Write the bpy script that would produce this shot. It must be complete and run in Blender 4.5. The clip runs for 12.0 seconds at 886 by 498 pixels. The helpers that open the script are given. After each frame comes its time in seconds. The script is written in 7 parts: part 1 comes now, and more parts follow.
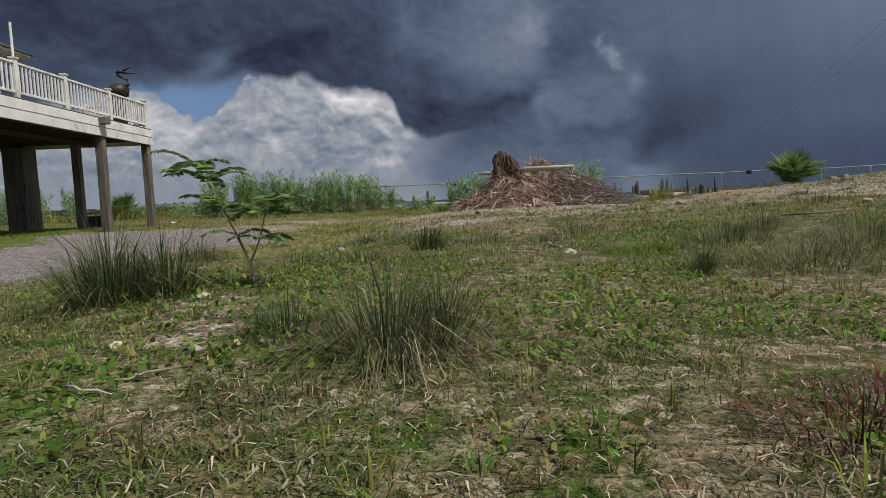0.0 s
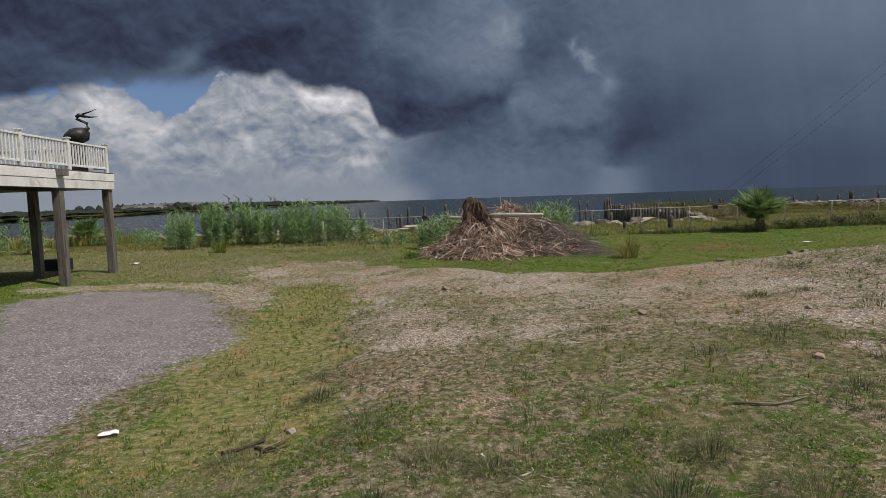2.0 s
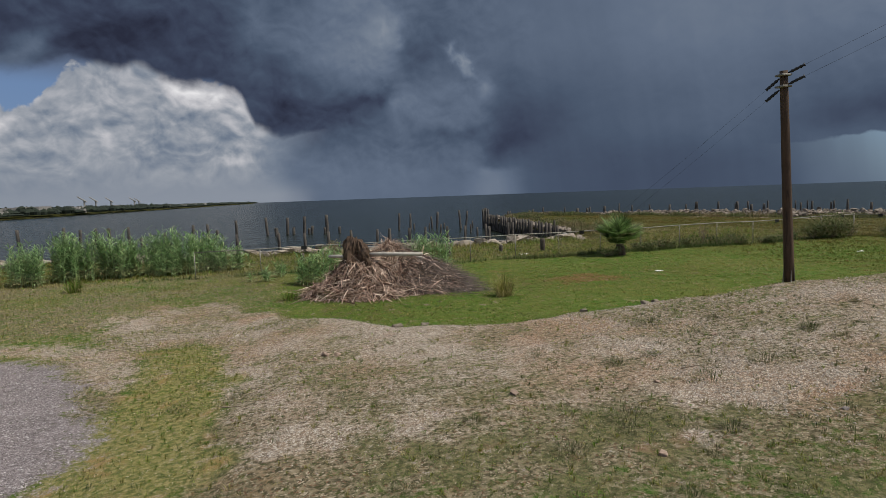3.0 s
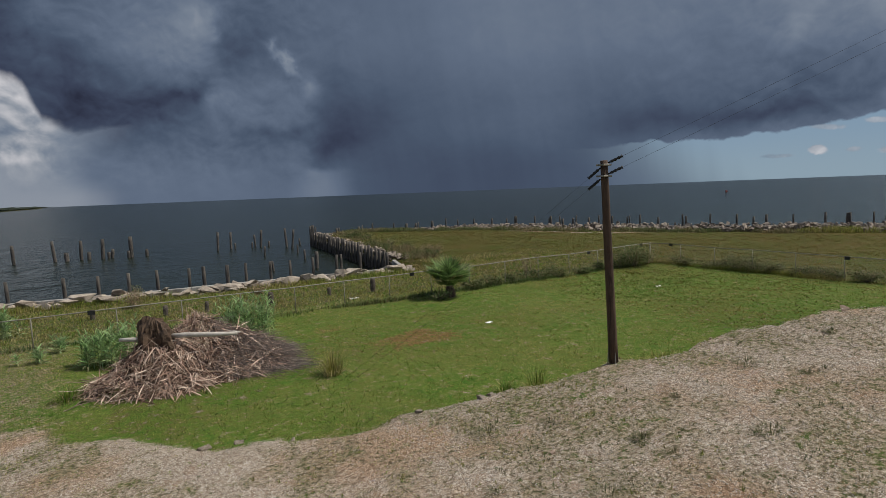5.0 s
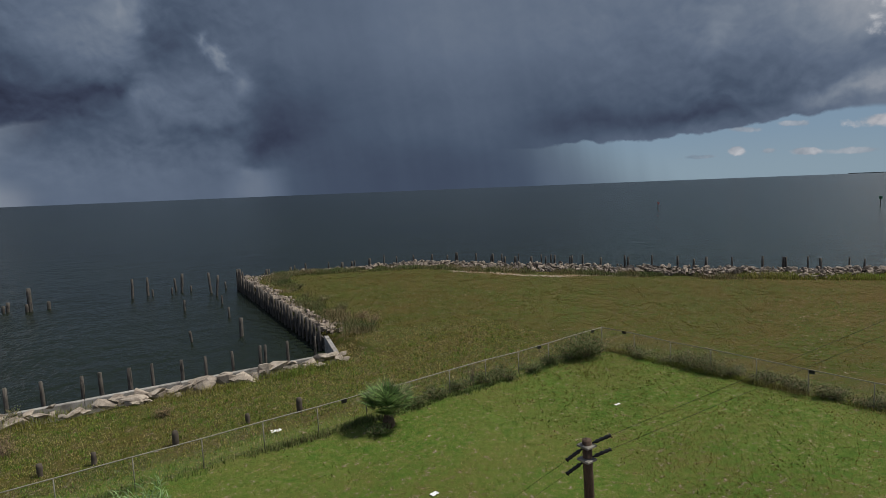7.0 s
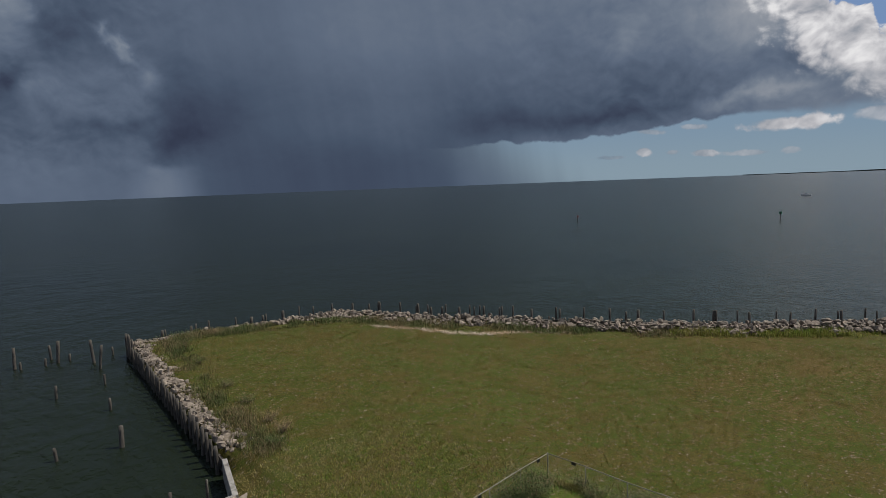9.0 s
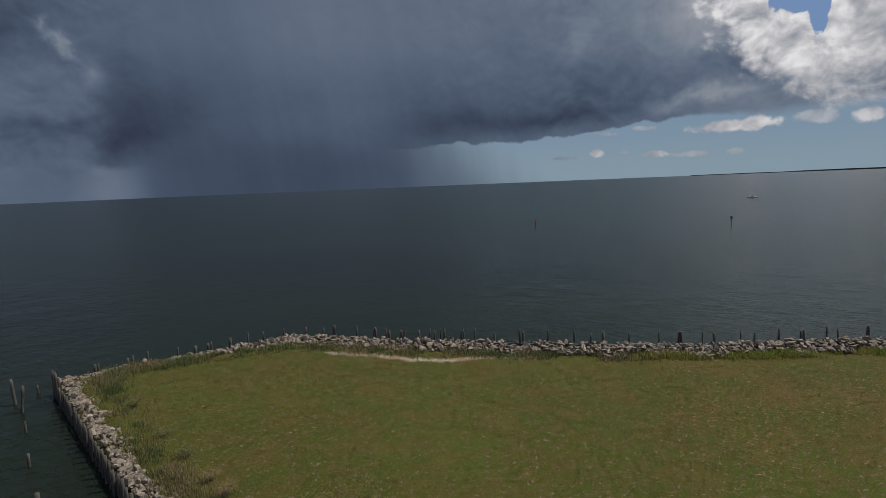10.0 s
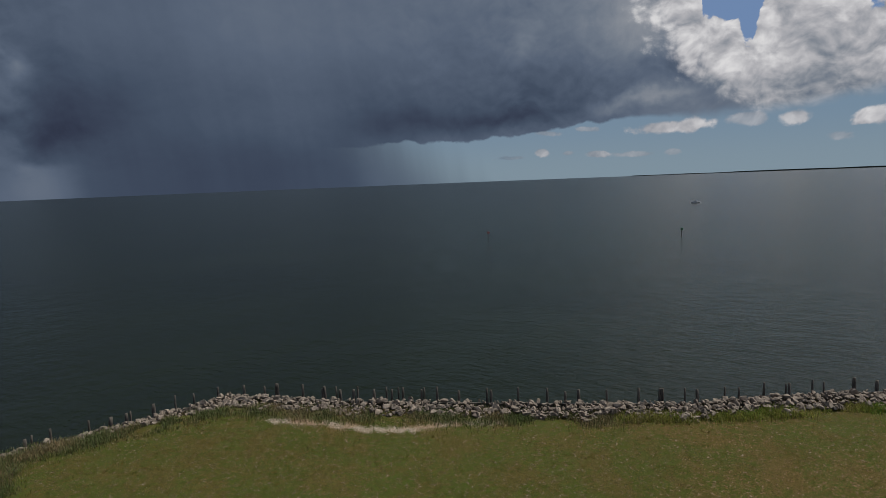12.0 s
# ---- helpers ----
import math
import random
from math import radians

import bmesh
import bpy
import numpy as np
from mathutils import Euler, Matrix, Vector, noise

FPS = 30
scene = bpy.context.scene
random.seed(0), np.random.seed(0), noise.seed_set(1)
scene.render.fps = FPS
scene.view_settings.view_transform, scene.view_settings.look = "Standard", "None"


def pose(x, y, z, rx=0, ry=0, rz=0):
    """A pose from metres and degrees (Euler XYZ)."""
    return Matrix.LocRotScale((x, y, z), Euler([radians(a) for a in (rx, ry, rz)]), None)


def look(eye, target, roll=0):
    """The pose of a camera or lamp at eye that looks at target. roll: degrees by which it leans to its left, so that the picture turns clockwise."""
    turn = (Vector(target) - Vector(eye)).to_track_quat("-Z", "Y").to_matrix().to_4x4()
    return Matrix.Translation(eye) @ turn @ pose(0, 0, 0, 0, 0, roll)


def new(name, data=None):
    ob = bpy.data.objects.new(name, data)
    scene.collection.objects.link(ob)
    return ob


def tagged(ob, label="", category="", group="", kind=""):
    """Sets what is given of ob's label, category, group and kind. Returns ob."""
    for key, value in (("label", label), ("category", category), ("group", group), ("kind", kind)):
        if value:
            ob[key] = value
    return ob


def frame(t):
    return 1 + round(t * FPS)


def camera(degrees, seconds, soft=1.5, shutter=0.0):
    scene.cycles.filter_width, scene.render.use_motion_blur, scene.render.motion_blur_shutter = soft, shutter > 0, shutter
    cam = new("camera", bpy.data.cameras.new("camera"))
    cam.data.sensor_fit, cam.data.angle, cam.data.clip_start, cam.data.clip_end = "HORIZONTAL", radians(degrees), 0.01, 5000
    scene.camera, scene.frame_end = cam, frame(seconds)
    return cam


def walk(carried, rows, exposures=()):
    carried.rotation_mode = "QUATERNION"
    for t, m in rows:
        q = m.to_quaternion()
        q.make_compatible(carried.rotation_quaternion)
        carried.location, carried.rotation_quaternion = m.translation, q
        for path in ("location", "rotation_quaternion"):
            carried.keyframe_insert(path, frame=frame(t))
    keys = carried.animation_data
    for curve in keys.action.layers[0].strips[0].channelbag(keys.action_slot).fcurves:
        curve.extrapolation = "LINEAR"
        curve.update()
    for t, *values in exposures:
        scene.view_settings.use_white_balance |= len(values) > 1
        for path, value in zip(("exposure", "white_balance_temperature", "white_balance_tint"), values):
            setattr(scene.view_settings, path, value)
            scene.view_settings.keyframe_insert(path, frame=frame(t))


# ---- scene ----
cam = camera(73.47, 12.0, soft=0.8)
# seconds, eye in metres, yaw, pitch and roll in degrees
PATH = [
    (0.0, 0.001, 0.000, 0.600, 0.000, -4.765, 2.285),
    (0.5, -0.007, 0.176, 0.916, -0.035, -4.644, 2.177),
    (1.0, 0.138, 0.275, 1.357, -0.085, -4.771, 2.292),
    (1.5, 0.225, 0.279, 1.807, -0.817, -4.764, 2.098),
    (2.0, 0.289, 0.267, 2.425, -2.380, -4.842, 1.910),
    (2.5, 0.375, 0.293, 3.116, -6.777, -4.920, 1.864),
    (3.0, 0.436, 0.232, 3.964, -13.675, -5.145, 2.003),
    (3.2, 0.413, 0.189, 4.337, -16.344, -5.235, 1.990),
    (4.8, 1.093, 1.691, 5.838, -28.349, -5.460, 2.268),
    (5.0, 1.331, 1.986, 6.333, -30.020, -5.606, 2.226),
    (5.5, 1.855, 2.827, 7.706, -32.943, -5.737, 2.240),
    (6.0, 2.500, 3.708, 9.165, -34.230, -5.802, 2.246),
    (6.5, 3.281, 4.780, 10.616, -35.204, -5.854, 2.270),
    (7.0, 4.113, 5.939, 12.281, -35.918, -5.891, 2.265),
    (7.2, 4.410, 6.473, 13.017, -36.169, -5.881, 2.245),
    (8.8, 8.240, 11.073, 18.456, -42.552, -6.181, 2.051),
    (9.0, 8.779, 11.653, 19.073, -43.478, -6.260, 2.194),
    (9.5, 10.119, 13.148, 20.272, -45.707, -6.290, 2.255),
    (10.0, 11.657, 14.641, 21.434, -47.607, -6.362, 2.337),
    (10.5, 13.165, 16.267, 22.656, -49.472, -6.488, 2.271),
    (11.0, 14.714, 17.914, 23.877, -50.904, -6.546, 2.336),
    (11.5, 16.242, 19.719, 25.101, -51.942, -6.551, 2.348),
    (12.0, 17.958, 21.583, 26.540, -52.618, -6.647, 2.230),
]
walk(cam, [(t, pose(x, y, z, 90 + pitch, roll, yaw)) for t, x, y, z, yaw, pitch, roll in PATH],
     [(0.0, 0.0), (3.0, 0.0), (5.5, 0.0), (7.0, -0.08), (9.0, -0.12), (12.0, -0.3)])

# ---- world ----
SUN_AZ, SUN_EL = 118.0, 57.0        # degrees clockwise from +y, and above the horizon
WATER = -1.5                        # level of the bay


class Nodes:
    """A short way to write node trees."""

    def __init__(self, tree):
        self.tree = tree

    def add(self, kind, inputs=(), **settings):
        n = self.tree.nodes.new(kind)
        for k, v in settings.items():
            setattr(n, k, v)
        for k, v in dict(inputs).items():
            self.set(n.inputs[k], v)
        return n

    def set(self, socket, v):
        if isinstance(v, bpy.types.NodeSocket):
            self.tree.links.new(v, socket)
        elif isinstance(v, (tuple, list)) and len(v) == 3 and socket.type == "RGBA":
            socket.default_value = (*v, 1)
        else:
            socket.default_value = v

    def math(self, op, a, b=0.0, c=0.0, clamp=False):
        return self.add("ShaderNodeMath", {0: a, 1: b, 2: c}, operation=op, use_clamp=clamp).outputs[0]

    def mix(self, f, a, b, blend="MIX"):
        n = self.add("ShaderNodeMix", {0: f, 6: a, 7: b}, data_type="RGBA", blend_type=blend)
        return n.outputs[2]

    def step(self, v, lo, hi, to0=0.0, to1=1.0):
        n = self.add("ShaderNodeMapRange", {0: v, 1: lo, 2: hi, 3: to0, 4: to1}, interpolation_type="SMOOTHSTEP")
        return n.outputs[0]

    def noise(self, vec, scale, detail=4.0, rough=0.55, distort=0.0):
        return self.add("ShaderNodeTexNoise", {"Vector": vec, "Scale": scale, "Detail": detail, "Roughness": rough, "Distortion": distort})

    def ramp(self, f, stops, ease="LINEAR"):
        n = self.add("ShaderNodeValToRGB", {0: f})
        r = n.color_ramp
        r.interpolation = ease
        while len(r.elements) < len(stops):
            r.elements.new(0.5)
        for e, (p, v) in zip(r.elements, stops):
            e.position = p
            e.color = (v, v, v, 1) if isinstance(v, (int, float)) else (*v, 1)
        return n.outputs[0]

    def vec(self, v, scale=(1, 1, 1), move=(0, 0, 0)):
        return self.add("ShaderNodeMapping", {0: v, 1: move, 3: scale}).outputs[0]


def srgb(r, g, b):
    return tuple((c / 255 / 12.92) if c <= 10 else ((c / 255 + 0.055) / 1.055) ** 2.4 for c in (r, g, b))


def build_sky():
    world = bpy.data.worlds.new("storm_sky")
    scene.world = world
    world.use_nodes = True
    world.node_tree.nodes.clear()
    N = Nodes(world.node_tree)
    way = N.add("ShaderNodeTexCoord").outputs["Generated"]
    x, y, z = N.add("ShaderNodeSeparateXYZ", {0: way}).outputs
    az = N.math("MULTIPLY", N.math("ARCTAN2", x, y), 57.2958)
    el = N.math("MULTIPLY", N.math("ARCSINE", N.math("MINIMUM", N.math("MAXIMUM", z, -1.0), 1.0)), 57.2958)
    w1 = N.noise(way, 8.0, 7.0, 0.5)
    w2 = N.noise(N.vec(way, move=(3.1, 1.7, 5.2)), 8.0, 7.0, 0.5)
    w3 = N.noise(N.vec(way, move=(7.7, 2.9, 0.4)), 14.0, 2.0, 0.45)
    fine = N.noise(N.vec(way, scale=(1, 1, 1.4)), 19.0, 9.0, 0.6, 0.4).outputs[0]
    big = N.noise(N.vec(way, scale=(1, 1, 1.3)), 6.0, 6.0, 0.55).outputs[0]

    def centred(a, k):
        return N.math("MULTIPLY", N.math("SUBTRACT", a, 0.5), k)

    def along_sky(stops, top=1.0, ease="EASE"):
        """A value that changes with the compass bearing."""
        r = N.ramp(N.math("DIVIDE", N.math("ADD", az, 40.0), 140.0), [((a + 40) / 140, b / top) for a, b in stops], ease)
        return N.math("MULTIPLY", r, top)

    # heaped cloud: rounded puffs, and the difference between a puff's crown and its foot
    bent = N.add("ShaderNodeVectorMath", {0: way, 1: N.add("ShaderNodeVectorMath", {0: w3.outputs["Color"], 1: (0.05, 0.05, 0.05)}, operation="MULTIPLY").outputs[0]}, operation="ADD").outputs[0]

    def puffs(move, scale):
        co = N.vec(bent, scale=(1, 1, 1.3), move=move)
        return N.math("SUBTRACT", 0.34, N.add("ShaderNodeTexVoronoi", {"Vector": co, "Scale": scale, "Detail": 3.0, "Roughness": 0.5, "Smoothness": 0.35}, feature="SMOOTH_F1", normalize=True).outputs["Distance"])

    bil = puffs((0, 0, 0), 19.0)
    bil2 = puffs((2.3, 0.7, 1.1), 46.0)
    relief = N.math("SUBTRACT", bil, puffs((0.006, -0.004, 0.022), 19.0))
    relief = N.math("ADD", relief, N.math("MULTIPLY", N.math("SUBTRACT", bil2, puffs((2.303, 0.698, 1.11), 46.0)), 0.7))
    puff = N.math("ADD", bil, N.math("MULTIPLY", bil2, 0.6))

    # the rain hangs smooth, the heaps to either side are lumpy
    lump = along_sky([(-40, 1.0), (12, 1.0), (17, 0.9), (20, 0.5), (26, 0.2), (42, 0.22), (52, 0.5), (62, 0.9), (100, 1.0)])
    amount = N.math("MULTIPLY", lump, N.step(el, 0.3, 4.0, 0.2, 1.0))
    u = N.math("ADD", az, N.math("MULTIPLY", centred(w1.outputs[0], 13.0), amount))
    v = N.math("ADD", el, N.math("MULTIPLY", centred(w2.outputs[0], 6.5), amount))

    def spot(ca, ce, ra, re, turn=0.0, after=0.0, a=u, e=v):
        """Squared distance from a soft oval's middle, in its own radii; worked out after another value."""
        where = N.add("ShaderNodeCombineXYZ", {0: a, 1: e, 2: after}).outputs[0]
        m = N.add("ShaderNodeMapping", {0: where, 1: (ca, ce, 0), 2: (0, 0, radians(turn)), 3: (ra, re, 1)}, vector_type="TEXTURE").outputs[0]
        m = N.add("ShaderNodeVectorMath", {0: m, 1: (1, 1, 0)}, operation="MULTIPLY").outputs[0]
        return N.add("ShaderNodeVectorMath", {0: m, 1: m}, operation="DOT_PRODUCT").outputs["Value"]

    def soft(acc, spots):
        for ca, ce, ra, re, turn, amp in spots:
            g = N.math("EXPONENT", N.math("MULTIPLY", spot(ca, ce, ra, re, turn, acc), -1.0))
            acc = N.math("MULTIPLY_ADD", g, amp / 255, acc)
        return acc

    def tone(g):
        return N.ramp(g, [(0.0, srgb(14, 17, 26)), (0.19, srgb(42, 46, 63)), (0.25, srgb(57, 65, 85)), (0.33, srgb(74, 87, 107)), (0.42, srgb(96, 109, 129)),
                          (0.50, srgb(117, 128, 144)), (0.60, srgb(147, 153, 163)), (0.75, srgb(190, 190, 195)), (0.9, srgb(229, 228, 230)), (1.0, srgb(250, 249, 248))])

    # ---- the storm: its greyness low down and high up, then lighter and darker parts
    low = along_sky([(-40, 0.36), (-6, 0.41), (0, 0.41), (9, 0.41), (15, 0.395), (19, 0.36), (25, 0.30), (36, 0.29), (43, 0.315), (47, 0.37), (54, 0.42), (100, 0.48)])
    mid = along_sky([(-40, 0.25), (-6, 0.25), (4, 0.30), (10, 0.37), (17, 0.36), (21, 0.30), (30, 0.345), (40, 0.37), (48, 0.34), (60, 0.345), (68, 0.40), (76, 0.47), (100, 0.5)])
    high = along_sky([(-40, 0.27), (-8, 0.26), (-2, 0.33), (5, 0.41), (12, 0.35), (18, 0.37), (26, 0.40), (38, 0.445), (50, 0.43), (62, 0.46), (72, 0.53), (100, 0.58)])
    def blend(k, a, b):
        return N.add("ShaderNodeMix", {0: k, 2: a, 3: b}, data_type="FLOAT").outputs[0]
    grey = blend(N.step(v, 1.5, 6.5), low, mid)
    grey = blend(N.step(v, 7.0, 14.5), grey, high)
    grey = soft(grey, [(-14.5, 13.2, 5.0, 1.8, 0, -22), (-27, 11.6, 6.0, 1.3, 0, 18), (-19.5, 12.4, 2.6, 1.1, 20, 30), (-30, 15, 6, 2, 0, -10), (-1.5, 15.4, 2.4, 2.0, 0, 16), (8.0, 15.2, 2.6, 3.2, -15, 26), (4.0, 13.0, 2.6, 2.2, 20, 14)])
    grey = soft(grey, [(4.5, 7.8, 4.6, 1.6, 5, -18), (-1.5, 7.6, 2.4, 2.0, 0, -8), (8.0, 9.2, 2.6, 0.9, 10, -20), (11.8, 13.2, 2.0, 2.2, 0, -14), (10.6, 8.4, 1.8, 0.9, 20, 16), (14.0, 9.4, 2.4, 3.0, 0, 12), (9.2, 15.4, 0.7, 2.2, 15, 16)])
    grey = soft(grey, [(15.6, 12.4, 0.42, 1.4, 30, 38), (14.8, 14.0, 0.4, 0.5, 0, 22), (17.3, 9.9, 1.0, 1.3, 20, 26), (16.2, 7.6, 0.9, 1.6, -10, 14), (19.4, 4.6, 2.2, 1.5, 25, -20), (23.5, 6.5, 3.0, 3.0, 0, -8), (14.5, 5.4, 1.8, 0.6, 0, -14)])
    grey = soft(grey, [(50.0, 5.4, 7.0, 1.3, 0, -16), (58.0, 5.6, 6.0, 1.0, 8, -14), (66.0, 8.4, 3.0, 2.0, 0, -8), (62.0, 12.6, 2.4, 1.6, 30, 16), (70.0, 12.5, 2.6, 3.0, 0, 22), (71.5, 6.6, 3.6, 0.45, 4, 34), (73.5, 8.2, 2.4, 1.4, 0, -18)])
    # soft lumps, and faint slanting streaks in the rain
    grey = N.math("ADD", grey, N.math("MULTIPLY", centred(fine, 0.07), amount))
    grey = N.math("ADD", grey, N.math("MULTIPLY", centred(big, 0.14), amount))
    grey = N.math("ADD", grey, N.math("MULTIPLY", relief, N.math("MULTIPLY", amount, 0.12)))
    slant = N.add("ShaderNodeCombineXYZ", {0: N.math("ADD", az, N.math("MULTIPLY", el, 0.12)), 1: N.math("MULTIPLY", el, 0.06)}).outputs[0]
    grey = N.math("ADD", grey, centred(N.noise(slant, 0.35, 3.0, 0.5).outputs[0], 0.045))
    # light foot of the near shaft, under a flat dark base
    foot = N.math("MULTIPLY", N.step(v, 3.1, 2.3), N.math("MULTIPLY", N.step(u, 15.2, 18.4), N.step(u, 22.4, 18.6)))
    grey = N.math("ADD", grey, N.math("MULTIPLY", foot, 0.10))
    storm = tone(grey)

    # ---- clear sky, in two gaps and under the storm's edge
    sky = N.add("ShaderNodeTexSky", {}, sky_type="NISHITA", sun_disc=False, sun_elevation=radians(SUN_EL), sun_rotation=radians(SUN_AZ), air_density=1.0, dust_density=1.5)
    blue = N.mix(1.0, sky.outputs[0], (0.085, 0.085, 0.085), "MULTIPLY")
    blue = N.mix(0.75, blue, srgb(98, 126, 170))
    blue = N.mix(N.step(az, 60.0, 70.0), blue, srgb(120, 148, 190))

    # ---- bank of heaped cloud seen past the storm's shelf
    body = N.math("ADD", N.step(el, 0.5, 6.5, 0.545, 0.585), centred(big, 0.16))
    body = soft(body, [(-26.5, 8.4, 2.8, 1.6, 0, 50), (-22.6, 7.2, 2.0, 1.2, 0, 40), (-7.2, 9.3, 2.2, 1.1, -10, 62), (-4.6, 9.4, 1.0, 0.8, 0, 44), (-16.6, 6.2, 1.2, 0.6, -20, 40), (-6.0, 4.4, 1.6, 0.8, 0, 34), (-2.6, 6.4, 1.5, 0.6, 0, 36)])
    body = soft(body, [(-11.0, 4.4, 1.6, 0.7, 0, -22), (-20.0, 6.6, 1.6, 0.6, 0, -16), (-14.0, 9.6, 3.5, 1.6, 0, 14), (-10.5, 7.2, 2.6, 0.9, 0, -10), (-24.0, 4.8, 2.4, 0.8, 0, 18), (-15.4, 7.4, 1.4, 0.7, 0, -14), (-5.0, 7.6, 3.0, 0.8, 0, 12)])
    body = N.math("ADD", body, N.math("MULTIPLY", N.math("ADD", N.math("MULTIPLY", relief, 0.42), centred(fine, 0.18)), N.step(el, 1.0, 5.0, 0.25, 1.0)))
    body = blend(N.step(az, -5.0, 1.0), body, blend(N.step(el, 2.0, 7.0), 0.40, 0.5))
    body = N.math("MINIMUM", blend(N.step(el, 2.6, 0.4), body, 0.56), 0.9)
    crown = along_sky([(-40, 8.0), (-31, 9.0), (-28, 10.4), (-26, 10.2), (-24.4, 9.3), (-23.2, 8.0), (-21.2, 7.9), (-20.2, 8.2), (-19.0, 9.8), (-17.4, 11.4), (-14, 12.2), (-10, 11.4), (-8, 11.0), (-6.0, 10.4), (-4.6, 10.2), (-3, 10.5), (10, 10.0)], 20.0)
    depth = N.math("SUBTRACT", N.math("ADD", crown, N.math("ADD", N.math("MULTIPLY", puff, 3.2), centred(fine, 1.4))), el)
    haze = N.math("MULTIPLY", N.step(el, 9.6, 11.8), 0.75)
    col = N.mix(N.step(depth, 0.0, 0.45), N.mix(haze, blue, srgb(92, 103, 124)), tone(body))
    # the dark shelf, with a ragged lower edge, and the rain beside it
    shelf = along_sky([(-40, 8.8), (-33, 9.0), (-29.5, 9.6), (-26.5, 10.3), (-23.5, 10.9), (-20, 11.3), (-17.6, 12.0), (-15.6, 11.8), (-14.2, 11.6), (-12.6, 12.2), (-10.8, 11.2), (-9.0, 10.6), (-6.8, 10.5), (-4.8, 9.9), (-3.9, 8.2), (-3.2, 6.9), (-1.0, 5.8), (4, 5.9), (8, 5.4)], 20.0)
    over_it = N.math("SUBTRACT", N.math("ADD", el, N.math("ADD", centred(w1.outputs[0], 2.2), N.math("ADD", N.math("MULTIPLY", puff, 1.1), centred(fine, 1.0)))), shelf)
    dark = N.math("MAXIMUM", N.step(over_it, -0.55, 0.65), N.step(N.math("ADD", az, centred(w1.outputs[0], 5.0)), -2.6, 3.2))
    col = N.mix(dark, col, storm)

    # ---- towering white cloud at the storm's other end, with a notch of blue
    edge_t = N.math("ADD", az, N.math("ADD", N.math("ADD", N.math("MULTIPLY", bil, 8.0), N.math("MULTIPLY", bil2, 6.0)), centred(fine, 5.0)))
    lean = N.math("MULTIPLY", N.math("SUBTRACT", 10.5, el), N.step(el, 4.0, 10.5, 1.15, 0.5))
    tower = N.step(N.math("SUBTRACT", edge_t, N.math("ADD", lean, 73.6)), -0.8, 2.4)
    tv = N.math("ADD", N.step(el, 5.0, 9.5, 0.66, 0.80), centred(big, 0.22))
    tv = soft(tv, [(83.5, 7.2, 2.4, 0.9, 0, -46), (86.0, 9.4, 2.2, 1.6, 0, -22), (76.0, 7.4, 2.0, 1.2, 0, -44), (78.3, 9.2, 1.2, 1.2, 0, 24), (81.5, 10.4, 1.2, 2.2, 20, 26), (74.2, 9.0, 1.4, 1.6, 0, -12), (88.5, 7.2, 2.0, 0.8, 0, 16)])
    tv = N.math("ADD", tv, N.math("ADD", N.math("MULTIPLY", relief, 0.6), centred(fine, 0.2)))
    tcol = tone(N.math("MINIMUM", tv, 0.94))
    col = N.mix(N.math("MULTIPLY", tower, N.step(el, 44.0, 26.0)), col, tcol)
    # the notch: clear above a scalloped floor that falls to one narrow cleft
    floor_n = along_sky([(0, 26), (72, 26), (75.2, 19), (76.0, 12.6), (77.6, 11.9), (78.9, 11.6), (79.3, 9.9), (79.8, 9.8), (80.3, 12.0), (81.2, 14.2), (84, 22), (86.4, 16), (87.2, 11.8), (88.4, 11.4), (89.8, 14), (100, 22)], 30.0)
    notch = N.math("SUBTRACT", N.math("SUBTRACT", el, floor_n), N.math("ADD", N.math("MULTIPLY", bil, 2.4), N.math("ADD", N.math("MULTIPLY", bil2, 2.6), centred(fine, 1.6))))
    notch = N.math("MULTIPLY", N.step(notch, -0.1, 0.35), N.step(az, 72.0, 74.5))
    col = N.mix(N.math("MULTIPLY", notch, N.step(el, 24.0, 18.0)), col, blue)

    # ---- clear band under the storm's edge, with small far clouds
    edge = along_sky([(-40, 3.0), (42, 3.2), (48.5, 3.8), (55.2, 3.6), (59, 4.05), (62, 4.2), (66.8, 4.8), (72, 5.2), (77, 5.0), (82, 5.2), (90, 6.0), (100, 6.4)], 20.0)
    ragged = N.math("ADD", N.math("ADD", el, centred(fine, 1.0)), N.math("MULTIPLY", bil, 1.3))
    below = N.step(N.math("SUBTRACT", edge, ragged), N.step(az, 66.0, 80.0, -0.12, -0.5), N.step(az, 66.0, 80.0, 0.14, 0.9))
    below = N.math("MULTIPLY", below, N.step(N.math("ADD", az, N.math("MULTIPLY", el, 0.7)), 43.0, 53.0))
    band = N.mix(N.step(el, 0.0, 5.5), srgb(138, 158, 172), srgb(126, 150, 172))
    # rain still falls through the band's near end
    shaft = N.math("ADD", az, N.math("ADD", N.math("MULTIPLY", el, 1.1), centred(N.noise(slant, 0.5, 2.0, 0.5).outputs[0], 4.0)))
    band = N.mix(N.step(shaft, 47.0, 59.0), srgb(98, 113, 129), band)
    az_c, el_c = N.math("ADD", az, centred(w1.outputs[0], 2.0)), N.math("ADD", el, centred(w2.outputs[0], 1.0))

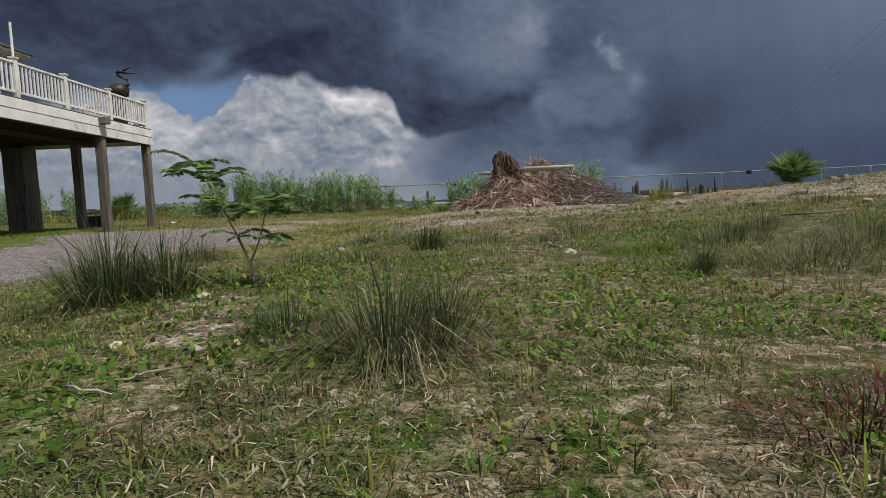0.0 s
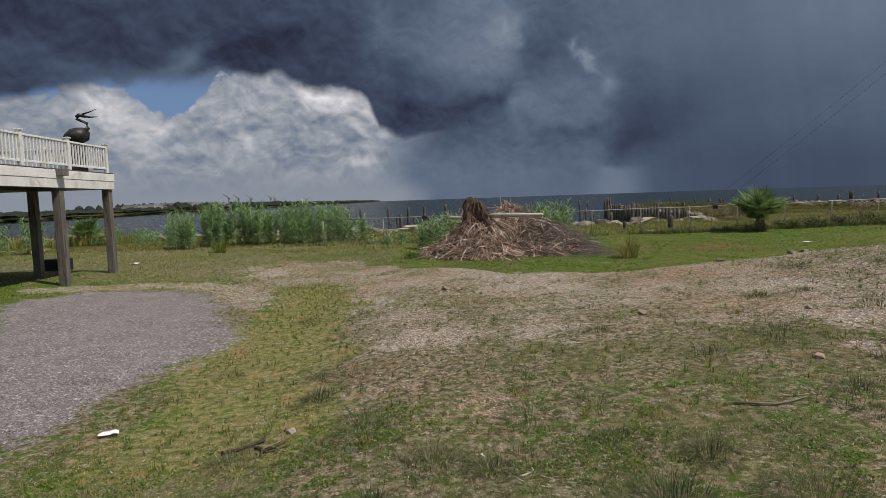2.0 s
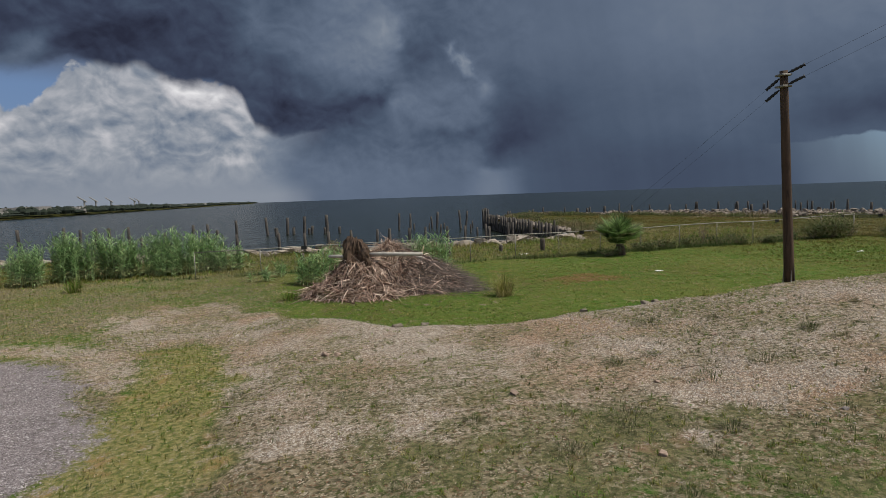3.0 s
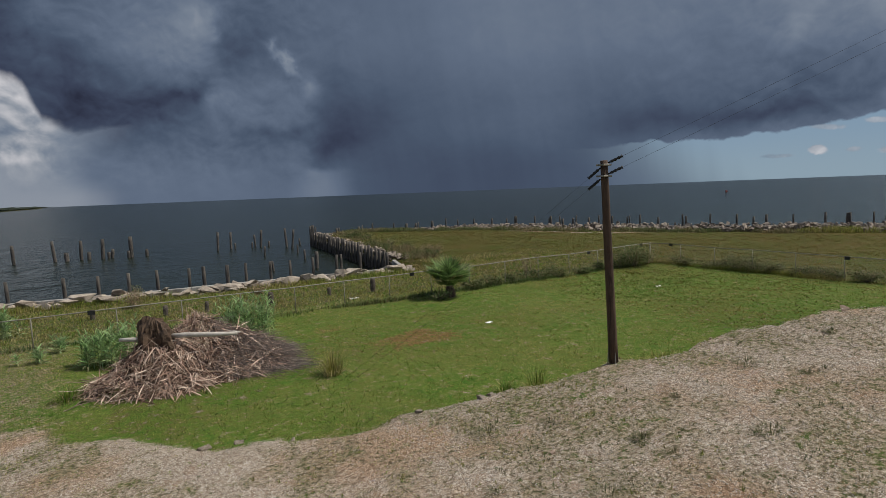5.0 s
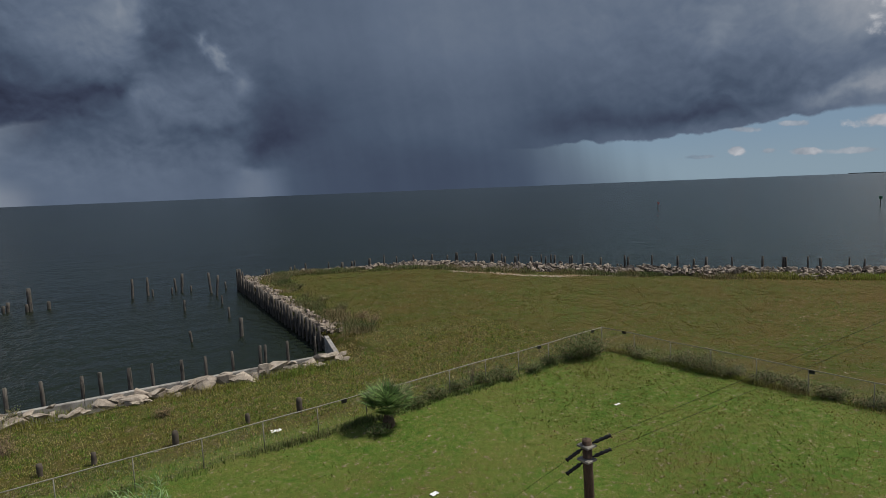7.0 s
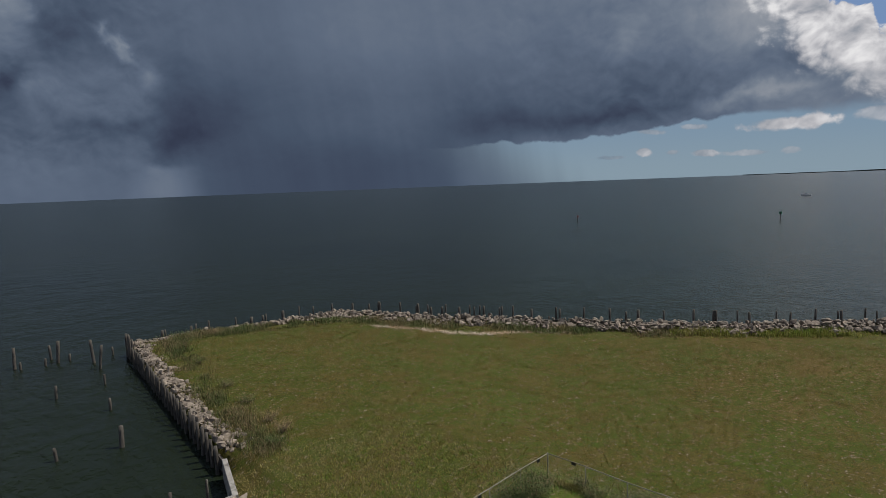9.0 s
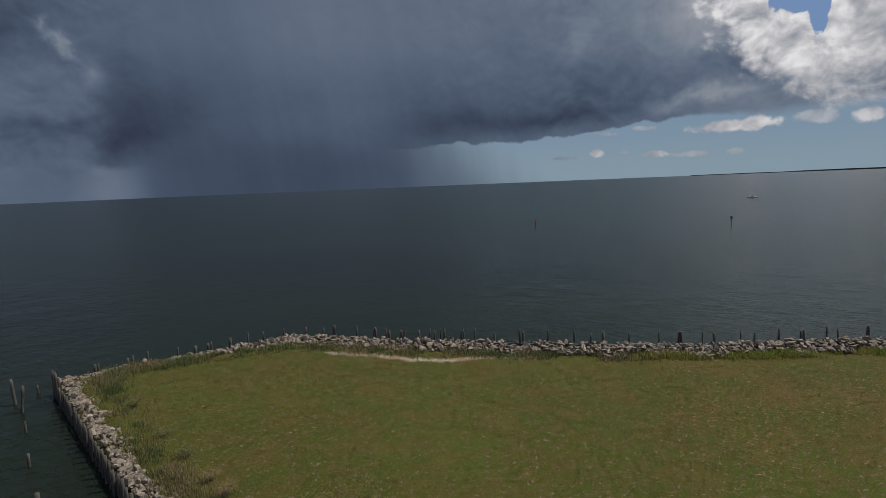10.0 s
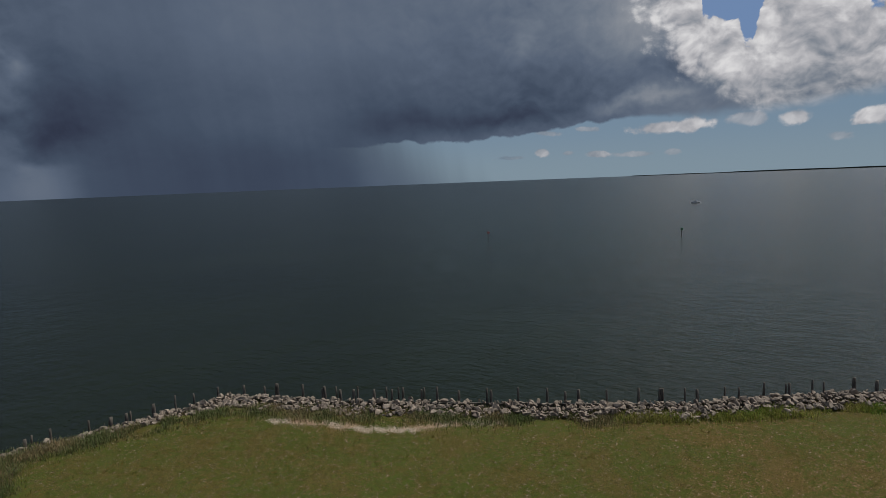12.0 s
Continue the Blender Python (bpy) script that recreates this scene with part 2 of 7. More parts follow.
    def cumulus(col, ca, ce, ra, re, bright, firm=1.0):
        done = N.add("ShaderNodeSeparateColor", {0: col}).outputs[0]
        d = N.math("SUBTRACT", 1.0, N.math("SQRT", spot(ca, ce, ra, re, 0.0, done, az_c, el_c)))
        d = N.math("ADD", d, N.math("ADD", N.math("MULTIPLY", puff, 1.5), centred(fine, 2.0)))
        lit = N.math("ADD", N.math("ADD", bright, N.math("MULTIPLY", N.math("MINIMUM", d, 0.6), 0.06)), N.math("MULTIPLY", relief, 0.5))
        return N.mix(N.math("MULTIPLY", N.step(d, 0.0, 0.5), firm), col, tone(lit))

    for one in ((73.6, 4.0, 4.0, 0.62, 0.72), (79.4, 4.2, 1.5, 0.6, 0.66, 0.6), (82.8, 4.0, 1.5, 0.7, 0.73, 0.9), (88.6, 3.7, 2.0, 0.7, 0.74), (61.9, 2.15, 0.7, 0.42, 0.66, 0.8), (64.2, 1.95, 0.7, 0.3, 0.62, 0.6),
                (66.9, 1.8, 1.1, 0.32, 0.66, 0.8), (70.2, 1.75, 1.6, 0.32, 0.64, 0.6), (73.4, 1.7, 0.8, 0.3, 0.62, 0.5), (59.2, 1.7, 1.6, 0.2, 0.58, 0.5), (86.0, 2.2, 1.0, 0.4, 0.64, 0.5), (62.5, 3.9, 1.3, 0.3, 0.6, 0.6), (66.0, 4.2, 1.2, 0.3, 0.62, 0.6)):
        band = cumulus(band, *one)
    col = N.mix(below, col, band)

    # overhead the cloud breaks up towards the sun
    over = N.noise(way, 3.2, 6.0, 0.55).outputs[0]
    upper = N.mix(N.step(over, 0.36, 0.6), blue, srgb(150, 155, 166))
    under = N.math("MULTIPLY", N.step(az, -60.0, -45.0), N.step(az, 70.0, 60.0))
    side = N.math("MAXIMUM", N.step(N.math("SUBTRACT", el, N.math("MULTIPLY", under, 22.0)), 24.0, 40.0), N.math("MULTIPLY", N.step(N.math("ABSOLUTE", N.math("SUBTRACT", az, 27.0)), 72.0, 100.0), N.step(el, 1.0, 4.0)))
    col = N.mix(side, col, upper)
    shine = N.add("ShaderNodeBackground", {"Color": col, "Strength": 1.0})
    N.add("ShaderNodeOutputWorld", {"Surface": shine.outputs[0]})


build_sky()
sun = new("sun", bpy.data.lights.new("sun", "SUN"))
sun.data.energy, sun.data.angle, sun.data.color = 3.7, radians(0.6), (1.0, 0.95, 0.86)
sun.matrix_world = look((0, 0, 60), (-math.sin(radians(SUN_AZ)) * math.cos(radians(SUN_EL)), -math.cos(radians(SUN_AZ)) * math.cos(radians(SUN_EL)), 60 - math.sin(radians(SUN_EL))))


# ---- materials ----
def material(name):
    m = bpy.data.materials.new(name)
    m.use_nodes = True
    m.node_tree.nodes.clear()
    N = Nodes(m.node_tree)
    bsdf = N.add("ShaderNodeBsdfPrincipled")
    N.add("ShaderNodeOutputMaterial", {"Surface": bsdf.outputs[0]})
    return m, N, bsdf


def surface(name, dark, light, rough=0.8, scale=6.0, grain=60.0, stretch=(1, 1, 1), bump=0.3, stain=None, metal=0.0, specular=0.3, spread=0.25):
    """Two-scale mottled surface: broad tones between two colours, grain, bump, and a shift from piece to piece."""
    m, N, b = material(name)
    co = N.vec(N.add("ShaderNodeTexCoord").outputs["Object"], scale=stretch)
    rnd = N.add("ShaderNodeObjectInfo").outputs["Random"]
    co = N.add("ShaderNodeVectorMath", {0: co, 1: N.add("ShaderNodeCombineXYZ", {0: N.math("MULTIPLY", rnd, 37.0), 1: N.math("MULTIPLY", rnd, 19.0)}).outputs[0]}, operation="ADD").outputs[0]
    broad = N.noise(co, scale, 5.0, 0.6).outputs[0]
    small = N.noise(co, grain, 3.0, 0.6).outputs[0]
    f = N.math("ADD", N.math("MULTIPLY", broad, 0.6), N.math("MULTIPLY", small, 0.4))
    col = N.mix(N.step(f, 0.33, 0.67), dark, light)
    if stain:
        col = N.mix(N.step(N.noise(co, scale * 0.6, 4.0, 0.6, 1.0).outputs[0], 0.52, 0.68), col, stain)
    isl = N.add("ShaderNodeNewGeometry").outputs["Random Per Island"]
    k = N.math("ADD", 1.0 - spread / 2, N.math("MULTIPLY", N.math("FRACT", N.math("ADD", rnd, isl)), spread))
    col = N.mix(1.0, col, N.add("ShaderNodeCombineColor", {0: k, 1: k, 2: k}).outputs[0], "MULTIPLY")
    N.set(b.inputs["Base Color"], col)
    N.set(b.inputs["Roughness"], N.step(broad, 0.2, 0.8, max(rough - 0.12, 0.02), min(rough + 0.1, 1.0)))
    b.inputs["Metallic"].default_value = metal
    b.inputs["Specular IOR Level"].default_value = specular
    if bump:
        bp = N.add("ShaderNodeBump", {"Strength": bump, "Distance": 0.02, "Height": f})
        N.set(b.inputs["Normal"], bp.outputs[0])
    return m


def leafy(name, a, b_, c, through_light=0.25, rough=0.6, stops=None):
    """Leaves and blades: a colour attribute 'tint' runs from fresh (0) to dead (1)."""
    m, N, b = material(name)
    t = N.add("ShaderNodeAttribute", attribute_name="tint").outputs["Fac"]
    isl = N.add("ShaderNodeNewGeometry").outputs["Random Per Island"]
    col = N.ramp(t, stops or [(0.0, a), (0.5, b_), (1.0, c)])
    k = N.math("ADD", 0.42, N.math("MULTIPLY", isl, 1.16))
    col = N.mix(1.0, col, N.add("ShaderNodeCombineColor", {0: k, 1: k, 2: k}).outputs[0], "MULTIPLY")
    N.set(b.inputs["Base Color"], col)
    b.inputs["Roughness"].default_value = rough
    b.inputs["Specular IOR Level"].default_value = 0.25
    tr = N.add("ShaderNodeBsdfTranslucent", {"Color": col})
    mx = N.add("ShaderNodeMixShader", {0: through_light, 1: b.outputs[0], 2: tr.outputs[0]})
    for n in m.node_tree.nodes:
        if n.type == "OUTPUT_MATERIAL":
            N.set(n.inputs["Surface"], mx.outputs[0])
    return m


def ground_material():
    m, N, b = material("ground_cover")
    pos = N.add("ShaderNodeNewGeometry").outputs["Position"]
    flat = N.vec(pos, scale=(1, 1, 0))

    def att(name):
        return N.add("ShaderNodeAttribute", attribute_name=name).outputs["Fac"]

    n_big = N.noise(flat, 0.22, 5.0, 0.6).outputs[0]
    n_mid = N.noise(flat, 1.3, 6.0, 0.62).outputs[0]
    n_patch = N.noise(flat, 3.4, 5.0, 0.6).outputs[0]
    n_fine = N.noise(flat, 9.0, 6.0, 0.68).outputs[0]
    n_grit = N.noise(N.vec(flat, move=(3.7, 8.1, 0)), 27.0, 5.0, 0.7).outputs[0]
    n_dust = N.noise(flat, 80.0, 4.0, 0.65).outputs[0]
    small = N.add("ShaderNodeTexVoronoi", {"Vector": flat, "Scale": 34.0})
    tiny = N.add("ShaderNodeTexVoronoi", {"Vector": flat, "Scale": 75.0})
    pick = N.add("ShaderNodeSeparateColor", {0: small.outputs["Color"]}).outputs
    pick2 = N.add("ShaderNodeSeparateColor", {0: tiny.outputs["Color"]}).outputs

    def cover(name, lo=0.15, hi=0.85):
        v = N.math("ADD", att(name), N.math("MULTIPLY", N.math("SUBTRACT", n_fine, 0.5), 1.5))
        v = N.math("ADD", v, N.math("MULTIPLY", N.math("SUBTRACT", n_mid, 0.5), 1.0))
        v = N.math("ADD", v, N.math("MULTIPLY", N.math("SUBTRACT", n_patch, 0.5), 2.0))
        v = N.math("ADD", v, N.math("MULTIPLY", N.math("SUBTRACT", n_grit, 0.5), 1.3))
        return N.step(v, lo, hi)

    def flecks(col, chosen, at_least, tint, amount=1.0):
        """Single grains of another colour: shell bits, dark stones, dead leaves."""
        return N.mix(N.math("MULTIPLY", N.step(chosen, at_least, at_least + 0.03), amount), col, tint)

    green = N.mix(N.step(N.math("ADD", N.math("MULTIPLY", n_mid, 0.5), N.math("MULTIPLY", n_patch, 0.5)), 0.36, 0.64), (0.052, 0.112, 0.015), (0.135, 0.150, 0.030))
    green = N.mix(N.step(n_big, 0.40, 0.62), green, N.mix(0.5, green, (0.14, 0.125, 0.036)))
    green = N.mix(N.step(n_fine, 0.46, 0.72), green, (0.112, 0.190, 0.026))
    green = N.mix(N.step(n_grit, 0.48, 0.38), green, (0.030, 0.062, 0.010))
    dry = N.mix(N.step(n_fine, 0.41, 0.59), (0.060, 0.052, 0.028), (0.250, 0.205, 0.130))
    dry = N.mix(N.step(n_patch, 0.55, 0.68), dry, (0.085, 0.090, 0.034))
    dry = N.mix(N.step(n_grit, 0.54, 0.72), dry, (0.34, 0.27, 0.17))
    dry = flecks(dry, pick[1], 0.90, (0.44, 0.37, 0.27), 0.8)
    dry = flecks(dry, pick[2], 0.92, (0.16, 0.07, 0.04), 0.7)
    olive = N.mix(N.step(N.math("ADD", N.math("MULTIPLY", n_big, 0.6), N.math("MULTIPLY", n_mid, 0.4)), 0.43, 0.58), (0.064, 0.080, 0.012), (0.096, 0.074, 0.019))
    olive = N.mix(N.step(n_patch, 0.5, 0.68), olive, (0.040, 0.046, 0.011))
    olive = N.mix(N.step(n_mid, 0.5, 0.7), olive, (0.070, 0.058, 0.018))
    olive = N.mix(N.step(n_fine, 0.45, 0.8), olive, (0.088, 0.082, 0.022))
    olive = N.mix(N.step(n_grit, 0.48, 0.38), olive, (0.016, 0.020, 0.006))
    dirt = N.mix(N.step(n_fine, 0.40, 0.60), (0.175, 0.128, 0.090), (0.40, 0.322, 0.240))
    dirt = N.mix(N.step(n_mid, 0.52, 0.72), dirt, (0.31, 0.215, 0.150))
    dirt = N.mix(N.step(n_grit, 0.48, 0.38), dirt, (0.105, 0.082, 0.055))
    dirt = flecks(dirt, pick[0], 0.88, (0.60, 0.54, 0.45), 0.9)
    dirt = flecks(dirt, pick2[0], 0.80, (0.13, 0.10, 0.075), 0.8)
    dirt = flecks(dirt, pick2[1], 0.86, (0.66, 0.60, 0.52), 0.9)
    dirt = N.mix(N.math("MULTIPLY", N.step(n_big, 0.46, 0.62), 0.7), dirt, N.mix(1.0, dirt, (0.86, 0.66, 0.50), "MULTIPLY"))
    stones = N.mix(N.step(n_mid, 0.3, 0.7), (0.185, 0.158, 0.156), (0.31, 0.268, 0.262))
    stones = N.mix(N.step(n_grit, 0.50, 0.40), stones, (0.10, 0.085, 0.082))
    stones = flecks(stones, pick[0], 0.68, (0.36, 0.32, 0.315), 0.8)
    stones = flecks(stones, pick[1], 0.90, (0.58, 0.54, 0.52), 0.9)
    stones = flecks(stones, pick2[0], 0.72, (0.075, 0.064, 0.064), 0.8)
    col = N.mix(cover("olive"), green, olive)
    col = N.mix(cover("dry"), col, dry)
    sward = N.mix(N.step(n_fine, 0.41, 0.59), (0.075, 0.080, 0.034), (0.17, 0.152, 0.070))
    sward = N.mix(N.step(n_mid, 0.52, 0.72), sward, (0.20, 0.125, 0.070))
    col = N.mix(N.math("MULTIPLY", cover("sward", 0.25, 0.85), 0.85), col, sward)
    # rusty grass; far out this brown also darkens the field as cloud shade
    col = N.mix(cover("rust_and_shade", 0.25, 0.9), col, N.mix(N.step(n_fine, 0.41, 0.59), (0.105, 0.058, 0.022), (0.19, 0.112, 0.045)))
    pale = N.mix(N.step(n_fine, 0.41, 0.59), (0.125, 0.138, 0.038), (0.30, 0.255, 0.10))
    pale = N.mix(N.step(n_mid, 0.54, 0.68), pale, (0.33, 0.22, 0.085))
    col = N.mix(N.math("MULTIPLY", cover("strip"), 0.8), col, pale)
    col = N.mix(cover("bare"), col, dirt)
    col = N.mix(cover("gravel", 0.3, 0.7), col, stones)
    k = N.step(n_dust, 0.3, 0.7, 0.55, 1.45)
    col = N.mix(1.0, col, N.add("ShaderNodeCombineColor", {0: k, 1: k, 2: k}).outputs[0], "MULTIPLY")
    N.set(b.inputs["Base Color"], col)
    b.inputs["Roughness"].default_value = 0.95
    b.inputs["Specular IOR Level"].default_value = 0.1
    h = N.math("ADD", N.math("MULTIPLY", n_fine, 0.5), N.math("ADD", N.math("MULTIPLY", n_dust, 0.2), N.math("MULTIPLY", n_grit, 0.3)))
    N.set(b.inputs["Normal"], N.add("ShaderNodeBump", {"Strength": 0.8, "Distance": 0.06, "Height": h}).outputs[0])
    return m


def water_material():
    m, N, b = material("bay_water")
    pos = N.add("ShaderNodeNewGeometry").outputs["Position"]
    ripple = N.noise(N.vec(pos, scale=(1.0, 0.42, 1)), 1.1, 4.0, 0.62, 0.3).outputs[0]
    swell = N.noise(N.vec(pos, scale=(1.0, 0.5, 1)), 0.3, 3.0, 0.5).outputs[0]
    silt = N.noise(pos, 0.02, 4.0, 0.5).outputs[0]
    N.set(b.inputs["Base Color"], N.mix(N.step(silt, 0.3, 0.7), (0.0100, 0.0150, 0.0085), (0.0135, 0.0195, 0.0110)))
    b.inputs["Roughness"].default_value = 0.22
    b.inputs["IOR"].default_value = 1.333
    b.inputs["Specular IOR Level"].default_value = 0.2
    roll = N.noise(N.vec(pos, scale=(0.5, 1.0, 1)), 0.13, 4.0, 0.6).outputs[0]
    h = N.math("ADD", N.math("ADD", N.math("MULTIPLY", ripple, 0.5), N.math("MULTIPLY", swell, 0.5)), N.math("MULTIPLY", roll, 0.9))
    N.set(b.inputs["Normal"], N.add("ShaderNodeBump", {"Strength": 1.0, "Distance": 0.65, "Height": h}).outputs[0])
    return m


M_GROUND = ground_material()
M_WATER = water_material()
M_GRASS = leafy("grass_blades", (0.106, 0.220, 0.027), (0.250, 0.232, 0.055), (0.42, 0.34, 0.19), 0.45)
M_FIELD = leafy("field_blades", (0.066, 0.104, 0.010), (0.132, 0.112, 0.018), (0.22, 0.130, 0.045), 0.4)
M_TURF = leafy("turf_blades", None, None, None, 0.38, 0.65, [(0.0, (0.19, 0.215, 0.055)), (0.22, (0.092, 0.155, 0.034)), (0.45, (0.078, 0.10, 0.036)), (0.62, (0.135, 0.108, 0.056)), (0.8, (0.26, 0.21, 0.13)), (1.0, (0.54, 0.47, 0.34))])
M_WIRY = leafy("wiry_blades", (0.062, 0.105, 0.032), (0.12, 0.13, 0.056), (0.38, 0.31, 0.20), 0.35)
M_PALM = leafy("palm_leaves", (0.12, 0.22, 0.06), (0.26, 0.34, 0.13), (0.42, 0.35, 0.2), 0.35, 0.45)
M_REED = leafy("reed_leaves", (0.13, 0.25, 0.08), (0.32, 0.44, 0.20), (0.46, 0.36, 0.2), 0.38)
M_DEAD = leafy("dead_fronds", (0.075, 0.042, 0.030), (0.30, 0.190, 0.138), (0.66, 0.53, 0.42), 0.1, 0.75)
M_RUSTY = leafy("red_weed", (0.05, 0.022, 0.016), (0.10, 0.032, 0.026), (0.16, 0.07, 0.05))
M_SHRUB = leafy("shrub_leaves", (0.055, 0.11, 0.025), (0.115, 0.135, 0.045), (0.30, 0.21, 0.12))
M_PILE_WOOD = surface("weathered_piling", (0.042, 0.036, 0.031), (0.15, 0.132, 0.112), 0.9, 3.0, 40.0, (3, 3, 0.5), 0.5, (0.02, 0.02, 0.018))
M_POLE = surface("creosoted_pole", (0.045, 0.027, 0.017), (0.115, 0.075, 0.05), 0.85, 2.5, 50.0, (4, 4, 0.3), 0.5, (0.03, 0.02, 0.015))
M_POST = surface("deck_post_wood", (0.10, 0.085, 0.07), (0.21, 0.185, 0.16), 0.85, 3.0, 50.0, (4, 4, 0.4), 0.35, (0.06, 0.05, 0.042))
M_WHITE = surface("white_paint", (0.66, 0.64, 0.60), (0.80, 0.79, 0.76), 0.5, 2.0, 60.0, (1, 1, 1), 0.08, (0.56, 0.53, 0.48), spread=0.06)
M_TRIM = surface("tan_trim", (0.52, 0.43, 0.31), (0.66, 0.57, 0.44), 0.6, 2.0, 60.0, (1, 1, 1), 0.1)
M_JOIST = surface("old_joist", (0.05, 0.04, 0.032), (0.11, 0.09, 0.07), 0.9, 3.0, 40.0, (1, 1, 1), 0.2)
M_ROCK = surface("broken_concrete", (0.10, 0.078, 0.06), (0.35, 0.292, 0.232), 0.92, 2.2, 25.0, (1, 1, 1), 0.5, (0.17, 0.135, 0.11), spread=0.5)
M_SLAB = surface("broken_slab", (0.15, 0.12, 0.093), (0.46, 0.392, 0.315), 0.92, 2.2, 25.0, (1, 1, 1), 0.4, (0.2, 0.165, 0.13), spread=0.5)
M_CONCRETE = surface("seawall_concrete", (0.22, 0.205, 0.185), (0.40, 0.375, 0.34), 0.9, 1.2, 30.0, (1, 1, 1), 0.3, (0.15, 0.135, 0.12))
M_STEEL = surface("galvanised_steel", (0.19, 0.178, 0.145), (0.33, 0.31, 0.265), 0.6, 6.0, 60.0, (1, 1, 1), 0.05, metal=0.3)
M_BLACK = surface("black_plate", (0.012, 0.012, 0.013), (0.03, 0.03, 0.03), 0.5, 6.0, 60.0, (1, 1, 1), 0.05)
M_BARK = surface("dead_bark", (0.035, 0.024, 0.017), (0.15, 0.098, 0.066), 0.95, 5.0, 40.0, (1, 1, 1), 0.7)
M_LOG = surface("bleached_log", (0.38, 0.33, 0.28), (0.62, 0.57, 0.50), 0.85, 4.0, 50.0, (1, 1, 1), 0.3)
M_TWIG = surface("dry_twig", (0.16, 0.115, 0.08), (0.36, 0.28, 0.20), 0.9, 6.0, 60.0, (1, 1, 1), 0.2, spread=0.5)
M_BRUSH = surface("grey_brushwood", (0.10, 0.08, 0.07), (0.24, 0.195, 0.17), 0.9, 6.0, 60.0, (1, 1, 1), 0.1, spread=0.5)
M_BRONZE = surface("dark_bronze", (0.03, 0.028, 0.026), (0.085, 0.075, 0.065), 0.5, 5.0, 50.0, (1, 1, 1), 0.15, metal=0.4)
M_PAPER = surface("white_litter", (0.72, 0.71, 0.68), (0.82, 0.82, 0.80), 0.7, 6.0, 40.0, (1, 1, 1), 0.05)
M_CABLE = surface("black_cable", (0.012, 0.012, 0.014), (0.025, 0.025, 0.027), 0.5, 6.0, 60.0, (1, 1, 1), 0.0)
M_STONE = surface("gravel_stone", (0.16, 0.135, 0.13), (0.37, 0.325, 0.31), 0.9, 8.0, 60.0, (1, 1, 1), 0.2, spread=0.6)
M_SHELL = surface("shell_pebble", (0.26, 0.215, 0.165), (0.58, 0.52, 0.44), 0.85, 8.0, 60.0, (1, 1, 1), 0.2, spread=0.6)
M_CLOD = surface("clay_clod", (0.26, 0.18, 0.13), (0.42, 0.32, 0.25), 0.95, 8.0, 60.0, (1, 1, 1), 0.4)
M_FARTREE = surface("far_trees", (0.012, 0.018, 0.012), (0.032, 0.042, 0.028), 0.95, 0.05, 0.4, (1, 1, 1), 0.0)
M_RED = surface("red_daymark", (0.28, 0.03, 0.03), (0.36, 0.05, 0.04), 0.6, 4.0, 40.0)
M_GREEN = surface("green_daymark", (0.015, 0.16, 0.07), (0.03, 0.22, 0.10), 0.6, 4.0, 40.0)
M_BOAT = surface("boat_hull", (0.5, 0.5, 0.5), (0.7, 0.7, 0.7), 0.4, 4.0, 40.0)


# ---- mesh helpers ----
def sheet(name, verts, faces, mat, parent=None, label="", smooth=False, tint=None):
    me = bpy.data.meshes.new(name)
    verts = np.asarray(verts, dtype=np.float32)
    faces = np.asarray(faces, dtype=np.int32)
    k = faces.shape[1]
    me.vertices.add(len(verts))
    me.vertices.foreach_set("co", verts.ravel())
    me.loops.add(faces.size)
    me.loops.foreach_set("vertex_index", faces.ravel())
    me.polygons.add(len(faces))
    me.polygons.foreach_set("loop_start", np.arange(0, faces.size, k, dtype=np.int32))
    me.polygons.foreach_set("use_smooth", np.full(len(faces), smooth))
    me.update(calc_edges=True)
    if tint is not None:
        a = me.attributes.new("tint", "FLOAT", "POINT")
        a.data.foreach_set("value", np.asarray(tint, dtype=np.float32))
    me.materials.append(mat)
    ob = new(name, me)
    ob.parent = parent
    if label:
        ob["label"] = label
    return ob


def part(name, bm, mat, parent=None, label="", smooth=False):
    me = bpy.data.meshes.new(name)
    for f in bm.faces:
        f.smooth = smooth
    bm.to_mesh(me)
    bm.free()
    me.materials.append(mat)
    ob = new(name, me)
    ob.parent = parent
    if label:
        ob["label"] = label
    return ob


def thing(name, at, label, category, group="", turn=0.0, kind=""):
    ob = new(name)
    ob.empty_display_size = 0.2
    ob.matrix_world = pose(*at, 0, 0, turn)
    return tagged(ob, label, category, group, kind)


def box_bm(size, at=(0, 0, 0), bevel=0.0, bm=None, turn=None):
    own = bmesh.new()
    bmesh.ops.create_cube(own, size=1.0)
    m = Matrix.Translation(at) @ (turn or Matrix.Identity(4)) @ Matrix.Diagonal((*size, 1))
    bmesh.ops.transform(own, matrix=m, verts=own.verts)
    if bevel:
        bmesh.ops.bevel(own, geom=own.edges[:], offset=bevel, segments=1, affect="EDGES")
    if bm is None:
        return own
    tmp = bpy.data.meshes.new("tmp")
    own.to_mesh(tmp)
    own.free()
    bm.from_mesh(tmp)
    bpy.data.meshes.remove(tmp)
    return bm


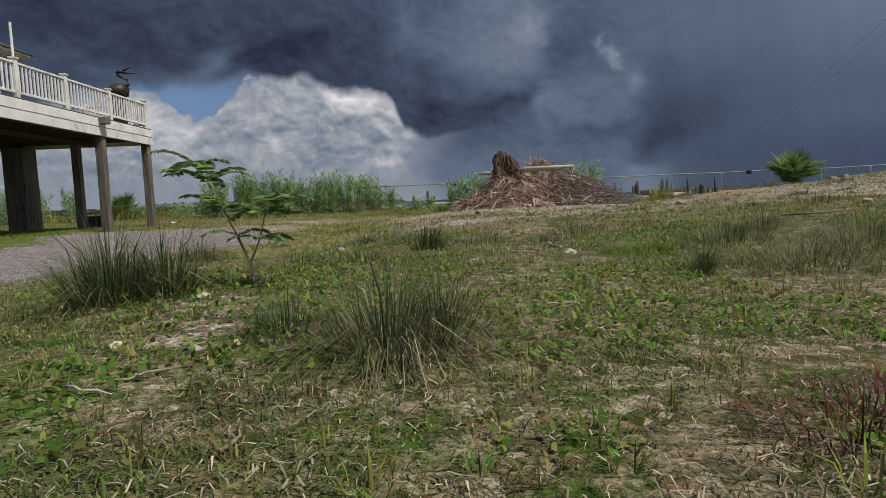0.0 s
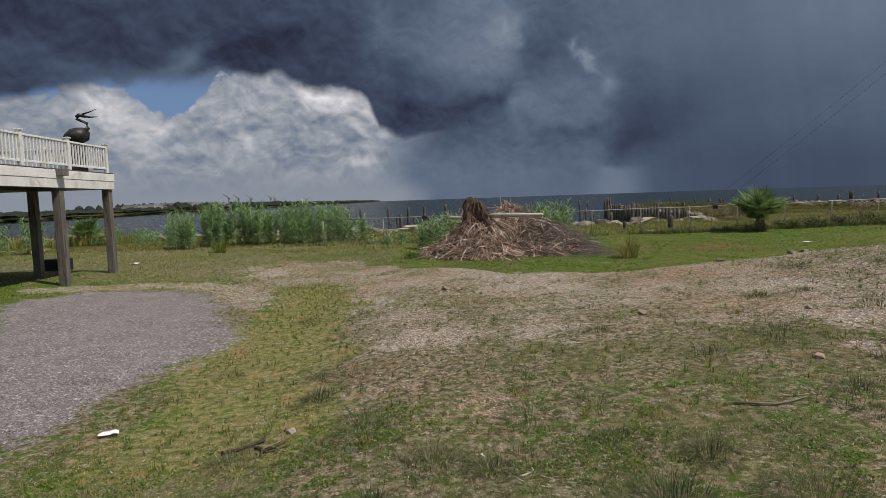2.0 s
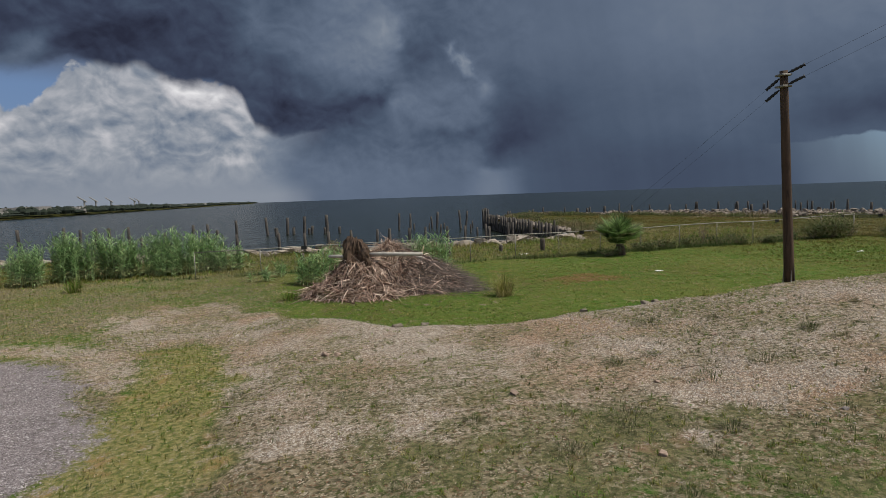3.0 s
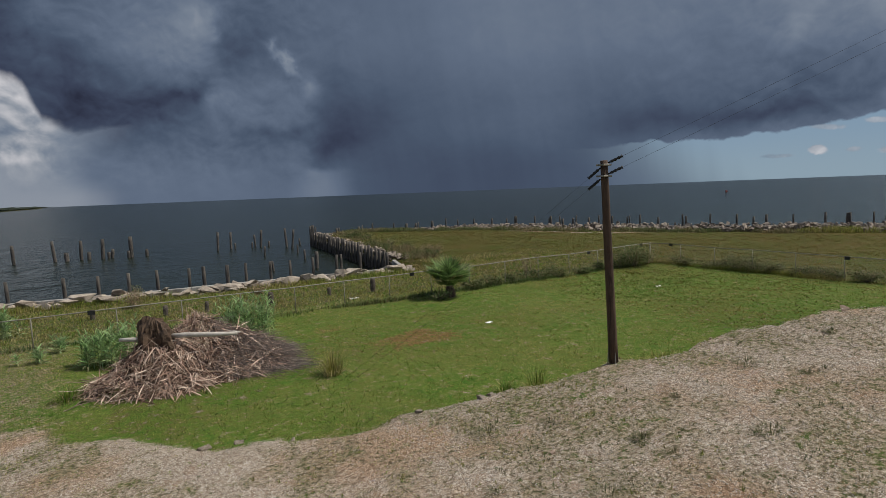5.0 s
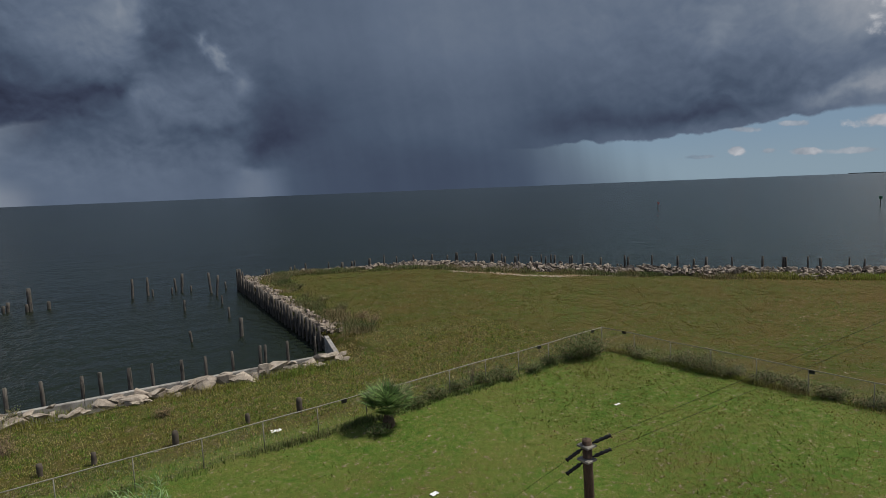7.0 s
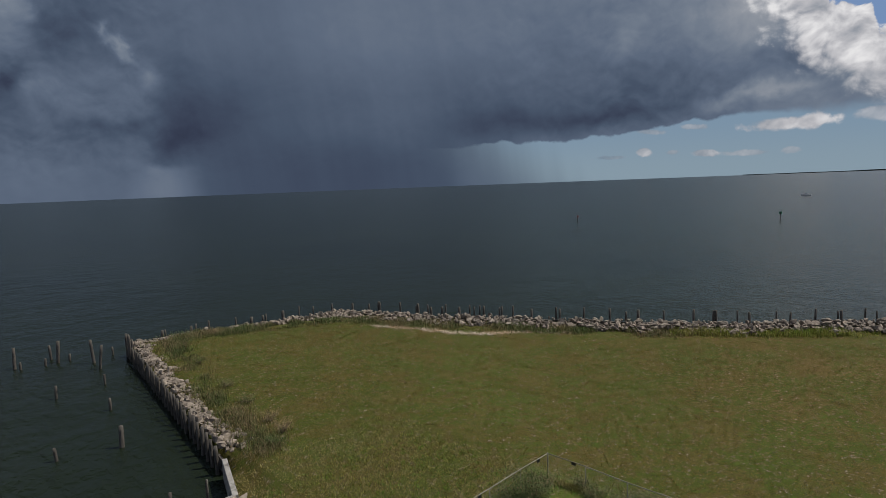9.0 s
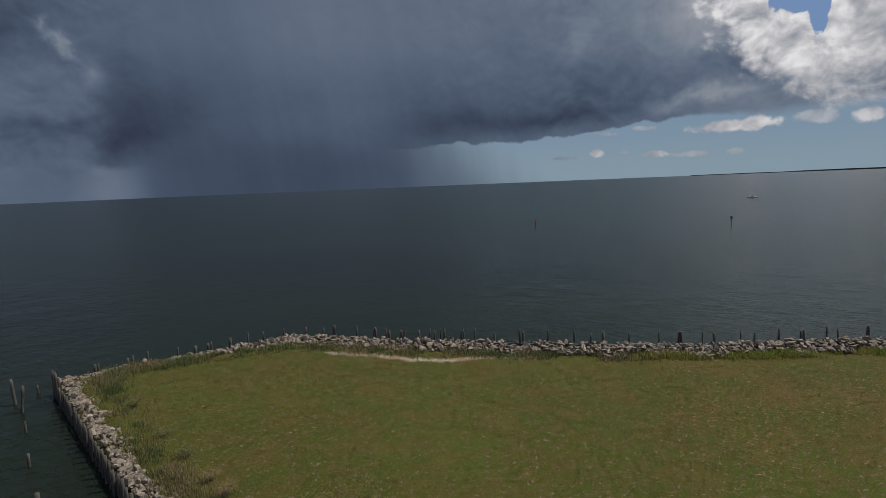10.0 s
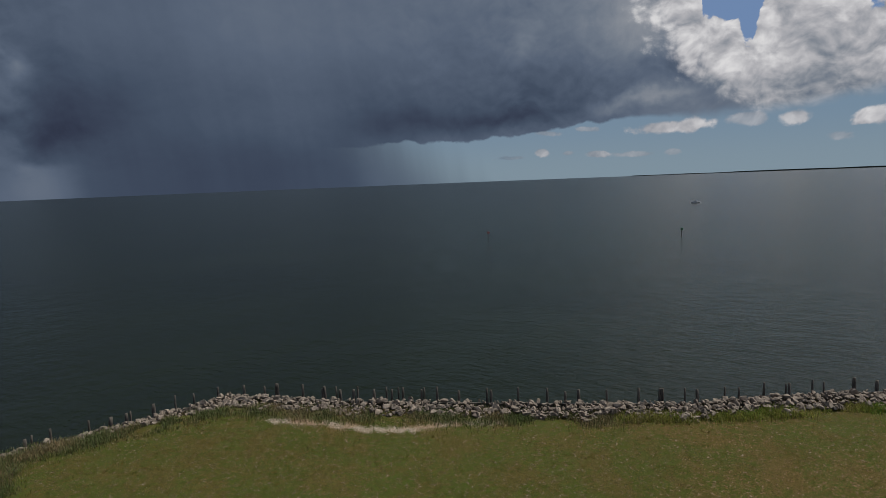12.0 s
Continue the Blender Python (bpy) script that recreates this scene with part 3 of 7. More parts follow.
def tube(points, radii, sides=8, rough=0.0, seed=0, cap=True):
    """Verts and quads of a tube along points; ends are closed by collapsing onto the axis."""
    rng = np.random.RandomState(seed)
    P = np.asarray(points, float)
    R = np.asarray(radii, float) * np.ones(len(P))
    if cap:
        P = np.vstack([P[:1], P, P[-1:]])
        R = np.concatenate([[0.0], R, [0.0]])
    T = np.gradient(P, axis=0)
    bad = np.linalg.norm(T, axis=1) < 1e-9
    T[bad] = P[-1] - P[0]
    T /= np.linalg.norm(T, axis=1)[:, None]
    ref = np.array([0, 0, 1.0]) if abs(T[len(T) // 2][2]) < 0.8 else np.array([1.0, 0, 0])
    A = np.cross(T, ref)
    A /= np.linalg.norm(A, axis=1)[:, None]
    B = np.cross(T, A)
    ang = np.linspace(0, 2 * np.pi, sides, endpoint=False)
    wob = 1 + rough * (rng.rand(len(P), sides) - 0.5)
    V = P[:, None] + (R[:, None] * wob)[:, :, None] * (np.cos(ang)[None, :, None] * A[:, None] + np.sin(ang)[None, :, None] * B[:, None])
    n = len(P)
    i = np.arange(n - 1)[:, None] * sides
    j = np.arange(sides)[None, :]
    q = np.stack([i + j, i + (j + 1) % sides, i + sides + (j + 1) % sides, i + sides + j], -1).reshape(-1, 4)
    return V.reshape(-1, 3), q


def join(parts):
    V, F, o = [], [], 0
    for v, f in parts:
        V.append(v)
        F.append(np.asarray(f) + o)
        o += len(v)
    return np.vstack(V), np.vstack(F)


def blades(base, height, width, lean, heading, bend=0.5, tints=None, rng=None):
    """Grass blades or leaves: tapered bent strips, two faces each. Returns verts, triangles, tints."""
    n = len(base)
    d = np.stack([np.cos(heading), np.sin(heading), np.zeros(n)], 1)
    s = np.stack([-np.sin(heading), np.cos(heading), np.zeros(n)], 1)
    h = height[:, None]
    up = np.array([[0, 0, 1.0]])
    mid = base + d * (h * np.sin(lean)[:, None] * 0.45) + up * h * 0.55 * np.cos(lean)[:, None]
    tip = base + d * (h * np.sin(np.minimum(lean * (1 + bend), 1.9))[:, None]) + up * h * np.cos(np.minimum(lean * (1 + bend), 1.7))[:, None]
    w = width[:, None] * 0.5
    V = np.stack([base - s * w, base + s * w, mid + s * w * 0.85, mid - s * w * 0.85, tip], 1).reshape(-1, 3)
    o = (np.arange(n) * 5)[:, None]
    F = np.concatenate([o + [[0, 1, 2]], o + [[0, 2, 3]], o + [[3, 2, 4]]], 0)
    t = np.repeat(tints if tints is not None else np.zeros(n), 5)
    return V, F, t


# ---- lie of the land ----
SHORE = [(-165, 2700), (-165, 130), (-120, 75), (-80, 60.6), (1.1, 48.8), (23.2, 47.1), (25.0, 52.8), (30.2, 95.3), (36.0, 94.7), (48.1, 91.6), (60.0, 90.0),
         (66.0, 76.4), (76.4, 58.2), (83.0, 47.0), (87.4, 40.2), (97.4, 29.0), (107.4, 16.7), (119.6, 1.4), (150, -40), (400, -300), (4700, -4600), (-4700, -4600), (-4700, 2700)]


def inside(x, y, poly):
    ok = np.zeros(x.shape, bool)
    for (x0, y0), (x1, y1) in zip(poly, poly[1:] + poly[:1]):
        if y0 != y1:
            ok ^= ((y0 > y) != (y1 > y)) & (x < (x1 - x0) * (y - y0) / (y1 - y0) + x0)
    return ok


def away(x, y, line):
    """Distance to a run of straight lines."""
    best = np.full(np.shape(x), 1e9)
    for (x0, y0), (x1, y1) in zip(line, line[1:]):
        L = (x1 - x0) ** 2 + (y1 - y0) ** 2
        t = np.clip(((x - x0) * (x1 - x0) + (y - y0) * (y1 - y0)) / L, 0, 1)
        best = np.minimum(best, np.hypot(x - x0 - t * (x1 - x0), y - y0 - t * (y1 - y0)))
    return best


def smooth01(v, lo, hi):
    t = np.clip((v - lo) / (hi - lo), 0, 1)
    return t * t * (3 - 2 * t)


def ripple(x, y, size, seed=0):
    """Smooth value noise in 0..1."""
    x = np.asarray(x, float) / size + seed * 17.3
    y = np.asarray(y, float) / size - seed * 9.1
    ix, iy = np.floor(x), np.floor(y)
    fx, fy = x - ix, y - iy
    fx, fy = fx * fx * (3 - 2 * fx), fy * fy * (3 - 2 * fy)

    def h(a, b):
        v = np.sin(a * 127.1 + b * 311.7 + seed * 74.7) * 43758.5453
        return v - np.floor(v)

    return (h(ix, iy) * (1 - fx) + h(ix + 1, iy) * fx) * (1 - fy) + (h(ix, iy + 1) * (1 - fx) + h(ix + 1, iy + 1) * fx) * fy


def bank_line(x):
    """y of the edge between the gravel bank and the lawn."""
    return np.interp(x, [-20, -3, 0, 3, 7, 10, 14, 16.4, 18.5, 20, 21.7, 25, 30, 40], [27, 25.5, 20.5, 17.6, 16.0, 15.6, 14.8, 14.1, 13.8, 13.1, 12.0, 9.6, 6.0, -1.0])


def height(x, y):
    x, y = np.asarray(x, float), np.asarray(y, float)
    lawn = np.interp(x, [-60, -20, 0, 30, 38, 50, 61, 80, 100], [0.0, 0.05, 0.05, 0.1, 0.25, -0.2, -0.55, -0.85, -0.9])
    lawn = lawn - 0.35 * smooth01(y, 40, 48) * (x < 26)
    mound = np.interp(x, [-20, -6, -3, -1.5, 0, 3.6, 5, 8, 14, 16.4, 18.5, 21.7, 26, 40], [0.05, -0.02, -0.06, 0.03, 0.2, 0.3, 0.33, 0.55, 1.2, 1.42, 1.7, 2.2, 2.5, 2.4])
    near = np.interp(x, [-5, -3.4, -2.4, -1.2, 0, 1.3, 3.6, 5], [-0.04, 0.0, 0.2, 0.29, 0.28, 0.25, 0.28, 0.33])
    mound = mound + (near - mound) * smooth01(5.8 - y, 0, 2.4)
    k = smooth01(bank_line(x) + 0.9 * (ripple(x, y, 1.3, 3) - 0.5) - y, -0.6, 0.9)
    z = lawn * (1 - k) + mound * k
    z = z + 0.10 * (ripple(x, y, 2.6, 1) - 0.5) + 0.05 * (ripple(x, y, 0.7, 2) - 0.5)
    return z


def build_ground():
    xs = np.unique(np.round(np.concatenate([-np.geomspace(90, 4600, 24)[::-1], np.arange(-90, -14, 1.5), np.arange(-14, -5, 0.25), np.arange(-5, 5, 0.12), np.arange(5, 18, 0.2), np.arange(18, 42, 0.5), np.arange(42, 130, 1.0), np.geomspace(130, 4600, 24)]), 3))
    ys = np.unique(np.round(np.concatenate([-np.geomspace(30, 4500, 20)[::-1], np.arange(-30, -2, 1.5), np.arange(-2, 6, 0.12), np.arange(6, 18, 0.2), np.arange(18, 37, 0.4), np.arange(37, 110, 1.0), np.geomspace(110, 2700, 40)]), 3))
    X, Y = np.meshgrid(xs, ys)
    Z = height(X, Y)
    land = inside(X, Y, SHORE)
    d = away(X, Y, SHORE[:20])
    Z = np.where(land, Z - 0.5 * smooth01(d, 2.5, 0.5), WATER - 2.5)
    Z = np.where(land & (d > 60) & ((X < -100) | (X > 160)), 0.6, Z)
    V = np.stack([X, Y, Z], -1).reshape(-1, 3)
    ny, nx = X.shape
    i = (np.arange(ny - 1)[:, None] * nx + np.arange(nx - 1)[None, :]).ravel()
    F = np.stack([i, i + 1, i + nx + 1, i + nx], 1)
    ob = sheet("ground", V, F, M_GROUND, smooth=True)
    for name, val in covers(X, Y).items():
        a = ob.data.attributes.new(name, "FLOAT", "POINT")
        a.data.foreach_set("value", val.ravel().astype(np.float32))
    return tagged(ob, "grassy shore lot with bare sandy tracks and a purple-grey gravel drive", "ground", kind="structure")


DRIVE = [(-4.0, 5.6), (-3.9, 7.4), (-3.6, 9.4), (-3.5, 11.0), (-3.6, 12.8), (-4.2, 14.8), (-5.6, 16.9), (-7.4, 18.2), (-10.0, 18.6), (-10.6, 16.2), (-8.6, 12.0), (-7.6, 8.0), (-8.0, 3.0), (-9, -6), (-4.6, -6), (-4.2, 2.0)]


def sward_at(x, y):
    """Where grass thrives on the worn bank, in uneven patches."""
    return ripple(x, y, 0.8, 41) * 0.36 + ripple(x, y, 0.3, 42) * 0.28 + ripple(x, y, 2.4, 43) * 0.36


def covers(X, Y):
    """How much gravel, bare earth, dry, olive and rusty grass (with painted cloud shade) there is at each place."""
    n1, n2, n3 = ripple(X, Y, 3.0, 5), ripple(X, Y, 1.1, 6), ripple(X, Y, 9.0, 7)
    wig = (n2 - 0.5) * 1.1
    d = away(X, Y, DRIVE + DRIVE[:1])
    gravel = smooth01(np.where(inside(X, Y, DRIVE), d, -d) + wig * 0.6 + 0.5 * (n1 - 0.5), -0.6, 0.8)
    edge = bank_line(X) + 1.2 * (n2 - 0.5) - Y
    on_bank = smooth01(edge, -0.3, 0.5) * smooth01(X, -7.5, -4.5)
    # sandy turning place along the lawn's edge, then up the bank to the pole and beyond
    band = np.interp(X, [-12, -7, -3, 0, 3, 6, 10, 14, 20, 40], [0.5, 5.0, 12.0, 11.5, 9.5, 8.5, 9.0, 10.0, 12.0, 13.0])
    sand = on_bank * smooth01(band - edge + wig * 2, -1.2, 1.2) * smooth01(X, -11, -6)
    grassy_strip = smooth01(1.25 - np.abs(X - np.interp(Y, [4, 9, 12, 16, 18.5], [-2.2, -2.4, -2.4, -2.6, -3.2])) + wig * 1.3 + (n1 - 0.5), -0.5, 1.1) * smooth01(18.5 - Y, 0, 1.2)
    bare = 0.80 * sand * (1 - 0.22 * smooth01(X, 4, 6) - 0.02 * smooth01(X, 8, 12)) * (0.7 + 0.6 * ripple(X, Y, 1.7, 13)) * (0.75 + 0.5 * smooth01(n2, 0.3, 0.7)) * (1 - 0.5 * smooth01(edge, 0.5 * band, band)) * (1 - 0.95 * grassy_strip) * (0.7 + 0.6 * n1) + (0.03 + 0.42 * smooth01(Y, 3.5, 6.5)) * on_bank * smooth01(n1 * 0.6 + n2 * 0.4, 0.48, 0.72) * (1 - grassy_strip)
    bare = np.maximum(bare, 0.75 * smooth01(1.0 - np.hypot((X - 14.0) / 1.6, (Y - 15.3) / 1.0), 0, 0.6))
    bare = np.maximum(bare, 0.62 * smooth01(1.0 - np.hypot((X + 0.68) / 0.24, (Y - 1.62) / 0.24), 0, 0.7))
    bare = np.maximum(bare, 0.5 * smooth01(1.0 - np.hypot((X + 0.82) / 0.3, (Y - 2.1) / 0.25), 0, 0.8))
    bare = np.maximum(bare, 0.6 * smooth01(1.0 - np.hypot((X - 0.9) / 0.5, (Y - 6.4) / 0.6), 0, 0.7))
    beach = smooth01(1.25 - away(X, Y, [(58.0, 78.4), (59.8, 74.8), (61.4, 70.9), (62.2, 67), (63.9, 64.6), (66.5, 61.9), (69, 60.4), (71.9, 56.4)]) + 0.7 * wig, 0.2, 1.0)
    bare = np.maximum(bare, 1.0 * beach)
    rim = smooth01(1.5 - away(X, Y, [(-4.2, 15.0), (-5.6, 17.4), (-7.8, 19.2), (-11.0, 19.2)]) + wig, 0, 0.9)
    bare = np.maximum(bare, 0.72 * rim)
    dry = on_bank * (0.75 + 0.4 * n1) + 0.2 * on_bank * smooth01(n2, 0.5, 0.8) - 0.9 * grassy_strip
    dry = dry * (1 - 0.35 * smooth01(8 - Y, 0, 2))
    dry = np.maximum(dry, (0.35 + 0.4 * n1) * smooth01(1.0 - X, 0, 2.5) * smooth01(Y, 19, 22) * smooth01(36 - Y, 0, 2))
    far = np.maximum(smooth01(X, 37.5, 39.5), smooth01(Y, 34.2, 36.0))
    olive = far * (0.75 + 0.4 * n3)
    olive = np.maximum(olive, 0.4 * smooth01(n3, 0.4, 0.8) * (Y > 14) * (X > 1) * (1 - on_bank))
    olive = np.maximum(olive, 0.35 * smooth01(1 - np.hypot((X - 27) / 5.5, (Y - 20.5) / 3.6), 0, 0.8) * (1 - on_bank))
    rust_and_shade = 0.8 * smooth01(1.05 - np.hypot((X - 12.6) / 2.5, (Y - 24.4) / 1.9) + 0.9 * (n2 - 0.5) + 0.6 * (ripple(X, Y, 0.5, 12) - 0.5), 0, 0.7) * (Y > 18) * (Y < 31) + 0.5 * smooth01(1 - np.hypot((X - 10.1) / 1.2, (Y - 28.4) / 0.9), 0, 0.7)
    # brown patches of the far field, strengthened to paint in the storm cloud's shadow
    rust_and_shade = rust_and_shade + 0.34 * far * smooth01(ripple(X, Y, 15, 9) * 0.6 + 0.4 * ripple(X, Y, 4, 10), 0.35, 0.85) * smooth01(X, 42, 60) + 0.10 * far * smooth01(X, 55, 66)
    rust_and_shade = rust_and_shade + 0.35 * on_bank * smooth01(ripple(X, Y, 2.0, 11), 0.72, 0.95)
    sward = on_bank * smooth01(sward_at(X, Y) + 0.3 * grassy_strip, 0.52, 0.68) * (1 - 0.85 * smooth01(X, 7.5, 12)) * (1 - 0.45 * smooth01(Y, 8, 11) * (1 - grassy_strip))
    bare = bare * (1 - 0.7 * sward)
    return {"strip": grassy_strip * on_bank, "sward": sward, "gravel": gravel, "bare": bare * (1 - gravel), "dry": dry, "olive": olive, "rust_and_shade": rust_and_shade}


ground = build_ground()


def build_water():
    r = np.concatenate([[0.0], np.geomspace(20, 4850, 40)])
    a = np.linspace(0, 2 * np.pi, 97)[:-1]
    V = np.stack([np.outer(r, np.sin(a)) + 20, np.outer(r, np.cos(a)) + 40, np.full((len(r), 96), WATER)], -1).reshape(-1, 3)
    i = np.arange(len(r) - 1)[:, None] * 96
    j = np.arange(96)[None, :]
    F = np.stack([i + j, i + 96 + j, i + 96 + (j + 1) % 96, i + (j + 1) % 96], -1).reshape(-1, 4)[:, ::-1]
    return tagged(sheet("water", V, F, M_WATER, smooth=True), "dark grey-green bay water with small wind ripples", "water", kind="structure")


water = build_water()


# ---- utility pole and lines ----
WIRE_A, FAR_A = (-0.78, 0.90, -1.0), (7.75, 20.4, 0.3)      # guys down to the lawn
WIRE_B, FAR_B = (1.0, -0.87, 0.60), (43.3, -12.2, 24.9)     # span rising past the bank


def build_pole():
    base = Vector((13.85, 14.15, float(height(13.85, 14.15)) - 0.1))
    top = Vector((13.28, 13.88, 6.98))
    p = thing("utility_pole", base, "brown creosoted wooden utility pole standing on the gravel bank edge", "utility pole")
    rel = top - base
    pts = [rel * t for t in np.linspace(0, 1, 9)]
    v, f = tube(pts, np.linspace(0.135, 0.10, 9), 14, 0.05, 3)
    sheet("shaft", v, f, M_POLE, p, smooth=True)
    ways = [Vector(WIRE_A).normalized(), Vector(WIRE_B).normalized()]
    for k, drop in enumerate((0.12, 0.42)):
        for w in ways:
            a = rel - Vector((0, 0, drop)) + w * 0.12
            b = a + w * 0.42
            pts = [a.lerp(b, t) for t in np.linspace(0, 1, 9)]
            rad = [0.02, 0.022, 0.045, 0.03, 0.045, 0.03, 0.045, 0.03, 0.05]
            v, f = tube(pts, rad, 10)
            sheet("insulator", v, f, M_BLACK, p, "dark strain insulator", smooth=True)
        bm = box_bm((0.3, 0.3, 0.05), rel - Vector((0, 0, drop)), 0.01)
        part("band", bm, M_STEEL, p)
    for k in range(3):
        v, f = tube([(0.17 * math.cos(k * 2.1), 0.17 * math.sin(k * 2.1), 0.0), (0.15 * math.cos(k * 2.1), 0.15 * math.sin(k * 2.1), 0.5)], [0.02, 0.01], 6)
        sheet("strap", v, f, M_STEEL, p)
    for w, far in zip(ways, (FAR_A, FAR_B)):
        for drop in (0.12, 0.42):
            a = top - Vector((0, 0, drop)) + w * 0.5
            b = Vector(far) - Vector((0, 0, drop))
            pts = []
            for t in np.linspace(0, 1, 24):
                q = a.lerp(b, t)
                q.z -= 4 * t * (1 - t) * 0.1
                pts.append(q)
            v, f = tube(pts, 0.0025 if far is FAR_A else 0.0032, 5)
            tagged(sheet("power_line", v, f, M_CABLE), "thin black overhead power line strung from the wooden pole", "power line", "power lines")


# ---- fence ----
def fence_top(x, y):
    return float(height(x, y)) + 1.42


def build_fence():
    fence = thing("chain_link_fence", (0, 0, 0), "low galvanised chain-link fence round the lawn with weeds at its foot", "fence")
    corner = (38.2, 33.9)
    runs = [[(-5.0, 33.3), (1.6, 33.3), corner], [corner, (38.4, 20.0), (39.6, 2.0)]]
    wires, pos = [], []
    for run in runs:
        line = []
        for (x0, y0), (x1, y1) in zip(run, run[1:]):
            n = max(1, round(math.hypot(x1 - x0, y1 - y0) / 2.9))
            line += [(x0 + (x1 - x0) * k / n, y0 + (y1 - y0) * k / n) for k in range(n)]
        line.append(run[-1])
        pos += line
        rail = [(x, y, fence_top(x, y)) for x, y in line]
        v, f = tube(rail, 0.027, 6)
        sheet("top_rail", v, f, M_STEEL, fence, smooth=True)
        for (x0, y0), (x1, y1) in zip(line, line[1:]):
            L = math.hypot(x1 - x0, y1 - y0)
            z0, z1 = fence_top(x0, y0) - 0.02, fence_top(x1, y1) - 0.02
            H = 1.33
            for s in (1, -1):
                for k in np.arange(-H, L, 0.11):
                    a, b = max(k, 0), min(k + H, L)
                    if b - a < 0.02:
                        continue
                    ha, hb = (a - k), (b - k)
                    if s < 0:
                        ha, hb = H - ha, H - hb

                    def at(u, h):
                        t = u / L
                        return (x0 + (x1 - x0) * t, y0 + (y1 - y0) * t, z0 + (z1 - z0) * t - H + h)
                    wires.append(tube([at(a, ha), at(b, hb)], 0.0013, 3, cap=False))
    v, f = join(wires)
    tagged(sheet("wire_mesh", v, f, M_STEEL, fence), kind="stuff")
    for n, (x, y) in enumerate(dict.fromkeys((round(a, 3), round(b, 3)) for a, b in pos)):
        r = 0.04 if (abs(x - corner[0]) < 0.01) else 0.024
        z = float(height(x, y))
        v, f = tube([(x, y, z - 0.2), (x, y, fence_top(x, y) + (0.06 if r > 0.03 else 0.0))], r, 8)
        sheet("fence_post", v, f, M_STEEL, fence, smooth=True)
    for x, y in ((16.95, 33.45), (31.4, 33.7), (36.9, 33.8), (0.4, 33.22)):
        sign = part("sign_plate", box_bm((0.30, 0.012, 0.2), (0, 0, 0), 0.002), M_BLACK)
        sign.matrix_world = pose(x + 0.2, y, fence_top(x, y) - 0.06, 0, 0, -1)
        tagged(sign, "small dark plate wired to the top of the chain-link fence", "sign", "plates on the fence")
    for x, y in ((38.22, 31.9), (38.36, 19.8)):
        sign = part("sign_plate", box_bm((0.012, 0.30, 0.2), (0, 0, 0), 0.002), M_BLACK)
        sign.matrix_world = pose(x - 0.07, y, fence_top(x, y) - 0.08, 0, 0, 3)
        tagged(sign, "small dark plate wired to the top of the chain-link fence", "sign", "plates on the fence")


# ---- sea wall, bulkhead, pilings, rocks ----
def rock_mesh(seed, flat=0.6, mat=None):
    rng = np.random.RandomState(seed)
    bm = bmesh.new()
    pts = rng.normal(size=(14, 3))
    pts /= np.linalg.norm(pts, axis=1)[:, None] ** 0.75
    pts *= (0.5, 0.36, 0.5 * flat)
    for p in pts:
        bm.verts.new(p)
    r = bmesh.ops.convex_hull(bm, input=bm.verts)
    bmesh.ops.delete(bm, geom=[v for v in bm.verts if not v.link_faces], context="VERTS")
    me = bpy.data.meshes.new("rock")
    bm.to_mesh(me)
    bm.free()
    me.materials.append(mat or M_ROCK)
    return me


def along(line, s):
    """The place at the length s along a run of lines, and its heading."""
    for (x0, y0), (x1, y1) in zip(line, line[1:]):
        L = math.hypot(x1 - x0, y1 - y0)
        if s <= L:
            return x0 + (x1 - x0) * s / L, y0 + (y1 - y0) * s / L, math.atan2(y1 - y0, x1 - x0)
        s -= L
    return x1, y1, math.atan2(y1 - y0, x1 - x0)


def length(line):
    return sum(math.hypot(b[0] - a[0], b[1] - a[1]) for a, b in zip(line, line[1:]))


def piling(x, y, top, foot, r=0.12, lean=(0, 0), seed=0, label="", group="", mat=None):
    """A weathered timber pile with a worn, uneven head."""
    rng = np.random.RandomState(seed)
    n = 7
    pts = [(lean[0] * t * (top - foot), lean[1] * t * (top - foot), t * (top - foot)) for t in np.linspace(0, 1, n)]
    rad = r * (1 + 0.12 * (rng.rand(n) - 0.5))
    rad[-1] *= 0.86
    v, f = tube(pts, rad, 9, 0.16, seed)
    ob = sheet("piling", v, f, mat or M_PILE_WOOD, smooth=True)
    ob.matrix_world = pose(x, y, foot, 0, 0, rng.rand() * 360)
    return tagged(ob, label, "piling", group)


SEAWALL = [(-80, 60.5), (1.1, 48.75), (23.2, 47.0), (24.9, 52.6)]
BULKHEAD = [(24.9, 53.2), (30.2, 94.8)]
RIPRAP = [(30.6, 94.6), (36.0, 94.4), (48.0, 91.3), (59.6, 89.6), (65.6, 76.2), (76.0, 58.0), (82.6, 46.8), (87.0, 40.0), (97.0, 28.8), (107, 16.5), (119, 1)]


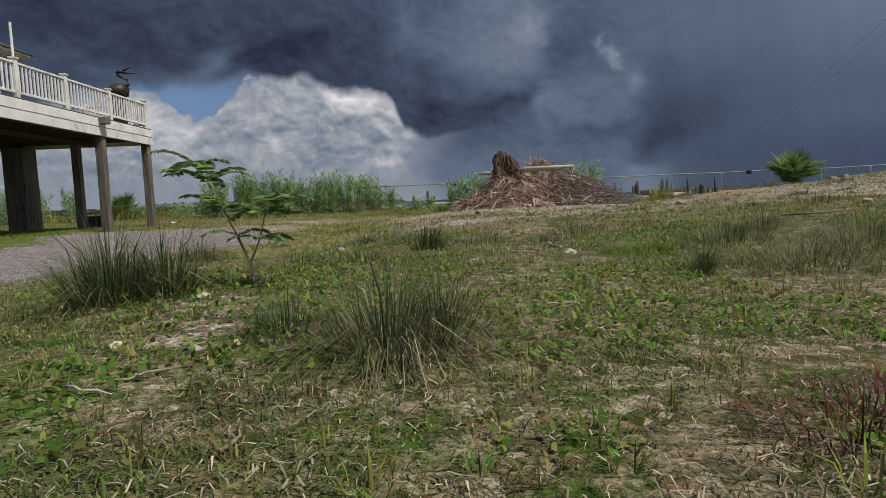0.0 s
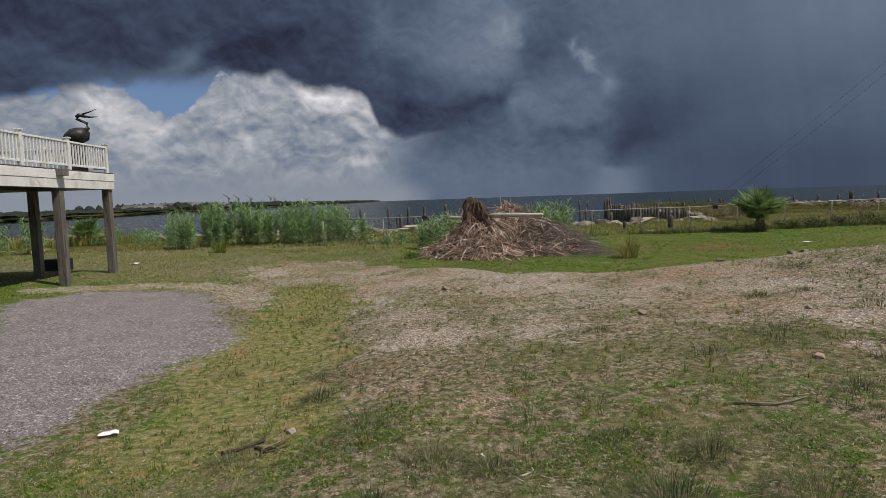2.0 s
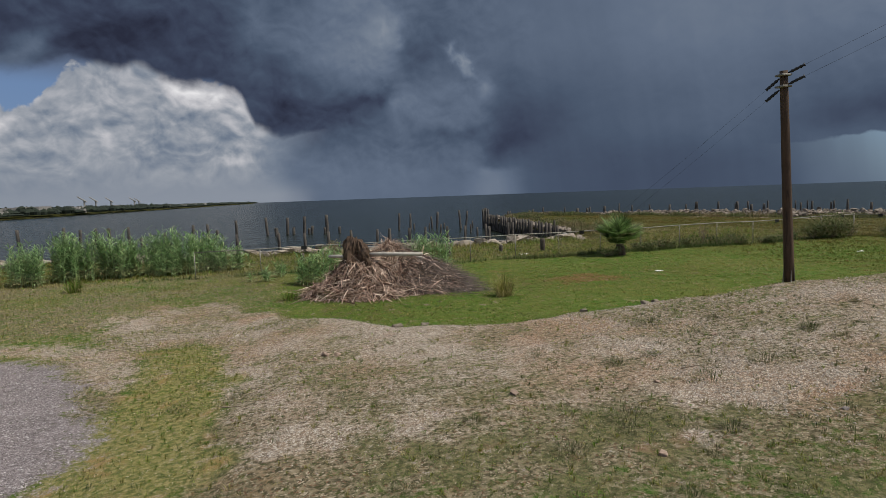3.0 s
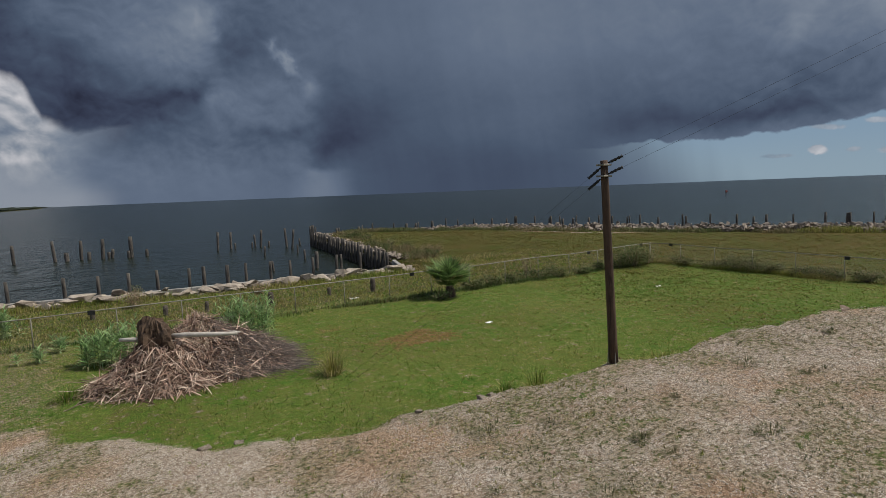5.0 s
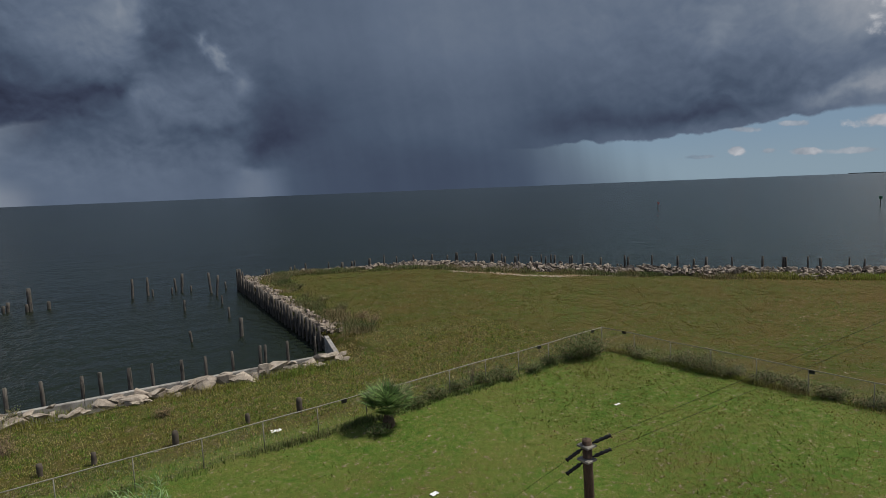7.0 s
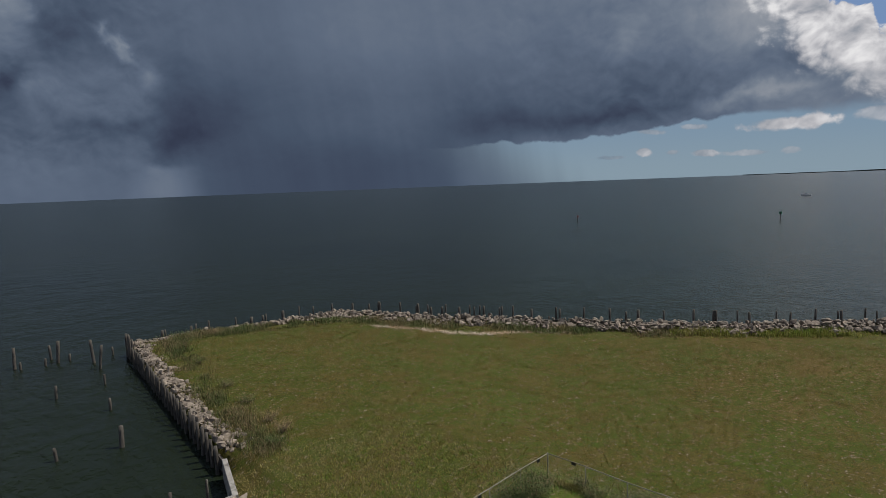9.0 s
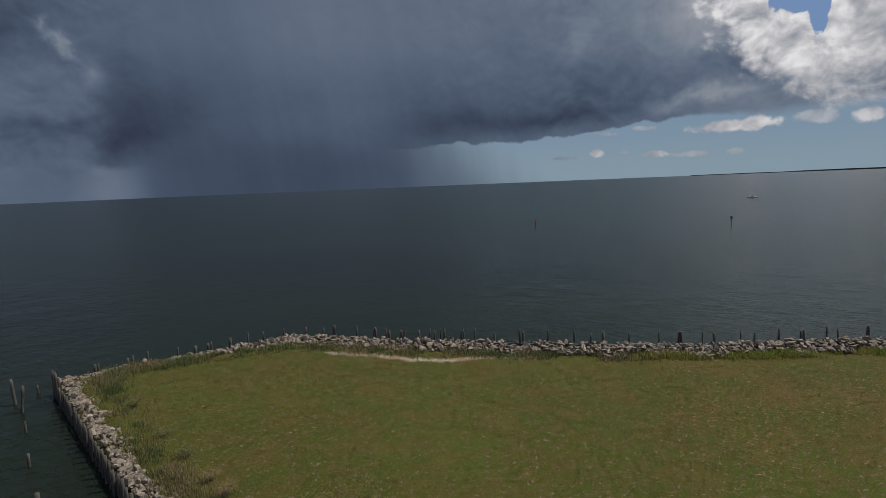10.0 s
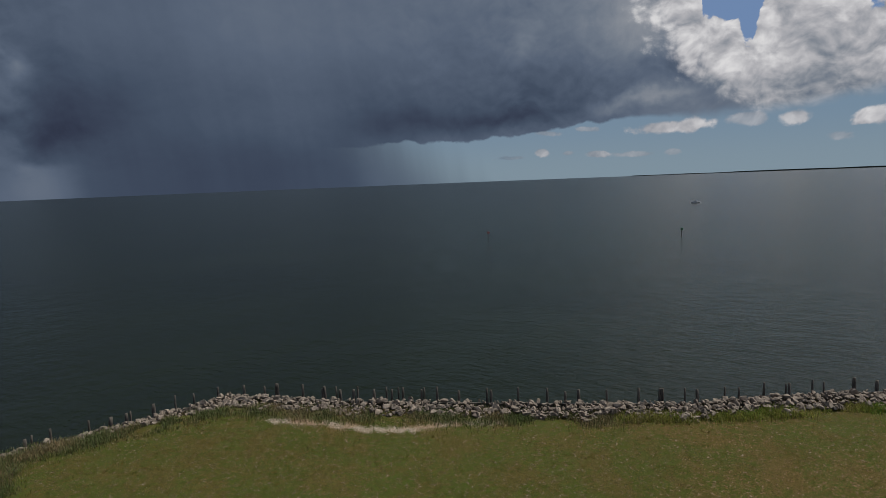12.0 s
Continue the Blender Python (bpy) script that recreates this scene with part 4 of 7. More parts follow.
def build_shore():
    rng = np.random.RandomState(11)
    wall = thing("seawall", (0, 0, 0), "low weathered concrete seawall cap along the bay", "seawall", kind="structure")
    for (x0, y0), (x1, y1) in zip(SEAWALL, SEAWALL[1:]):
        n = max(1, round(math.hypot(x1 - x0, y1 - y0) / 6.0))
        for k in range(n):
            a, b = (k + 0.0) / n, (k + 0.997) / n
            xa, ya, xb, yb = x0 + (x1 - x0) * a, y0 + (y1 - y0) * a, x0 + (x1 - x0) * b, y0 + (y1 - y0) * b
            L = math.hypot(xb - xa, yb - ya)
            seg = part("cap", box_bm((L, 0.36, 2.3), (0, 0, -1.15), 0.03), M_CONCRETE, wall)
            seg.matrix_local = pose((xa + xb) / 2, (ya + yb) / 2, 0.04 + 0.03 * rng.rand(), 0, 0, math.degrees(math.atan2(yb - ya, xb - xa)))
    bulk = thing("timber_bulkhead", (0, 0, 0), "old timber bulkhead of upright piles holding back broken rock", "bulkhead")
    L = length(BULKHEAD)
    for k in range(31):
        s = 0.6 + k * (L - 1.2) / 30
        x, y, a = along(BULKHEAD, s)
        top = 0.62 + 0.33 * rng.rand() + (0.85 if k > 26 else 0)
        ob = piling(0, 0, top, WATER - 1.0, 0.125 + 0.035 * rng.rand(), (0.02 * rng.randn(), 0.02 * rng.randn()), 200 + k)
        ob.name = "upright"
        for key in ("label", "category", "group"):
            if key in ob:
                del ob[key]
        ob.parent = bulk
        ob.matrix_local = pose(x - 0.16, y, WATER - 1.0, 0, 0, rng.rand() * 360)
    for z, h in ((-0.4, 0.26), (-1.1, 0.26)):
        x0, y0, a = along(BULKHEAD, 0)
        x1, y1, a = along(BULKHEAD, L)
        w = part("waler", box_bm((L, 0.12, h), (0, 0, 0), 0.015), M_PILE_WOOD, bulk)
        w.matrix_local = pose((x0 + x1) / 2 + 0.1, (y0 + y1) / 2, z, 0, 0, math.degrees(a))
    for k in range(150):
        s = (k + 0.5) * L / 150
        x, y, a = along(BULKHEAD, s)
        bd = part("board", box_bm((L / 150 - 0.012, 0.05, 2.4), (0, 0, 0)), M_PILE_WOOD, bulk) if k == 0 else new("board", board_mesh)
        if k == 0:
            board_mesh = bd.data
        bd.parent = bulk
        bd.matrix_local = pose(x + 0.2, y, WATER + 0.0 + 0.08 * rng.rand(), 0, 0, math.degrees(a))

    # piles standing in front of the seawall
    for k, (x, y, h, r) in enumerate(((-15.5, 53.3, 1.3, .13), (-11.8, 52.8, 1.3, .13), (-8.0, 52.2, 1.3, .13), (-4.4, 51.7, 1.3, .13), (-1.2, 51.3, 1.25, .14), (0.8, 51.0, 1.2, .13), (2.7, 50.8, 1.23, .14), (4.6, 50.5, 1.3, .13), (6.6, 50.2, 1.25, .13), (7.7, 50.1, 1.28, .17), (9.3, 49.9, 1.27, .17),
                                   (10.6, 49.7, 1.3, .12), (12.4, 49.4, 1.3, .13), (13.9, 49.2, 1.28, .12), (15.7, 49.0, 1.35, .12), (17.5, 48.7, 1.4, .14), (17.85, 48.7, 1.42, .11), (19.5, 48.5, 1.45, .12), (21.6, 48.5, 1.4, .1))):
        piling(x, y - 1.1, h + 0.12, WATER - 1, r * 0.9, (0.015 * rng.randn(), 0.015 * rng.randn()), k, "grey weathered timber piling standing in the water at the seawall", "pilings by the seawall")
    # stumps of a lost pier, out in the water
    pier = [(16.5, 98.3, 1.31, .18), (18.7, 99.5, 1.1, .18), (19.2, 98.9, -.58, .14), (21.6, 98.4, -.58, .13), (22.9, 101.1, .39, .16), (23.0, 98.5, 1.26, .2), (24.3, 98.7, -.67, .14), (26.3, 94.6, 1.44, .19), (25.9, 91.1, 1.4, .16), (29.1, 97.2, -.49, .14),
            (24.8, 84.0, -.39, .13), (19.9, 82.8, -.12, .13), (23.0, 74.6, -.31, .13), (21.2, 64.4, .31, .2), (17.0, 65.7, -.41, .13), (1.1, 100.3, 1.34, .24), (1.8, 100.1, -.58, .2), (2.2, 100.5, -.25, .22), (4.4, 98.5, -.51, .2), (4.8, 98.7, 1.5, .27), (6.7, 99.0, -.5, .22),
            (-4.6, 101, 1.39, .22), (-3.2, 100.3, -.32, .3), (-1.6, 101.4, 1.21, .22), (-0.6, 100.6, -.4, .25), (-9.5, 102, 1.1, .22), (-12.5, 103, -.3, .25), (-11.9, 88.8, 1.1, .2), (-14.6, 90.9, 1.0, .2), (-19, 96, -.2, .3), (-24.7, 98.6, .9, .22), (-27.8, 101, .8, .22), (-29.1, 98.3, .9, .22), (-31, 97.4, .8, .22), (-36.9, 108, .9, .25), (-44, 110, .8, .25)]
    for k, (x, y, h, r) in enumerate(pier):
        piling(x, y, h, WATER - 1.5, r, (0.05 * rng.randn(), 0.05 * rng.randn()), 60 + k, "dark broken timber pile of a lost pier standing in the bay", "pier stumps in the water")
    # piles behind the far rocks
    L = length(RIPRAP)
    s, k = 4.0, 0
    while s < L - 2:
        x, y, a = along(RIPRAP, s)
        nx, ny = -math.sin(a), math.cos(a)
        n = 1 + (rng.rand() < 0.28)
        for j in range(n):
            top = (1.05 + 0.55 * rng.rand()) if x > 50 else 0.9 + 0.6 * rng.rand()
            piling(x + nx * (0.3 + 0.3 * rng.rand()) + j * 0.4 * math.cos(a), y + ny * 0.4 + j * 0.4 * math.sin(a), top, WATER - 1, 0.11 + 0.12 * rng.rand() ** 2,
                   (0.02 * rng.randn(), 0.02 * rng.randn()), 300 + k, "grey timber piling standing at the water side of the rock bank", "pilings along the rock bank")
            k += 1
        s += 1.1 + 2.6 * rng.rand()
    # a low timber sill behind the rocks
    sill = thing("timber_sill", (0, 0, 0), "low dark timber sill at the seaward side of the rock bank", "bulkhead")
    for (x0, y0), (x1, y1) in zip(RIPRAP, RIPRAP[1:]):
        Ls = math.hypot(x1 - x0, y1 - y0)
        a = math.atan2(y1 - y0, x1 - x0)
        b = part("beam", box_bm((Ls, 0.25, 1.5), (0, 0, 0), 0.02), M_PILE_WOOD, sill)
        b.matrix_local = pose((x0 + x1) / 2 - math.sin(a) * 0.05, (y0 + y1) / 2 + math.cos(a) * 0.05, WATER + 0.55, 0, 0, math.degrees(a))

    # rocks: broken concrete slabs by the seawall, rubble along the bulkhead and the far bank
    meshes = [rock_mesh(900 + k, 0.55 + 0.4 * (k % 3) / 2) for k in range(16)]
    slab_meshes = [rock_mesh(940 + k, 0.5, M_SLAB) for k in range(16)]

    def lay(owner, spots, seed, cap=290, flat=1.0, mat=None):
        r = np.random.RandomState(seed)
        V, F, o = [], [], 0
        for k, (x, y, z, size, turn, tilt) in enumerate(spots):
            me = (meshes if mat is None else slab_meshes)[r.randint(16)]
            m = pose(x, y, z, tilt, r.uniform(-15, 15), turn) @ Matrix.Diagonal((size, size * r.uniform(0.75, 1.1), flat * size * r.uniform(0.6, 1.0), 1))
            if k < cap:
                ob = new("rock", me)
                ob.parent = owner
                ob.matrix_local = m
            else:
                v = np.array([m @ p.co for p in me.vertices])
                f = np.array([tuple(p.vertices) for p in me.polygons])
                V.append(v)
                F.append(f + o)
                o += len(v)
        if V:
            tagged(sheet("rubble", np.vstack(V), np.vstack(F), mat or M_ROCK, owner), kind="stuff")

    slabs = thing("slab_riprap", (0, 0, 0), "broken pale concrete slabs heaped behind the seawall", "rocks")
    spots = []
    wl = SEAWALL[:3]
    for s in np.arange(length(wl) - 23.0 - 58, length(wl) + 0.5, 0.56):
        x, y, a = along(wl, s)
        for j in range(1 + (rng.rand() < 0.35)):
            off = 0.4 + 2.0 * rng.rand()
            size = 0.6 + 1.3 * rng.rand() ** 1.6
            spots.append((x + math.sin(a) * off, y - math.cos(a) * off, -0.12 + 0.2 * rng.rand() + 0.1 * (off < 0.9), size, math.degrees(a) + rng.uniform(-35, 35), rng.uniform(-22, 22)))
    spots.sort(key=lambda q: -q[0])
    lay(slabs, spots, 5, flat=0.9, mat=M_SLAB)
    rub = thing("bulkhead_riprap", (0, 0, 0), "pale broken rock heaped behind the timber bulkhead", "rocks")
    spots = []
    for s in np.arange(0.5, length(BULKHEAD), 0.16):
        x, y, a = along(BULKHEAD, s)
        for j in range(3):
            off = 0.35 + 3.0 * rng.rand() * (0.75 + 0.35 * math.sin(s * 0.5))
            size = 0.3 + 0.75 * rng.rand() ** 2.2
            spots.append((x + off, y, 0.12 - 0.13 * off + 0.15 * rng.rand(), size, rng.uniform(0, 360), rng.uniform(-30, 30)))
    spots.sort(key=lambda q: q[1])
    lay(rub, spots, 6)
    bank = thing("far_riprap", (0, 0, 0), "pale broken concrete and rock along the far edge of the lawn", "rocks")
    spots = []
    for s in np.arange(0.3, length(RIPRAP), 0.17):
        x, y, a = along(RIPRAP, s)
        wide = (1.9 if s < 26 else 3.0) + 0.9 * math.sin(s * 0.31) * math.sin(s * 0.83)
        for j in range(4):
            off = 0.2 + wide * rng.rand()
            size = 0.28 + 0.85 * rng.rand() ** 2.6
            z = 0.0 - 0.2 * off + 0.28 * rng.rand()
            spots.append((x + math.sin(a) * off, y - math.cos(a) * off, z, size, rng.uniform(0, 360), rng.uniform(-30, 30)))
    spots.sort(key=lambda q: math.hypot(q[0] - 70, q[1] - 66))
    lay(bank, spots, 7)
    # short posts left in the grass between fence and seawall
    for k, (x, y, h, r) in enumerate(((0.5, 39.4, .55, .13), (4.0, 37.6, .6, .13), (6.1, 37.3, .6, .12), (9.6, 37.0, .75, .15), (13.3, 37.4, .5, .12), (16.1, 37.0, .85, .17), (-6.5, 40.5, .7, .12))):
        piling(x, y, float(height(x, y)) + h, float(height(x, y)) - 0.3, r, (0, 0), 500 + k, "short weathered post standing in the rough grass", "posts in the grass", M_JOIST)


# ---- house deck ----
def build_house():
    house = thing("raised_house", (-11.6, 23.7, 0.0), "white-railed wooden deck of a house raised on tall timber posts", "house")
    x0, x1 = -20.0, -11.45     # far side, side that faces the drive
    y0, y1 = 6.0, 23.85
    z_under, z_deck = 3.2, 3.86

    def put(name, size, at, mat, parent=house, bevel=0.008, label=""):
        bm = box_bm(size, (0, 0, 0), bevel)
        o = part(name, bm, mat, parent, label)
        o.matrix_local = pose(at[0] + 11.6, at[1] - 23.7, at[2])
        return o

    for x, y, w in ((-11.62, 23.64, 0.26), (-11.6, 20.48, 0.26), (-13.75, 22.6, 0.26), (-16.4, 23.3, 0.8), (-11.6, 13.9, 0.26), (-11.6, 10.6, 0.26), (-18.6, 22.8, 0.3), (-15.6, 17.6, 0.3), (-15.6, 13.4, 0.3), (-19.4, 18, 0.3)):
        g = float(height(x, y)) - 0.2
        put("post", (w, w, z_under - g), (x, y, (z_under + g) / 2), M_POST)
    for y in np.arange(y0 + 0.3, y1, 0.6):
        put("joist", (x1 - x0 - 0.12, 0.05, 0.26), ((x0 + x1) / 2, y, z_under + 0.28), M_JOIST)
    for x in (-11.62, -13.75, -16.6, -19.6):
        put("girder", (0.1, y1 - y0 - 0.1, 0.16), (x, (y0 + y1) / 2, z_under + 0.08), M_JOIST)
    put("fascia", (0.05, y1 - y0, 0.3), (x1, (y0 + y1) / 2, z_under + 0.15), M_WHITE)
    put("fascia", (0.06, y1 - y0 + 0.02, 0.28), (x1 + 0.012, (y0 + y1) / 2, z_under + 0.445), M_WHITE)
    put("fascia", (x1 - x0, 0.05, 0.58), ((x0 + x1) / 2, y1, z_under + 0.3), M_WHITE)
    for k, x in enumerate(np.arange(x0, x1, 0.145)):
        put("deck_board", (0.138, y1 - y0, 0.03), (x + 0.07, (y0 + y1) / 2, z_deck - 0.045), M_JOIST, bevel=0)
    box = put("bracket", (0.34, 0.34, 0.22), (x1 + 0.1, 20.3, z_under + 0.5), M_POST, label="dark wooden post cap under the fascia")
    # railing: posts with caps, rails, balusters
    rail = new("railing")
    rail.parent = house
    posts = [23.6, 21.15, 18.7, 16.55, 14.1, 11.6, 9.1]

    def bar(name, size, at, bevel=0.006):
        o = part(name, box_bm(size, (0, 0, 0), bevel), M_WHITE, rail)
        o.matrix_local = pose(at[0] + 11.6, at[1] - 23.7, at[2])

    for y in posts:
        bar("rail_post", (0.13, 0.13, 1.06), (x1 - 0.1, y, z_deck + 0.5))
        bar("post_cap", (0.19, 0.19, 0.04), (x1 - 0.1, y, z_deck + 1.05))
    bal = box_bm((0.045, 0.045, 0.74), (0, 0, 0), 0.004)
    first = None
    for ya, yb in zip(posts[1:], posts):
        L = yb - ya - 0.13
        bar("top_rail", (0.10, L, 0.06), (x1 - 0.1, (ya + yb) / 2, z_deck + 0.92))
        bar("bottom_rail", (0.06, L, 0.07), (x1 - 0.1, (ya + yb) / 2, z_deck + 0.13))
        n = int(L / 0.155)
        for k in range(n):
            if first is None:
                o = part("baluster", bal, M_WHITE, rail)
                first = o.data
            else:
                o = new("baluster", first)
                o.parent = rail
            o.matrix_local = pose(x1 - 0.1 + 11.6, ya + 0.065 + (k + 0.5) * L / n - 23.7, z_deck + 0.53)
    for xa, xb in ((-13.9, -11.55), (-16.3, -13.9), (-18.7, -16.3)):
        bar("rail_post", (0.13, 0.13, 1.06), (xa, y1 - 0.15, z_deck + 0.5))
        bar("top_rail", (xb - xa - 0.13, 0.10, 0.06), ((xa + xb) / 2, y1 - 0.15, z_deck + 0.92))
        bar("bottom_rail", (xb - xa - 0.13, 0.06, 0.07), ((xa + xb) / 2, y1 - 0.15, z_deck + 0.13))
        for k in range(14):
            o = new("baluster", first)
            o.parent = rail
            o.matrix_local = pose(xa + 0.065 + (k + 0.5) * (xb - xa - 0.13) / 14 + 11.6, y1 - 0.15 - 23.7, z_deck + 0.53)
    # the house's corner: wall, eave and gutter at the deck's end
    put("wall", (6.0, 12.0, 2.1), (-17.6, 14.2, z_deck + 1.05), M_WHITE)
    put("eave", (7.2, 13.2, 0.16), (-17.6, 14.2, z_deck + 2.12), M_TRIM)
    put("gutter", (0.1, 13.2, 0.1), (-13.97, 14.2, z_deck + 2.16), M_WHITE)
    bm = bmesh.new()
    a = [bm.verts.new(p) for p in ((-3.75, -6.75, 0), (3.75, -6.75, 0), (3.75, 6.75, 0), (-3.75, 6.75, 0), (0, -3.2, 1.9), (0, 3.2, 1.9))]
    for q in ((0, 1, 4), (1, 2, 5, 4), (2, 3, 5), (3, 0, 4, 5), (3, 2, 1, 0)):
        bm.faces.new([a[i] for i in q])
    o = part("roof", bm, M_JOIST, house)
    o.matrix_local = pose(-17.6 + 11.6, 14.2 - 23.7, z_deck + 2.21)
    v, f = tube([(0, 0, 0), (0, 0, 1.6)], 0.035, 8)
    o = sheet("vent_pipe", v, f, M_WHITE, house)
    o.matrix_local = pose(x1 - 0.1 + 11.6, 16.55 - 23.7, z_deck + 0.4)


def build_pelican():
    """A bronze-coloured pelican figure with a raised open bill."""
    body = tube([(-0.42, 0, 0.18), (-0.28, 0, 0.24), (-0.05, 0, 0.33), (0.15, 0, 0.42), (0.27, 0, 0.55)], [0.06, 0.2, 0.29, 0.27, 0.13], 12)
    neck = tube([(0.22, 0, 0.5), (0.33, 0, 0.62), (0.31, 0, 0.78), (0.16, 0, 0.86), (0.02, 0, 0.93), (0.02, 0, 1.0), (0.1, 0, 1.06), (0.2, 0, 1.05)], [0.09, 0.065, 0.05, 0.045, 0.045, 0.055, 0.065, 0.05], 10)
    upper = tube([(0.16, 0, 1.07), (0.4, 0, 1.16), (0.62, 0, 1.26)], [0.035, 0.02, 0.008], 8)
    lower = tube([(0.16, 0, 1.03), (0.4, 0, 0.99), (0.66, 0, 1.0)], [0.05, 0.035, 0.008], 8)
    foot = tube([(0, 0, -0.1), (0, 0, 0.3)], [0.16, 0.1], 10)
    v, f = join([body, neck, upper, lower, foot])
    o = sheet("pelican_statue", v, f, M_BRONZE, smooth=True)
    o.matrix_world = pose(-12.25, 23.1, 3.86, 0, 0, 8) @ Matrix.Diagonal((1.15, 1.5, 1.08, 1)) @ pose(0, 0, 0.88)
    tagged(o, "dark bronze pelican statue with open bill standing on the white-railed deck", "statue")
    s = part("pedestal", box_bm((0.4, 0.4, 0.98), (0, 0, 0.49), 0.01), M_BRONZE)
    s.matrix_world = pose(-12.25, 23.1, 3.846)
    tagged(s, "dark square pedestal under the pelican statue on the deck", "pedestal")


# ---- plants ----
def zone(n, x0, x1, y0, y1, seed):
    r = np.random.RandomState(seed)
    return r.uniform(x0, x1, n), r.uniform(y0, y1, n), r


def turf(name, n, box, seed, tall, wide, straw=0.3, label="", bias=0.0, thin=1.0, power=1.0, mat=None):
    """Short grass with dead straw between, thinner where the earth is bare."""
    x, y, r = zone(n, *box, seed)
    if power != 1.0:
        y = box[2] + (box[3] - box[2]) * r.rand(n) ** power
    c = covers(x, y)
    fine = ripple(x, y, 0.45, 21) * 0.6 + ripple(x, y, 0.17, 22) * 0.4
    keep = r.rand(n) < thin * np.clip(1.05 - 1.1 * c["bare"], 0.04, 1) * np.clip(1 - 1.3 * c["gravel"], 0, 1) * np.clip(1 - 0.55 * c["rust_and_shade"], 0.1, 1) * (0.35 + 1.1 * fine)
    keep &= inside(x, y, SHORE)
    x, y, fine = x[keep], y[keep], fine[keep]
    c = {k: v[keep] for k, v in c.items()}
    m = len(x)
    on_bank = smooth01(bank_line(x) - y, -0.3, 0.5) * smooth01(x, -7.5, -4.5)
    patch = ripple(x, y, 1.6, 23) * 0.55 + ripple(x, y, 0.6, 24) * 0.45
    lawn_tone = (1 - on_bank) * (0.6 * (ripple(x, y, 5.0, 26) - 0.5) + 0.45 * (ripple(x, y, 1.4, 27) - 0.5) + 0.6 * (ripple(x, y, 0.35, 29) - 0.5) + 0.3 * smooth01(ripple(x, y, 2.2, 28), 0.66, 0.9) + 1.1 * c["olive"] * (ripple(x, y, 3.5, 30) * 0.5 + ripple(x, y, 10.0, 31) * 0.5 - 0.5))
    dead = r.rand(m) < straw * (0.25 + 0.75 * on_bank + 0.15 * c["dry"])
    tint = np.where(dead, r.uniform(0.62, 1.0, m), np.clip(0.24 + 0.3 * on_bank * (1.2 - 1.7 * patch) + 0.12 * c["dry"] + 0.25 * c["olive"] + 0.5 * c["rust_and_shade"] + bias + lawn_tone + 0.16 * r.randn(m), 0, 0.8))
    h = tall * r.uniform(0.4, 1.3, m) * (0.55 + 0.9 * patch) * np.where(dead, 1.25, 1.0)
    lean = np.where(dead, r.uniform(1.1, 1.5, m), np.clip(np.abs(r.normal(0.65, 0.35, m)), 0, 1.4))
    z = height(x, y) - 0.006
    V, F, t = blades(np.stack([x, y, z + np.where(dead, 0.012, 0)], 1), h, wide * r.uniform(0.5, 1.4, m), lean, r.uniform(0, 2 * np.pi, m), 0.7, tint)
    return tagged(sheet(name, V, F, mat or M_GRASS, tint=t), label, "grass", kind="stuff")


GREEN_SPOTS = [(1.38, 3.85, 0.42), (0.95, 1.7, 0.3), (-1.35, 1.85, 0.25), (-0.35, 2.8, 0.42), (0.1, 3.9, 0.4), (-0.1, 5.6, 0.4), (1.6, 5.2, 0.3), (0.6, 6.6, 0.4)]


